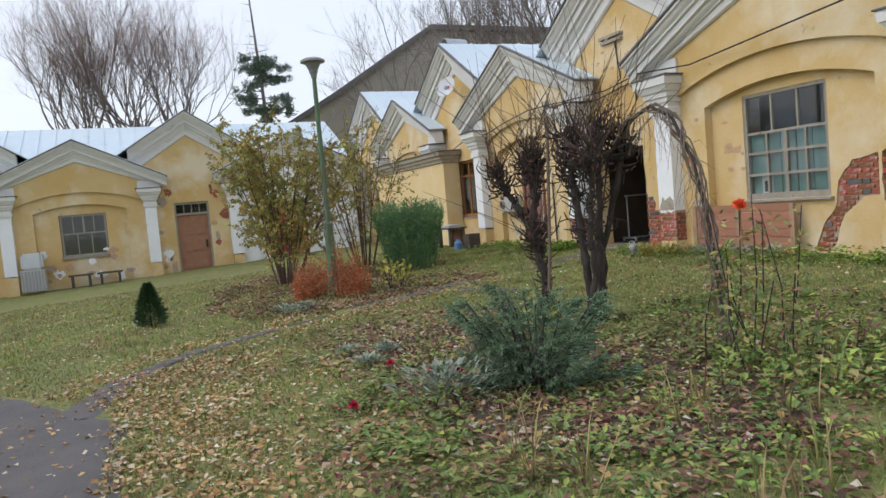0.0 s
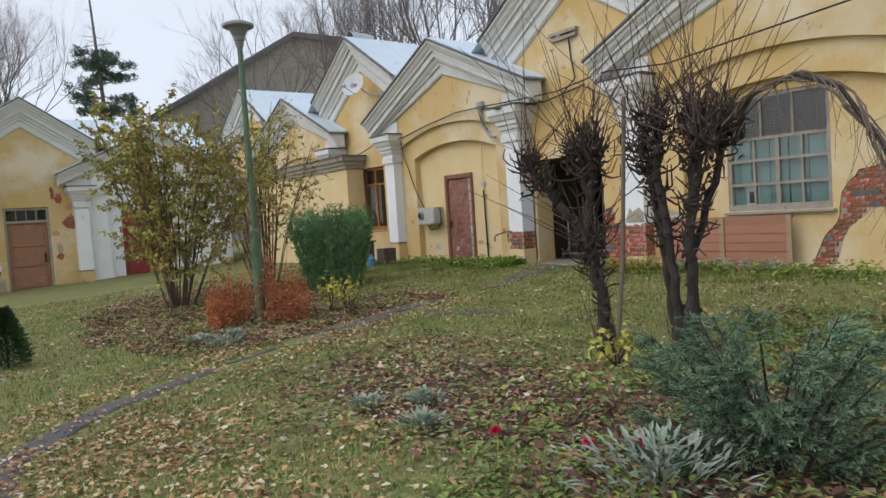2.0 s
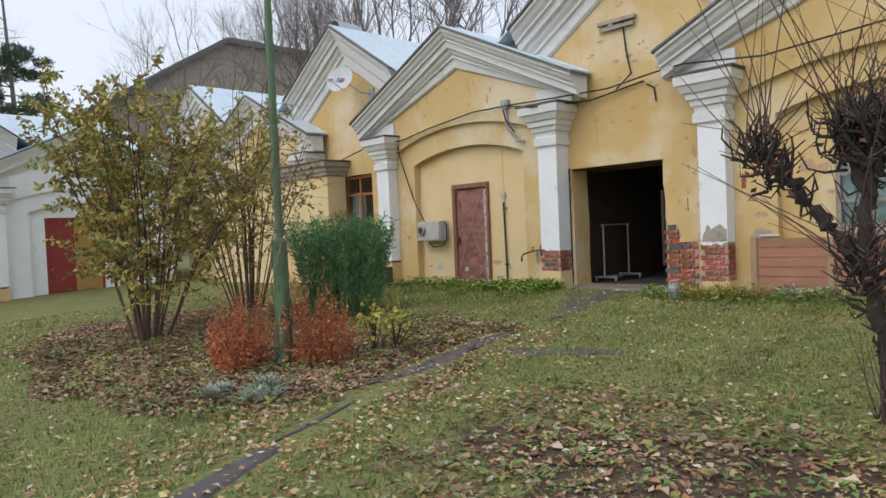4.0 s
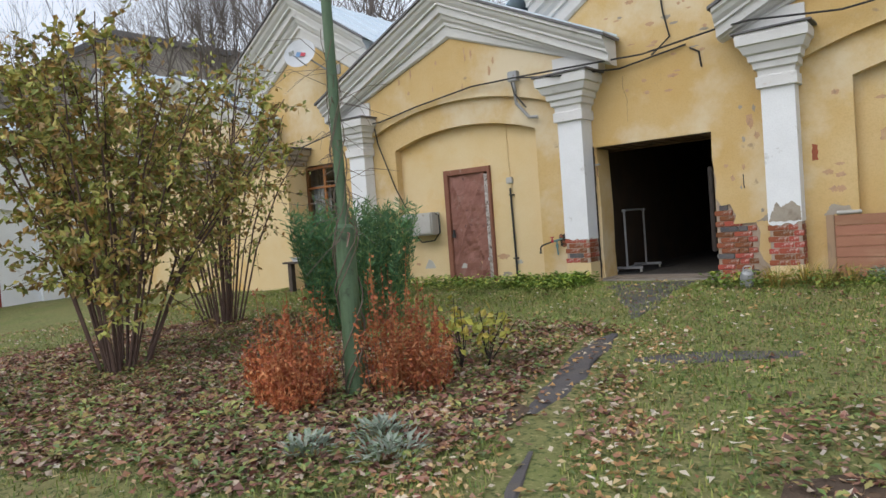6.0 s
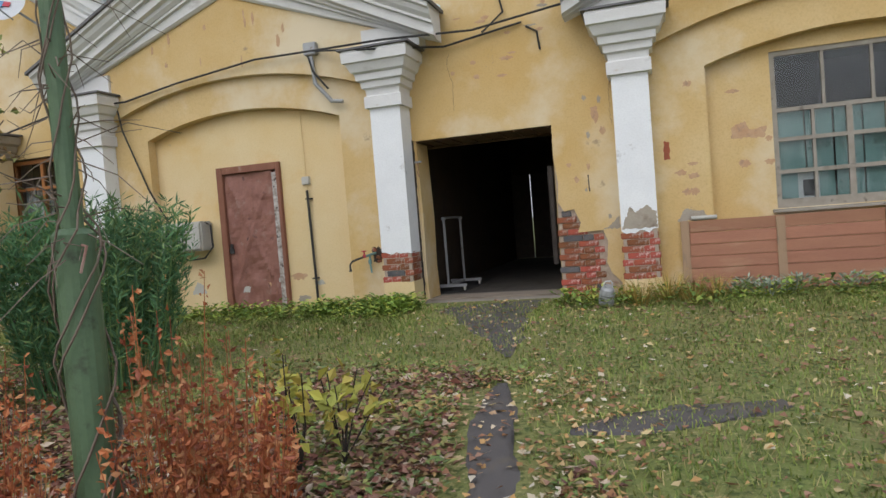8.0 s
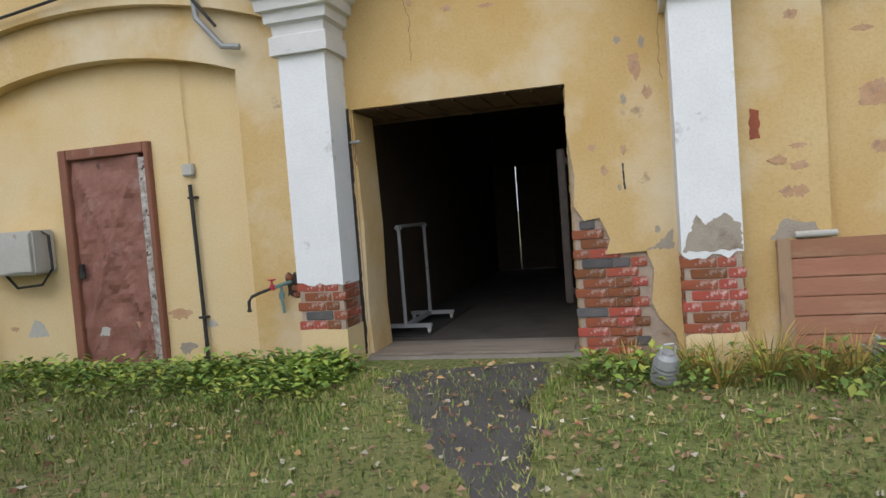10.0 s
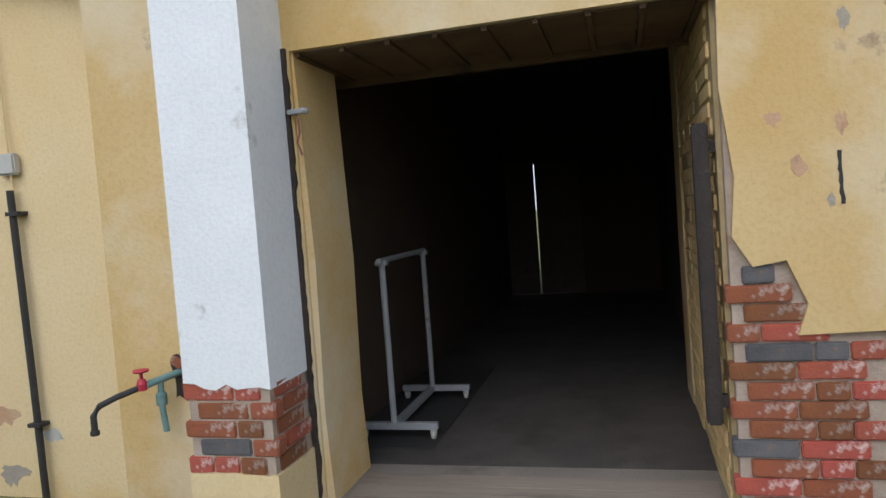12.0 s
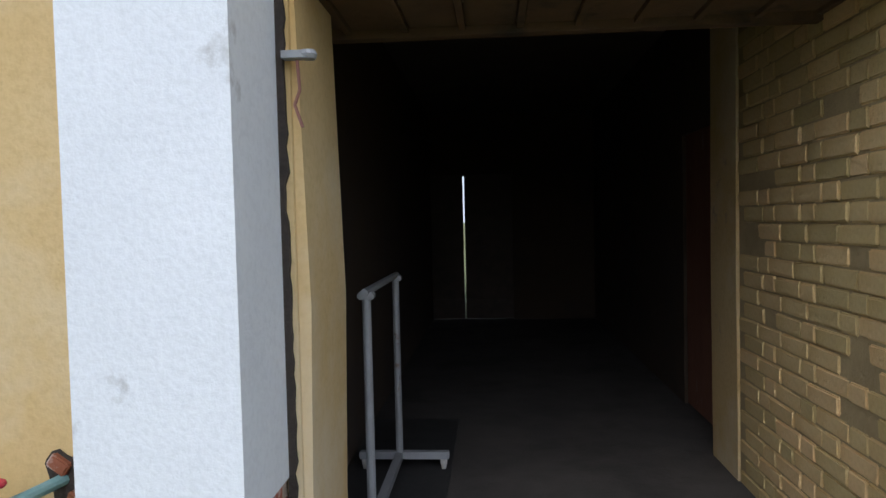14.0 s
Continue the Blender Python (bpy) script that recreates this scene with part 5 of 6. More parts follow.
part("plaster_pier", bm, YELLOW, PASS, "ochre plastered pier beside the bare bricks")
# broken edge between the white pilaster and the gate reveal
# flat ragged strip in the near-black cavity colour
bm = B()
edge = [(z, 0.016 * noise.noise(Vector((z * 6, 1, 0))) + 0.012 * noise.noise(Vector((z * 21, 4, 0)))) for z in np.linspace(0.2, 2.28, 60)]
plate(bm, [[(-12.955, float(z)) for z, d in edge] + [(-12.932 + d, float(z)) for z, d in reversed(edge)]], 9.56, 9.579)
part("broken_edge", bm, CAVITY_SHADE, PASS, "dark crumbled edge of the gate reveal")


def spall(poly, y, material, seed, parent=WALL_D, amount=0.02):
    bm = B()
    plate(bm, [ragged(poly, min(amount, 0.011), 0.022, seed)], y - 0.003, y + 0.004)
    return part("worn_patch", bm, material, parent)


spall([(-10.36, 0.94), (-9.97, 0.94), (-9.97, 1.12), (-10.08, 1.20), (-10.2, 1.12), (-10.26, 1.2)], 9.22, CEMENT, 41)
spall([(-13.30, 0.16), (-13.02, 0.16), (-13.0, 0.27), (-13.28, 0.28)], 9.217, STEEL, 42)
spall([(-10.66, 2.42), (-10.57, 2.43), (-10.56, 2.30), (-10.60, 2.22), (-10.64, 2.30)], 9.58, CLAY, 43)
spall([(-10.90, 1.60), (-10.87, 1.62), (-10.84, 1.56), (-10.87, 1.53)], 9.58, CLAY, 44)
spall([(-10.74, 1.62), (-10.725, 1.62), (-10.72, 1.42), (-10.735, 1.42)], 9.58, BLACK, 45, WALL_D, 0.004)
spall([(-10.60, 0.95), (-10.40, 0.95), (-10.40, 1.10), (-10.5, 1.0)], 9.58, CEMENT, 46)
spall([(-9.1, 1.88), (-8.75, 1.86), (-8.72, 1.98), (-8.9, 1.96), (-8.95, 2.06), (-9.1, 2.0)], 9.64, CLAY, 47)
spall([(-9.75, 0.98), (-9.4, 0.98), (-9.45, 1.08), (-9.65, 1.12)], 9.48, CEMENT, 48)
spall([(-9.85, 1.7), (-9.78, 1.7), (-9.78, 1.9), (-9.84, 1.92)], 9.48, BRICK, 49, WALL_D, 0.008)
spall([(-16.6, 0.42), (-16.35, 0.42), (-16.4, 0.55), (-16.5, 0.6)], 9.64, BOXWHITE, 50)
rs = random.Random(5)


def flake(x, z, a, b, y, material, m=None, parent=WALL_D):
    """A small uneven patch where the paint or plaster has come off."""
    bm = B()
    ph = rs.uniform(0, 9)
    pts = [(x + a * math.cos(u) * (1 + 0.65 * noise.noise(Vector((3.1 * math.cos(u) + ph, 1.6 * math.sin(u), ph)))) , z + b * math.sin(u) * (1 + 0.75 * noise.noise(Vector((3.4 * math.cos(u), 2 * math.sin(u) + ph, 4))))) for u in np.linspace(0, 2 * math.pi, 23)[:-1]]
    lift = rs.uniform(0.001, 0.005)
    plate(bm, [pts], y - lift, y + 0.004)
    part("worn_patch", to(bm, m), material, parent)


for k in range(26):
    flake(rs.uniform(-12.6, -11.1), rs.uniform(2.95, 4.4), rs.uniform(0.02, 0.08), rs.uniform(0.01, 0.03), 9.58, rs.choice((CLAY, CLAY, CEMENT)))
for k in range(8):
    flake(rs.uniform(-11.05, -10.45), rs.uniform(1.1, 2.6), rs.uniform(0.012, 0.035), rs.uniform(0.02, 0.05), 9.58, rs.choice((CLAY, CEMENT)))
for k in range(6):
    flake(rs.uniform(-9.75, -9.4), rs.uniform(1.1, 2.6), rs.uniform(0.02, 0.06), rs.uniform(0.02, 0.05), 9.48, CLAY)
for k in range(4):
    flake(rs.uniform(-9.2, -8.7), rs.uniform(1.2, 2.5), rs.uniform(0.02, 0.07), rs.uniform(0.015, 0.05), 9.64, CLAY)
for k in range(10):
    flake(rs.uniform(-16.9, -14.0), rs.uniform(0.25, 0.6), rs.uniform(0.03, 0.12), rs.uniform(0.02, 0.06), 9.64, rs.choice((CLAY, BOXWHITE, CEMENT)))
for k in range(12):
    flake(rs.uniform(-17.0, -14.2), rs.uniform(3.6, 4.3), rs.uniform(0.01, 0.03), rs.uniform(0.03, 0.1), 9.38, CLAY)
for k in range(18):
    flake(rs.uniform(-3.2, 0.3), rs.uniform(0.2, 1.3), rs.uniform(0.06, 0.22), rs.uniform(0.05, 0.16), 9.64 if k % 2 else 9.48, rs.choice((CLAY, MORTAR, WHITE)), M_L, WALL_L)
for k in range(14):
    flake(rs.uniform(0.9, 1.5) if k % 2 else rs.uniform(2.95, 3.6), rs.uniform(0.2, 3.3), rs.uniform(0.06, 0.2), rs.uniform(0.08, 0.3), 9.58, rs.choice((CLAY, MORTAR, WHITE, BRICK)), M_L, WALL_L)
# long cracks in the plaster beside the gate
for x, z0, z1 in ((-10.42, 2.2, 2.9), (-12.35, 2.6, 3.3)):
    bm = B()
    n = 26
    line = [(x + 0.05 * noise.noise(Vector((x, 3 * z0 + 0.12 * i, 0))) + 0.02 * noise.noise(Vector((x, 0.6 * i, 5))), z0 + (z1 - z0) * i / n) for i in range(n + 1)]
    plate(bm, [[(u - 0.0008, z) for u, z in line] + [(u + 0.0016, z) for u, z in reversed(line)]], (9.477 if x < -13 else 9.577), (9.484 if x < -13 else 9.584))
    part("crack", bm, CAVITY_SHADE, WALL_D)
# ---- plants ----
def limb(soup, p, d, length, r, depth, spread, twigs, up=0.15, minlen=0.25, n=5, kids=(2, 3)):
    """A bent limb that forks again and again; its thin ends go to the twigs."""
    pts = [p]
    q, dd = Vector(p), Vector(d).normalized()
    for _ in range(3):
        dd = (dd + 0.22 * rvec() * spread + Vector((0, 0, up * 0.25))).normalized()
        q = q + dd * length / 3
        pts.append(q.copy())
    r1 = r * 0.68
    (soup if depth > 1 else twigs).tube(pts, r, r1, n if depth > 1 else 3)
    if depth == 0:
        return
    for k in range(rng.randint(*kids)):
        nd = (dd + spread * 0.75 * rvec() + Vector((0, 0, up))).normalized()
        start = pts[-1] if k == 0 else pts[rng.choice((2, 3))]
        limb(soup, start, nd, length * rng.uniform(0.62, 0.85), r1 * rng.uniform(0.65, 0.9), depth - 1, spread, twigs, up, minlen, n, kids)


def bare_tree(height, label, twigmat=FAR_BARK, depth=6, spread=0.8, stems=1):
    t = thing("tree", (0, 0, 0), label, "tree", "bare trees behind the building")
    trunk, tw = Soup(), Soup()
    for s in range(stems):
        p = Vector((rng.uniform(-0.6, 0.6), rng.uniform(-0.6, 0.6), 0)) * (stems > 1)
        q = p + Vector((rng.uniform(-0.6, 0.6), rng.uniform(-0.6, 0.6), height * 0.34))
        trunk.tube([p, p.lerp(q, 0.5) + 0.2 * rvec(), q], height * 0.011, height * 0.008, 7)
        for k in range(4):
            d = rvec() * 0.7 + Vector((0, 0, 1.0))
            limb(trunk, p.lerp(q, 0.6 + 0.13 * k), d, height * 0.2, height * 0.0055, depth - 1, spread, tw, 0.2, kids=(2, 4))
    trunk.done("trunk", FAR_BARK, t)
    tw.done("crown", twigmat, t, "bare twigs")
    return t


trees = [bare_tree(24, "tall bare tree with dark trunk behind the building") for _ in range(3)]
spots = [(-58, 23.5), (-50, 24), (-44, 26), (-38, 25.5), (-41, 31), (-33, 27), (-50, 34), (-28, 28)]
for i, (x, y) in enumerate(spots):
    m = pose(x, y, -0.3, 0, 0, 77 * i)
    if i < 3:
        trees[i].matrix_world = m
    else:
        copy_thing(trees[i % 3], m)
reds = [bare_tree(29, "tall bare tree with reddish twigs, far beyond the wing", RED_BARK, 7, 0.75, 2) for _ in range(2)]
for i, (x, y) in enumerate([(-78, -3.5), (-80, 4.0), (-84, 0.5)]):
    m = pose(x, y, -0.5, 0, 0, 61 * i)
    if i < 2:
        reds[i].matrix_world = m
    else:
        copy_thing(reds[i % 2], m)


def pine():
    t = thing("pine_tree", (-62, 12, -0.5), "old pine with a bare broken top and ragged green boughs", "pine tree")
    s, n = Soup(), Soup()
    base = Vector((-62, 12.2, -0.5))
    pts = [base + Vector((0, 0.35 * k - 0.05 * k * k * 0.2, 3.6 * k)) * 1.0 for k in range(7)]
    pts = [Vector((p.x, 12.2 - 0.045 * (p.z), p.z)) for p in pts]
    s.tube(pts, 0.28, 0.06, 8)
    for k in range(34):
        z = rng.uniform(9.5, 15.5)
        a = rng.uniform(0, 2 * math.pi)
        p = Vector((-62, 12.2 - 0.045 * z, z))
        length = rng.uniform(1.2, 3.0) * (1.2 - abs(z - 11.8) / 7)
        e = p + Vector((math.cos(a), math.sin(a), rng.uniform(-0.05, 0.35))) * length
        s.tube([p, p.lerp(e, 0.5) + 0.15 * rvec(), e], 0.06, 0.02, 4)
        for j in range(5):
            c = p.lerp(e, rng.uniform(0.45, 1.05)) + 0.3 * rvec()
            for _ in range(48):
                d = rvec()
                d.z = abs(d.z) * 0.7
                n.leaf(c + 0.25 * rvec(), d, (0, 0, 1), rng.uniform(0.25, 0.5), 0.10)
    for k in range(14):
        z = rng.uniform(16, 21)
        p = Vector((-62, 12.2 - 0.045 * z, z))
        e = p + Vector((rng.uniform(-1, 1), rng.uniform(-1, 1), rng.uniform(-0.2, 0.2))) * 1.1
        s.tube([p, p.lerp(e, 0.5), e], 0.03, 0.012, 3)
    s.done("trunk", FAR_BARK, t)
    n.done("crown", PINE, t, "ragged green boughs")


pine()


def pollard(name, base, stems, label, seed):
    """A pollarded shrub: dark stems, knobbly heads crowded with curled stubs and dead leaves, and long thin shoots."""
    rng.seed(seed)
    t = thing(name, base, label, "pruned tree", "pruned trees on the lawn")
    heads, shoots, stubs, dead = [], Soup(), Soup(), Soup()
    b0 = Vector(base)
    for pts, r0, r1 in stems:
        pts = [b0 + 0.86 * (Vector(q) - b0) for q in pts]
        s = Soup()
        fine = []
        for a, b in zip(pts, pts[1:]):
            for i in range(5):
                fine.append(a.lerp(b, i / 5) + 0.022 * rvec())
        fine.append(pts[-1])
        s.tube(fine, r0 * 0.82, r1 * 0.8, 9)
        for q in fine[2:]:
            if rng.random() < 0.6:
                e = rvec() * r0 * 0.9
                s.tube([q, q + e, q + e * 1.5], r0 * 0.55, r0 * 0.25, 6)
        s.done("stem", BARK, t)
        heads.append((fine[-1], fine[-1] - fine[-3]))
        for k in range(46):
            p = fine[int(len(fine) * rng.uniform(0.42, 0.999))]
            d = (rvec() + Vector((0, 0, 0.45))).normalized()
            length = rng.uniform(0.06, 0.24)
            curl = 0.06 * rvec()
            stubs.tube([p, p + d * length * 0.5 + curl, p + d * length + Vector((0, 0, 0.04))], 0.013, 0.005, 5)
    for p, d in heads:
        for k in range(44):
            q = p + 0.11 * rvec() - d.normalized() * rng.uniform(0, 0.22)
            e = (d.normalized() * 0.4 + rvec() * 0.9 + Vector((0, 0, 0.4))).normalized()
            length = rng.uniform(0.12, 0.3)
            curl = 0.07 * rvec()
            stubs.tube([q, q + e * length * 0.45 + curl, q + e * length * 0.8 + curl, q + e * length + Vector((0, 0, 0.05))], 0.012, 0.004, 5)
        for k in range(40):
            q = p + 0.16 * rvec() - d.normalized() * rng.uniform(0, 0.25)
            dead.leaf(q, rvec(), rvec(), rng.uniform(0.04, 0.09), rng.uniform(0.02, 0.04))
        for k in range(30):
            q = p + 0.1 * rvec()
            e = (rvec() * 0.8 + Vector((0, 0, 0.9))).normalized()
            length = rng.uniform(0.2, 0.7) if k % 3 else rng.uniform(0.7, 1.7)
            bend = 0.16 * rvec()
            shoots.tube([q, q + e * length * 0.4 + bend * 0.4, q + e * length * 0.75 + bend, q + e * length + bend * 1.4], 0.0055, 0.002, 3)
    for k in range(26):
        a = rng.uniform(0, 6.283)
        q = b0 + Vector((0.1 * math.cos(a), 0.1 * math.sin(a), 0))
        e = q + Vector((rng.uniform(-0.16, 0.16), rng.uniform(-0.16, 0.16), rng.uniform(0.15, 0.6)))
        shoots.tube([q, q.lerp(e, 0.5) + 0.03 * rvec(), e], 0.006, 0.002, 3)
    stubs.done("stub", BARK, t, "curled dark pruned stubs")
    shoots.done("shoot", SHOOT, t, "long thin young shoots")
    dead.done("dead_leaf", DEADLEAF, t, "withered red-brown leaves")


X, Y = -6.77, 4.3
z = ground_z(X, Y)
pollard("pruned_tree", (X, Y, z), [
    ([(X, Y, z - 0.05), (X - 0.03, Y, z + 0.5), (X - 0.18, Y - 0.05, z + 1.22)], 0.075, 0.06),
    ([(X - 0.18, Y - 0.05, z + 1.18), (X - 0.42, Y - 0.1, z + 1.5), (X - 0.62, Y - 0.15, z + 1.78), (X - 0.82, Y - 0.2, z + 2.05)], 0.06, 0.04),
    ([(X - 0.18, Y - 0.05, z + 1.2), (X - 0.14, Y, z + 1.6), (X - 0.22, Y, z + 1.9), (X - 0.25, Y, z + 2.2)], 0.055, 0.035),
    ([(X - 0.14, Y, z + 1.55), (X - 0.08, Y - 0.05, z + 1.85), (X - 0.04, Y - 0.05, z + 2.15)], 0.045, 0.03),
], "knobbly pruned tree with dark bark and long bare shoots", 21)
X, Y = -6.08, 4.43
z = ground_z(X, Y)
pollard("pruned_tree", (X, Y, z), [
    ([(X - 0.10, Y + 0.05, z - 0.05), (X - 0.14, Y, z + 0.8), (X - 0.2, Y, z + 1.5), (X - 0.36, Y, z + 2.1)], 0.05, 0.036),
    ([(X + 0.0, Y - 0.05, z - 0.05), (X - 0.02, Y - 0.05, z + 0.8), (X - 0.1, Y - 0.1, z + 1.6), (X - 0.12, Y - 0.1, z + 2.35)], 0.055, 0.036),
    ([(X + 0.08, Y + 0.05, z - 0.05), (X + 0.10, Y + 0.05, z + 0.9), (X + 0.12, Y + 0.1, z + 1.6), (X + 0.15, Y + 0.1, z + 2.4)], 0.052, 0.036),
    ([(X + 0.1, Y - 0.05, z - 0.05), (X + 0.18, Y - 0.1, z + 0.8), (X + 0.26, Y - 0.15, z + 1.5), (X + 0.42, Y - 0.2, z + 2.1)], 0.05, 0.036),
    ([(X - 0.05, Y + 0.1, z - 0.05), (X + 0.0, Y + 0.2, z + 0.9), (X + 0.3, Y + 0.3, z + 1.9), (X + 0.38, Y + 0.3, z + 2.25)], 0.045, 0.034),
], "many-stemmed pruned tree with dark bark and twiggy heads", 22)
t = thing("stake", (-6.5, 4.1, -0.05), "thin grey stake leaning by the pruned trees", "stake")
bm = B()
tube(bm, [(-6.52, 4.1, -0.08), (-6.44, 4.15, 0.8), (-6.38, 4.2, 2.2)], 0.018, 7)
part("pole", bm, TWIG, t)


def tall_shrub(base, label, seed, stems, spread, height, leaves, leafmat, stemmat=SHOOT):
    rng.seed(seed)
    t = thing("shrub", base, label, "shrub")
    s, n, tw = Soup(), Soup(), Soup()
    b = Vector(base)
    for k in range(stems):
        a = 2 * math.pi * k / stems + rng.uniform(-0.3, 0.3)
        out = rng.uniform(0.25, 1.0)
        h = height * rng.uniform(0.72, 1.0) * (1.06 - 0.28 * out * out)
        p0 = b + Vector((math.cos(a), math.sin(a), 0)) * 0.28 * out
        p3 = b + Vector((math.cos(a) * spread * out, math.sin(a) * spread * out, h))
        p1 = p0.lerp(p3, 0.33) + Vector((0, 0, 0.1 * h)) + 0.06 * rvec()
        p2 = p0.lerp(p3, 0.68) + Vector((0, 0, 0.07 * h)) + 0.08 * rvec()
        pts = [p0, p1, p2, p3]
        s.tube(pts, rng.uniform(0.011, 0.022), 0.005, 6)
        for j in range(13):
            f = rng.uniform(0.12, 1.0) ** 0.8 * 2.999
            i = int(f)
            q = pts[i].lerp(pts[i + 1], f - i)
            d = (Vector((math.cos(a), math.sin(a), 0)) * 0.4 + rvec() * 0.9 + Vector((0, 0, 0.45))).normalized()
            length = rng.uniform(0.3, 0.85)
            e = q + d * length
            mid = q.lerp(e, 0.5) + 0.05 * rvec()
            tw.tube([q, mid, e], 0.006, 0.002, 3)
            for _ in range(leaves):
                g = rng.uniform(0.15, 1.0)
                c = (q.lerp(mid, g * 2) if g < 0.5 else mid.lerp(e, g * 2 - 1)) + 0.03 * rvec()
                ld = (rvec() + Vector((0, 0, -0.35))).normalized()
                n.leaf(c, ld, rvec(), rng.uniform(0.055, 0.11), rng.uniform(0.035, 0.062))
    s.done("stem", stemmat, t, "many upright brown stems")
    tw.done("twig", stemmat, t)
    n.done("foliage", leafmat, t, "thinning yellow-green leaves")
    return t


tall_shrub((-15.5, 3.0, ground_z(-15.5, 3.0)), "large yellowing shrub with many stems and thinning leaves", 31, 32, 2.0, 3.85, 34, BUSHLEAF)
tall_shrub((-16.9, 5.3, ground_z(-16.9, 5.3)), "half-bare tall shrub with few yellow-green leaves", 32, 22, 1.6, 3.9, 8, BUSHLEAF)


def aster_clump():
    rng.seed(41)
    x, y = -14.55, 5.7
    t = thing("aster_clump", (x, y, ground_z(x, y)), "dense clump of upright blue-green stalks under the window", "perennial")
    s, n = Soup(), Soup()
    for k in range(300):
        a, r = rng.uniform(0, 2 * math.pi), 0.52 * math.sqrt(rng.random())
        p = Vector((x + r * math.cos(a), y + r * math.sin(a), ground_z(x, y)))
        h = rng.uniform(1.15, 1.6) * (1.03 - 0.35 * r * r)
        e = p + Vector((math.cos(a) * r * 0.6, math.sin(a) * r * 0.6, h)) + 0.06 * rvec()
        mid = p.lerp(e, 0.5) + 0.03 * rvec()
        s.tube([p, mid, e], 0.005, 0.002, 3)
        for j in range(42):
            g = rng.uniform(0.1, 1.0) ** 0.7
            c = p.lerp(mid, g * 2) if g < 0.5 else mid.lerp(e, g * 2 - 1)
            d = rvec()
            d.z = abs(d.z) * 0.7 + 0.25
            n.leaf(c, d, rvec(), rng.uniform(0.07, 0.14), 0.018)
    s.done("stalk", REED, t)
    n.done("foliage", REED, t, "narrow blue-green leaves")


aster_clump()


def russet_clump():
    rng.seed(43)
    t = thing("astilbe_clump", (-12.15, 3.15, -0.1), "dry russet-red perennial clump round the lamp post", "perennial")
    s, n = Soup(), Soup()
    lobes = [(-12.46, 2.92, 0.26, 0.8), (-11.86, 3.36, 0.27, 0.95), (-12.64, 2.78, 0.2, 0.6), (-11.68, 3.46, 0.22, 0.8), (-12.3, 2.72, 0.17, 0.45)]
    for k in range(250):
        cx, cy, cr, ch = lobes[k % len(lobes)]
        a, r = rng.uniform(0, 2 * math.pi), cr * math.sqrt(rng.random())
        x, y = cx + r * math.cos(a), cy + r * math.sin(a)
        if math.hypot(x + 12.15, y - 3.2) < 0.12:
            continue
        p = Vector((x, y, ground_z(x, y)))
        h = 1.2 * ch * rng.uniform(0.45, 1.05) * (1 - 0.5 * r / cr * rng.random())
        e = p + Vector((math.cos(a) * 0.06, math.sin(a) * 0.06, h)) + 0.04 * rvec()
        s.tube([p, p.lerp(e, 0.5) + 0.015 * rvec(), e], 0.004, 0.002, 3)
        for j in range(26):
            g = rng.uniform(0.12, 1.02)
            c = p.lerp(e, g) + (0.045 - 0.032 * g) * rvec()
            d = rvec()
            d.z += 0.3
            n.leaf(c, d, rvec(), rng.uniform(0.03, 0.07) * (1.15 - 0.5 * g), rng.uniform(0.014, 0.03))
    s.done("stalk", RUSSET, t)
    n.done("foliage", RUSSET, t, "dry russet leaves and seed heads")


russet_clump()


def feather_bush(x, y, label, mtl, seed):
    """A low juniper of several layered, feathery fans that lean outwards and nod at their tips."""
    rng.seed(seed)
    t = thing("juniper", (x, y, ground_z(x, y)), label, "juniper")
    s, n = Soup(), Soup()
    z = ground_z(x, y)
    for k in range(30):
        a = rng.uniform(0, 2 * math.pi)
        rise = rng.uniform(0.12, 1.0)
        length = rng.uniform(0.42, 0.68)
        out = Vector((math.cos(a), math.sin(a), 0))
        b = Vector((x, y, z)) + out * rng.uniform(0, 0.14)
        mid = b + out * length * 0.5 * (1.15 - 0.7 * rise) + Vector((0, 0, 0.5 * rise * 0.95))
        e = b + out * length * (1.15 - 0.6 * rise) + Vector((0, 0, 0.1 + 0.74 * rise))
        s.tube([b, mid, e], 0.011, 0.003, 5)
        side = out.cross(Vector((0, 0, 1)))
        for j in range(32):
            g = rng.uniform(0.2, 1.0)
            c = b.lerp(mid, g * 2) if g < 0.5 else mid.lerp(e, g * 2 - 1)
            d = (out * 0.8 + side * rng.uniform(-1.1, 1.1) + Vector((0, 0, rng.uniform(-0.15, 0.55)))).normalized()
            f = c + d * rng.uniform(0.1, 0.24) * (1.3 - 0.6 * g)
            tip = f + Vector((0, 0, -0.025)) + out * 0.02
            s.tube([c, c.lerp(f, 0.6), tip], 0.003, 0.001, 3)
            for i in range(34):
                u = i / 33
                q = c.lerp(f, u) + 0.006 * rvec()
                n.leaf(q, d * 0.9 + 0.8 * rvec(), rvec(), rng.uniform(0.018, 0.05) * (1.15 - 0.5 * u), 0.008)
    s.done("branch", BARK, t)
    n.done("foliage", mtl, t, "blue-green needle sprays")


feather_bush(-4.36, 2.62, "low spreading blue-green juniper bush on the flower bed", JUNIPER, 51)


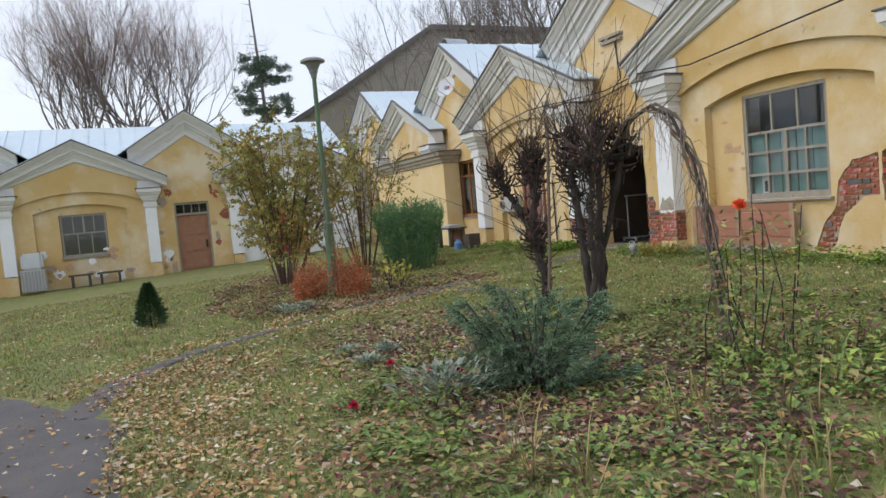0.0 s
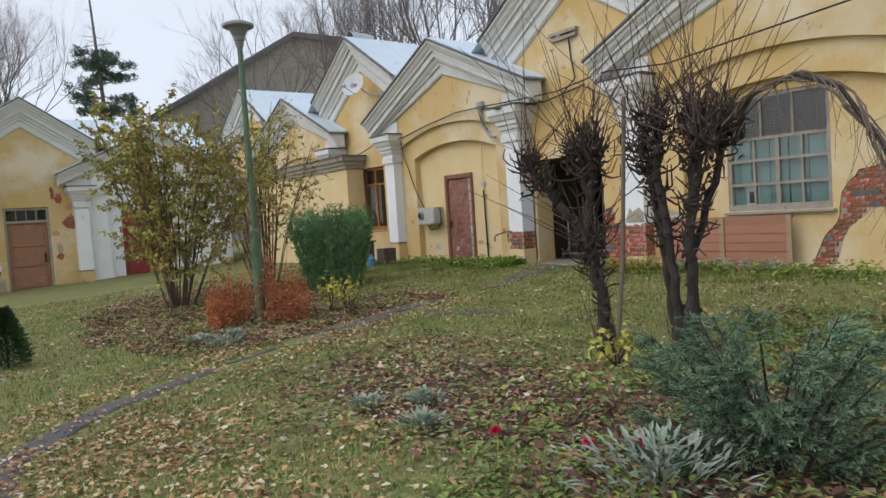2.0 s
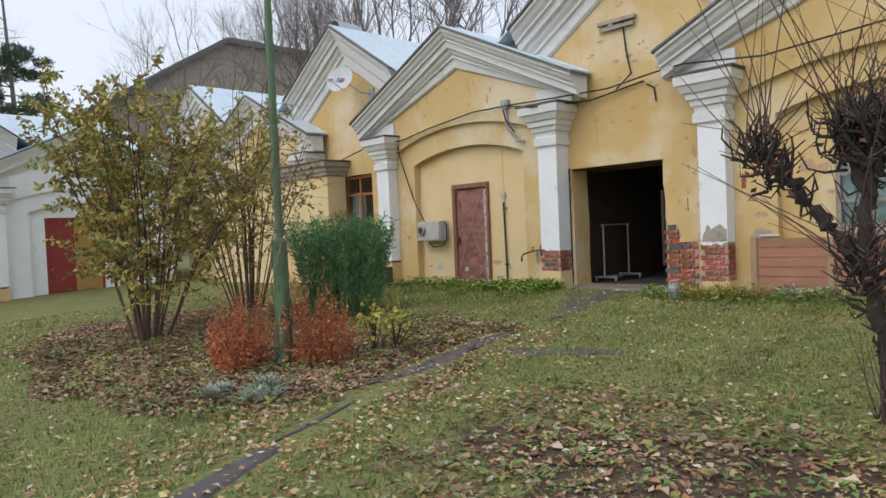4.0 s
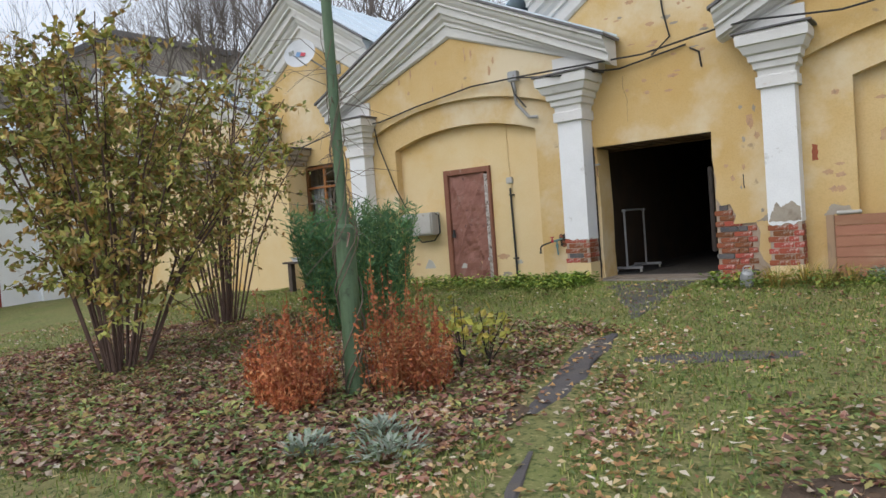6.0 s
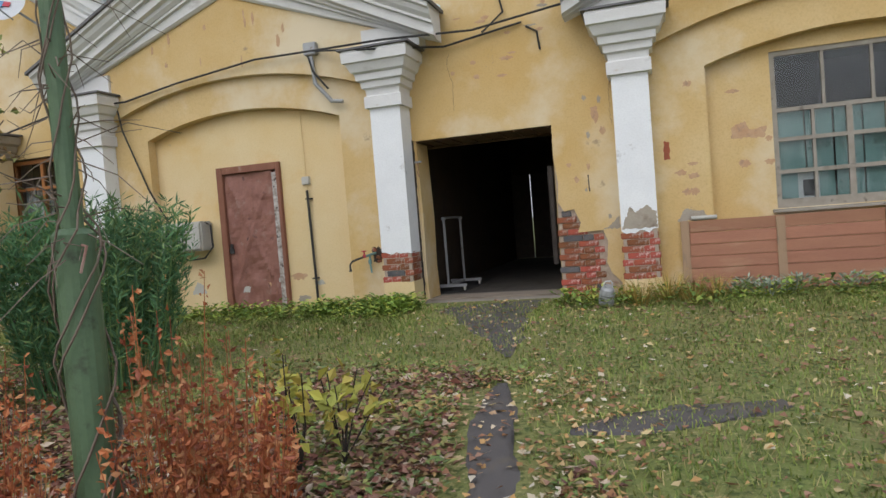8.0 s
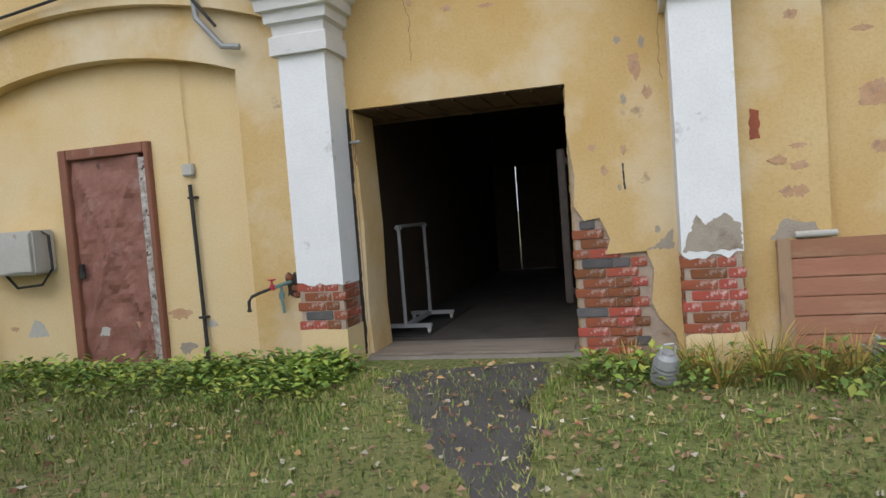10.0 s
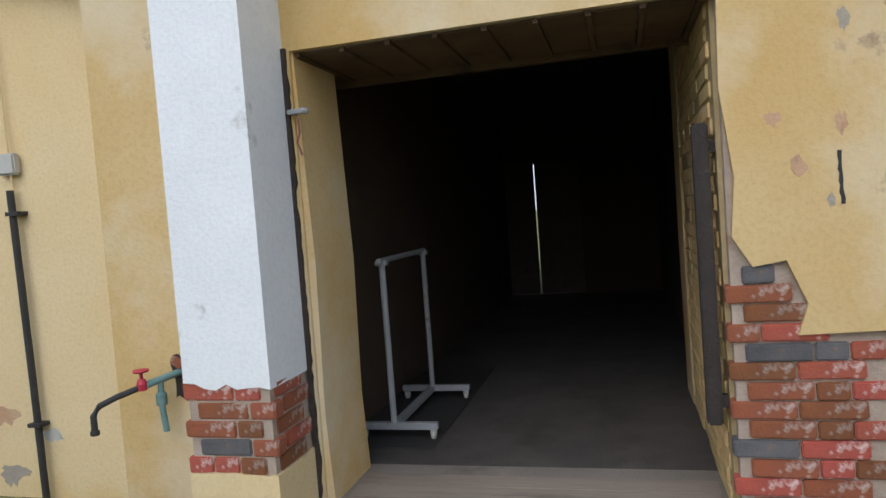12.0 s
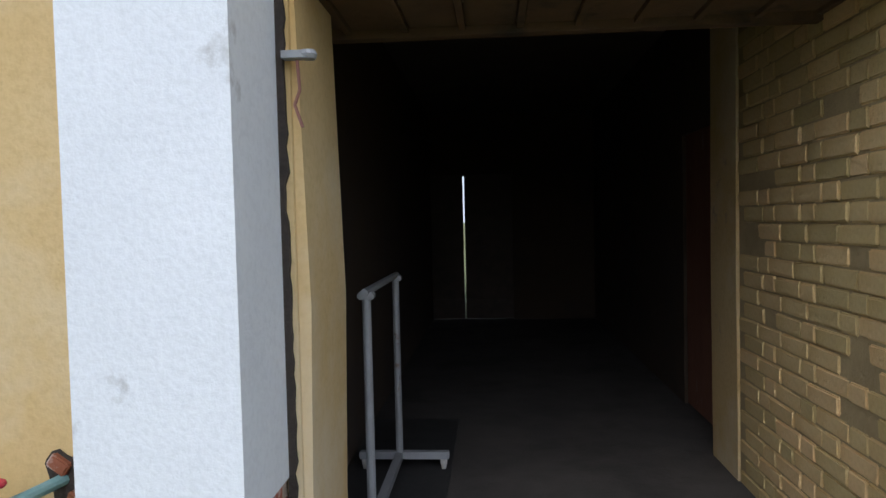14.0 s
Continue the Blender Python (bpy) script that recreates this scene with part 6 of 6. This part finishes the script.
def little_spruce():
    rng.seed(53)
    x, y = -12.55, 0.12
    z = ground_z(x, y)
    t = thing("dwarf_spruce", (x, y, z), "small dark green conical spruce on the lawn", "dwarf conifer")
    s, n = Soup(), Soup()
    s.tube([(x, y, z - 0.02), (x, y, z + 0.35), (x, y, z + 0.72)], 0.02, 0.004, 6)
    for k in range(5200):
        f = rng.random() ** 0.8
        a = rng.uniform(0, 2 * math.pi)
        r = 0.26 * (1 - f) ** 0.75 * min(1, 0.6 + 2.5 * f) * rng.uniform(0.5, 1.08) * (1 + 0.12 * math.sin(9 * a))
        c = Vector((x + r * math.cos(a), y + r * math.sin(a), z + 0.03 + f * 0.7))
        n.leaf(c, Vector((math.cos(a), math.sin(a), 0.5)) + 0.5 * rvec(), rvec(), rng.uniform(0.045, 0.09), 0.016)
    s.done("trunk", BARK, t)
    n.done("foliage", SPRUCE, t)


little_spruce()


def vine_arch():
    rng.seed(55)
    t = thing("rose_arch", (-5.6, 5.4, 0), "bent arch wound with a bare climbing vine", "garden arch")
    pts = [(-6.75, 5.5, 0.0), (-6.72, 5.5, 1.2), (-6.5, 5.5, 1.9), (-6.05, 5.48, 2.28), (-5.65, 5.45, 2.36), (-5.3, 5.42, 2.2), (-5.0, 5.38, 1.75), (-4.75, 5.3, 1.15), (-4.55, 5.2, 0.5), (-4.4, 5.1, 0.0)]
    pts = [(-5.05 + 0.87 * (x + 5.6), y - 0.95, -0.02 + 0.92 * z) for x, y, z in pts]
    bm = B()
    tube(bm, pts, 0.016, 7)
    part("hoop", bm, BARK, t)
    s = Soup()
    P = [Vector(p) for p in pts]
    for k in range(9):
        line = []
        ph = rng.uniform(0, 6)
        for i in range(28):
            f = (2.5 + 6.4 * i / 27)
            j = min(int(f), len(P) - 2)
            q = P[j].lerp(P[j + 1], f - j)
            line.append(q + Vector((0.05 * math.sin(ph + i * 0.8), 0.06 * math.cos(ph + i * 0.8), 0.03 * math.sin(ph + i))) + 0.015 * rvec())
        s.tube(line, 0.009, 0.004, 4)
    s.done("vine", TWIG, t, "twisted bare vine stems")
    w = Soup()
    for k in range(110):
        f = rng.uniform(3, 8)
        j = int(f)
        q = P[j].lerp(P[j + 1], f - j) + 0.05 * rvec()
        e = q + Vector((rng.uniform(-0.2, 0.2), rng.uniform(-0.15, 0.15), -rng.uniform(0.05, 0.55)))
        w.tube([q, q.lerp(e, 0.5) + 0.06 * rvec(), e], 0.003, 0.0015, 3)
    w.done("twig", TWIG, t, "thin hanging twigs")


vine_arch()


def rose_bush():
    rng.seed(57)
    t = thing("rose_bush", (-3.6, 4.1, 0), "tall rose bush with an orange-red bloom and sparse leaves", "rose bush")
    s, n = Soup(), Soup()
    for k in range(12):
        x, y = -3.65 + rng.uniform(-0.35, 0.5), 4.1 + rng.uniform(-0.4, 0.4)
        p = Vector((x, y, ground_z(x, y)))
        e = p + Vector((rng.uniform(-0.25, 0.25), rng.uniform(-0.25, 0.25), rng.uniform(0.6, 1.25)))
        if k == 0:
            e = Vector((-3.72, 4.05, 1.2))
        mid = p.lerp(e, 0.5) + 0.06 * rvec()
        s.tube([p, mid, e], 0.007, 0.004, 5)
        for j in range(30):
            c = p.lerp(e, rng.uniform(0.2, 0.95)) + 0.08 * rvec()
            n.leaf(c, rvec(), rvec(), rng.uniform(0.04, 0.08), 0.035)
    s.done("stem", BARK, t)
    n.done("foliage", BEDLEAF, t)
    for c in ((-3.72, 4.05, 1.22), (-3.66, 4.0, 1.20)):
        f = Soup()
        for k in range(26):
            d = rvec()
            d.z = abs(d.z) * 0.7 + 0.2
            f.leaf(Vector(c) + 0.008 * rvec(), d, rvec(), 0.05, 0.04, 0.5)
        f.done("bloom", PETAL_ORANGE, t, "orange-red rose bloom")


rose_bush()


def flower(x, y, h=0.16):
    t = thing("crimson_flower", (x, y, ground_z(x, y)), "small crimson bloom low in the flower bed", "flower", "crimson blooms in the bed")
    s, f = Soup(), Soup()
    p = Vector((x, y, ground_z(x, y)))
    s.tube([p, p + Vector((0.01, 0, h / 2)), p + Vector((0, 0.01, h))], 0.004, 0.003, 4)
    for k in range(20):
        d = rvec()
        d.z = abs(d.z)
        f.leaf(p + Vector((0, 0, h)), d, rvec(), 0.045, 0.035, 0.4)
    s.done("stem", LUSH, t)
    f.done("bloom", PETAL_RED, t)


for x, y in ((-4.85, 2.2), (-5.05, 2.05), (-4.55, 1.25), (-5.6, 1.9)):
    flower(x, y)


def silver_plant(x, y, h, k_leaf, seed, label):
    rng.seed(seed)
    t = thing("silver_plant", (x, y, ground_z(x, y)), label, "perennial")
    n = Soup()
    b = Vector((x, y, ground_z(x, y)))
    for k in range(k_leaf):
        a = rng.uniform(0, 2 * math.pi)
        r = rng.uniform(0, h * 0.9)
        top = rng.uniform(0.3, 1.0) * h * (1 - 0.35 * r / h)
        p = b + Vector((math.cos(a) * r, math.sin(a) * r, top * 0.7))
        d = Vector((math.cos(a), math.sin(a), rng.uniform(0.1, 1.2))) + 0.4 * rvec()
        n.leaf(p, d, (0, 0, 1), rng.uniform(0.06, 0.13) * (0.5 + h), 0.024)
    n.done("foliage", SILVER, t)


silver_plant(-4.55, 1.95, 0.45, 260, 61, "silvery lance-leaved plant beside the juniper")
for i, (x, y, h) in enumerate(((-10.9, 2.2, 0.22), (-11.2, 2.45, 0.2), (-6.9, 2.3, 0.16), (-6.4, 1.95, 0.16), (-7.2, 2.0, 0.14), (-11.5, 2.1, 0.18))):
    silver_plant(x, y, h, 150, 62 + i, "low tuft of silver-grey leaves in the bed")


def sapling(x, y, h, seed):
    rng.seed(seed)
    t = thing("sapling", (x, y, ground_z(x, y)), "young bush with a few bright yellow leaves", "sapling")
    s, n = Soup(), Soup()
    b = Vector((x, y, ground_z(x, y)))
    for k in range(7):
        e = b + Vector((rng.uniform(-0.22, 0.22), rng.uniform(-0.22, 0.22), h * rng.uniform(0.7, 1)))
        s.tube([b, b.lerp(e, 0.5) + 0.03 * rvec(), e], 0.006, 0.003, 4)
        for j in range(9):
            n.leaf(b.lerp(e, rng.uniform(0.5, 1)) + 0.09 * rvec(), rvec() + Vector((0, 0, -0.2)), Vector((0, 0, 1)) + rvec(), rng.uniform(0.06, 0.11), 0.06)
    s.done("stem", BARK, t)
    n.done("foliage", YELLOWLEAF, t, "bright yellow leaves")


sapling(-11.8, 4.15, 0.62, 71)
sapling(-11.62, 4.3, 0.5, 73)
sapling(-6.4, 3.95, 0.26, 72)

# ---- ground cover ----
def dist_path(x, y):
    best = 9.0
    for (ax, ay), (bx, by) in zip(PATH, PATH[1:]):
        t = max(0, min(1, ((x - ax) * (bx - ax) + (y - ay) * (by - ay)) / ((bx - ax) ** 2 + (by - ay) ** 2)))
        best = min(best, math.hypot(x - ax - t * (bx - ax), y - ay - t * (by - ay)))
    return best


def on_road(x, y):
    return (x > -7.2 and -3.2 < y < -0.35 - 0.1 * max(0, x + 4)) or (x <= -7.2 and abs(y + 1.75 - 0.72 * (x + 7.8)) < 1.0 and y < -0.6)


BEDS = [(-13.3, 3.2, 3.3, 2.0), (-15.9, 3.8, 2.6, 2.3), (-11.95, 4.3, 1.25, 1.9), (-7.0, 2.7, 2.3, 1.3), (-4.2, 3.0, 2.2, 2.2), (-8.2, 3.6, 1.2, 0.8)]


def bed(x, y):
    """How much a place belongs to the flower beds: 1 in the middle, under 0 outside."""
    return max(1 - ((x - a) / rx) ** 2 - ((y - b) / ry) ** 2 for a, b, rx, ry in BEDS) + 0.35 * noise.noise(Vector((x * 1.2, y * 1.2, 9)))


for a, b, rx, ry in BEDS[:2] + BEDS[3:5]:
    strip("ground_bed", [(a - rx * 0.85, b), (a - rx * 0.4, b + 0.1), (a, b), (a + rx * 0.4, b - 0.1), (a + rx * 0.85, b)], [0.3, ry * 1.3, ry * 1.5, ry * 1.3, 0.3], 0.012, BED_SOIL, "dark soil of a flower bed with leaf litter", "flower bed", 0.2)


def grass():
    rng.seed(81)
    s = Soup()

    def tuft(x, y, h):
        p = Vector((x, y, ground_z(x, y) - 0.003))
        a = rng.uniform(0, 6.283)
        lean = rng.uniform(0.2, 1.1) * h
        s.blade(p, p + Vector((math.cos(a) * lean, math.sin(a) * lean, h)), rng.uniform(0.005, 0.011), (-math.sin(a), math.cos(a), 0))

    for k in range(300000):
        x, y = -22 + 24 * rng.random() ** 0.8, -3.4 + 12.5 * rng.random()
        b = bed(x, y)
        if on_road(x, y) or dist_path(x, y) < 0.17 or (b > 0.2 and rng.random() < 0.85):
            continue
        thin = noise.noise(Vector((x * 0.7, y * 0.7, 21)))
        if rng.random() < 0.1 + max(0, -thin) * 0.8:
            continue
        tuft(x, y, rng.uniform(0.015, 0.05) * (1 + 0.9 * max(0, noise.noise(Vector((x * 1.3, y * 1.3, 44))))))
    for k in range(90000):
        x, y = rng.uniform(-20, -5), 9.1 - abs(rng.gauss(0, 0.9))
        if dist_path(x, y) < 0.3 or (-12.6 < x < -11.3 and y > 7.2) or noise.noise(Vector((x * 0.8, y * 0.8, 61))) < -0.25 + 0.4 * (9.1 - y) * (x > -11.2):
            continue
        tuft(x, y, rng.uniform(0.02, 0.075))
    tagged(s.done("grass", GRASS), "short yellow-green autumn grass, longer by the wall", "grass", kind="stuff")


grass()


def litter(name, material, count, weight, size, label, seed):
    """Fallen leaves, strewn by a weight from 0 to 1."""
    rng.seed(seed)
    s = Soup()
    n = 0
    for _ in range(count * 30):
        if n >= count:
            break
        x, y = -22 + 25 * rng.random(), -3.2 + 12.4 * rng.random()
        if rng.random() > weight(x, y):
            continue
        n += 1
        z = ground_z(x, y) + rng.uniform(0.012, 0.04)
        a = rng.uniform(0, 6.283)
        up = (Vector((0, 0, 1)) + 0.6 * rvec()).normalized()
        s.leaf((x, y, z), (math.cos(a), math.sin(a), rng.uniform(-0.25, 0.35)), up, size * rng.uniform(0.4, 1.2), size * rng.uniform(0.3, 0.8), rng.uniform(-0.3, 0.5))
    tagged(s.done(name, material), label, "fallen leaves", kind="stuff")


def on_lawn(x, y):
    if on_road(x, y):
        return 0.03
    return 0.10 + 0.3 * max(0, noise.noise(Vector((x * 0.8, y * 0.8, 31)))) + 0.4 * max(0, bed(x, y))


def in_beds(x, y):
    return min(1, max(0, bed(x, y) + 0.12) * 2) * (dist_path(x, y) > 0.26) * (1 if x < -9.6 else 0.1) * (1.0 if noise.noise(Vector((x * 1.6, y * 1.6, 77))) > -0.2 else 0.35)


def by_the_road(x, y):
    edge = math.exp(-((y - 0.0 + 0.08 * x + 0.3) / 0.85) ** 2) if -8.5 < x < 2 else 0
    side = math.exp(-((dist_path(x, y) - 0.45) / 0.25) ** 2) if y < 6 else 0
    return (0.03 if on_road(x, y) else 0.8 * max(edge, 0.55 * side)) * (0.45 + 0.9 * max(0, 0.3 + noise.noise(Vector((x * 1.5, y * 1.5, 12)))))


litter("leaf_litter", FIN, 26000, on_lawn, 0.062, "fallen brown and straw-coloured leaves strewn over the lawn", 83)
litter("bed_litter", BED_FIN, 27000, in_beds, 0.085, "thick carpet of damp red-brown leaves under the shrubs", 84)
litter("path_litter", DRY_FIN, 11000, by_the_road, 0.06, "dry tan leaves gathered along the alley and footpath", 85)


def weeds(name, mtl, count, where, size, label, seed, upright=0.6):
    rng.seed(seed)
    s = Soup()
    made = 0
    for _ in range(count * 40):
        if made >= count:
            break
        x, y = where()
        if x is None or on_road(x, y) or dist_path(x, y) < 0.25:
            continue
        made += 1
        b = Vector((x, y, ground_z(x, y) - 0.005))
        h = size * rng.uniform(0.5, 1.4)
        for k in range(rng.randint(7, 14)):
            a = rng.uniform(0, 6.283)
            r = rng.uniform(0.1, 0.7) * h
            p = b + Vector((math.cos(a) * r, math.sin(a) * r, rng.uniform(0.1, 1.0) * h * upright * 1.4))
            d = Vector((math.cos(a), math.sin(a), rng.uniform(-0.2, 0.8) * upright))
            s.leaf(p, d, Vector((0, 0, 1)) + 0.3 * rvec(), rng.uniform(0.35, 0.75) * h, rng.uniform(0.22, 0.4) * h)
    tagged(s.done(name, mtl), label, "weeds", kind="stuff")


def in_bed():
    x, y = rng.uniform(-17, 0.5), rng.uniform(0.4, 6)
    return (x, y) if bed(x, y) > 0.02 else (None, None)


def near_right():
    x, y = rng.uniform(-6.2, 1.5), rng.uniform(1.0, 6.5)
    return (x, y) if y > 0.8 + 0.15 * abs(x + 2) and noise.noise(Vector((x, y, 4))) > -0.25 else (None, None)


def along_wall():
    x = rng.choice((rng.uniform(-16.9, -13.0), rng.uniform(-14.2, -12.9), rng.uniform(-11.1, -5.5), rng.uniform(-13.4, -12.7)))
    y = 9.1 - abs(rng.gauss(0, 0.35))
    return (x, y) if not -12.85 < x < -11.2 else (None, None)


def lawn():
    return rng.uniform(-11, -2), rng.uniform(0.5, 8)


weeds("bed_plants", BEDLEAF, 2300, in_bed, 0.085, "withering low plants in the flower beds", 91)
weeds("green_weeds", LUSH, 2100, near_right, 0.085, "fresh green low weeds in the bed", 92)
weeds("wall_weeds", WALLGREEN, 950, along_wall, 0.115, "lush yellow-green weeds along the foot of the wall", 93, 0.9)
weeds("lawn_weeds", BEDLEAF, 2600, lawn, 0.05, "small broad-leaved weeds in the lawn", 94, 0.4)


def dry_stalks():
    rng.seed(97)
    s = Soup()
    for k in range(420):
        x, y = rng.uniform(-3.6, 1.0), rng.uniform(1.6, 6.0)
        if noise.noise(Vector((x * 1.1, y * 1.1, 51))) < -0.05:
            continue
        p = Vector((x, y, ground_z(x, y)))
        for _ in range(5):
            a = rng.uniform(0, 6.283)
            h = rng.uniform(0.12, 0.42)
            s.blade(p, p + Vector((math.cos(a) * h * rng.uniform(0.2, 0.8), math.sin(a) * h * rng.uniform(0.2, 0.8), h)), 0.009, (-math.sin(a), math.cos(a), 0))
    tagged(s.done("dry_stalks", STALK), "withered straw and brown stalks in the flower bed", "dry stalks", kind="stuff")


dry_stalks()
weeds("mint_clump", LUSH, 110, lambda: (rng.gauss(-3.0, 0.55), rng.gauss(3.9, 0.5)), 0.12, "darker green leafy plants round the rose bush", 98, 1.0)
weeds("withered_plants", DEADLEAF, 420, near_right, 0.10, "withered brown plants between the green weeds", 99, 0.6)
weeds("shrub_undergrowth", BEDLEAF, 1100, lambda: (rng.uniform(-16.5, -10.9), rng.uniform(1.5, 6.2)), 0.075, "low mixed green plants round the lamp post", 96, 0.8)


def straw_tuft(x, y, h, n, seed, mtl=STRAW):
    rng.seed(seed)
    t = thing("grass_tuft", (x, y, ground_z(x, y)), "arching tuft of yellowed long grass by the wall", "grass tuft", "long grass tufts")
    s = Soup()
    b = Vector((x, y, ground_z(x, y) - 0.01))
    for k in range(n):
        a = rng.uniform(0, 6.283)
        p = b + Vector((math.cos(a), math.sin(a), 0)) * rng.uniform(0, 0.12)
        s.blade(p, p + Vector((math.cos(a) * h * rng.uniform(0.3, 1.1), math.sin(a) * h * rng.uniform(0.3, 1.1), h * rng.uniform(0.3, 1.0))), 0.009, (-math.sin(a), math.cos(a), 0))
    s.done("foliage", mtl, t)


for i, (x, y, h) in enumerate(((-10.2, 8.75, 0.35), (-9.9, 8.85, 0.4), (-9.65, 8.7, 0.35), (-10.35, 9.0, 0.25), (-9.4, 8.9, 0.3), (-10.75, 9.1, 0.22))):
    straw_tuft(x, y, h, 90, 100 + i)
for i, (x, y) in enumerate(((-9.1, 9.05), (-8.6, 9.1), (-8.1, 9.0), (-7.7, 9.05), (-8.9, 8.85))):
    silver_plant(x, y, 0.28, 120, 120 + i, "blue-green broad-leaved plant under the boarded panel")
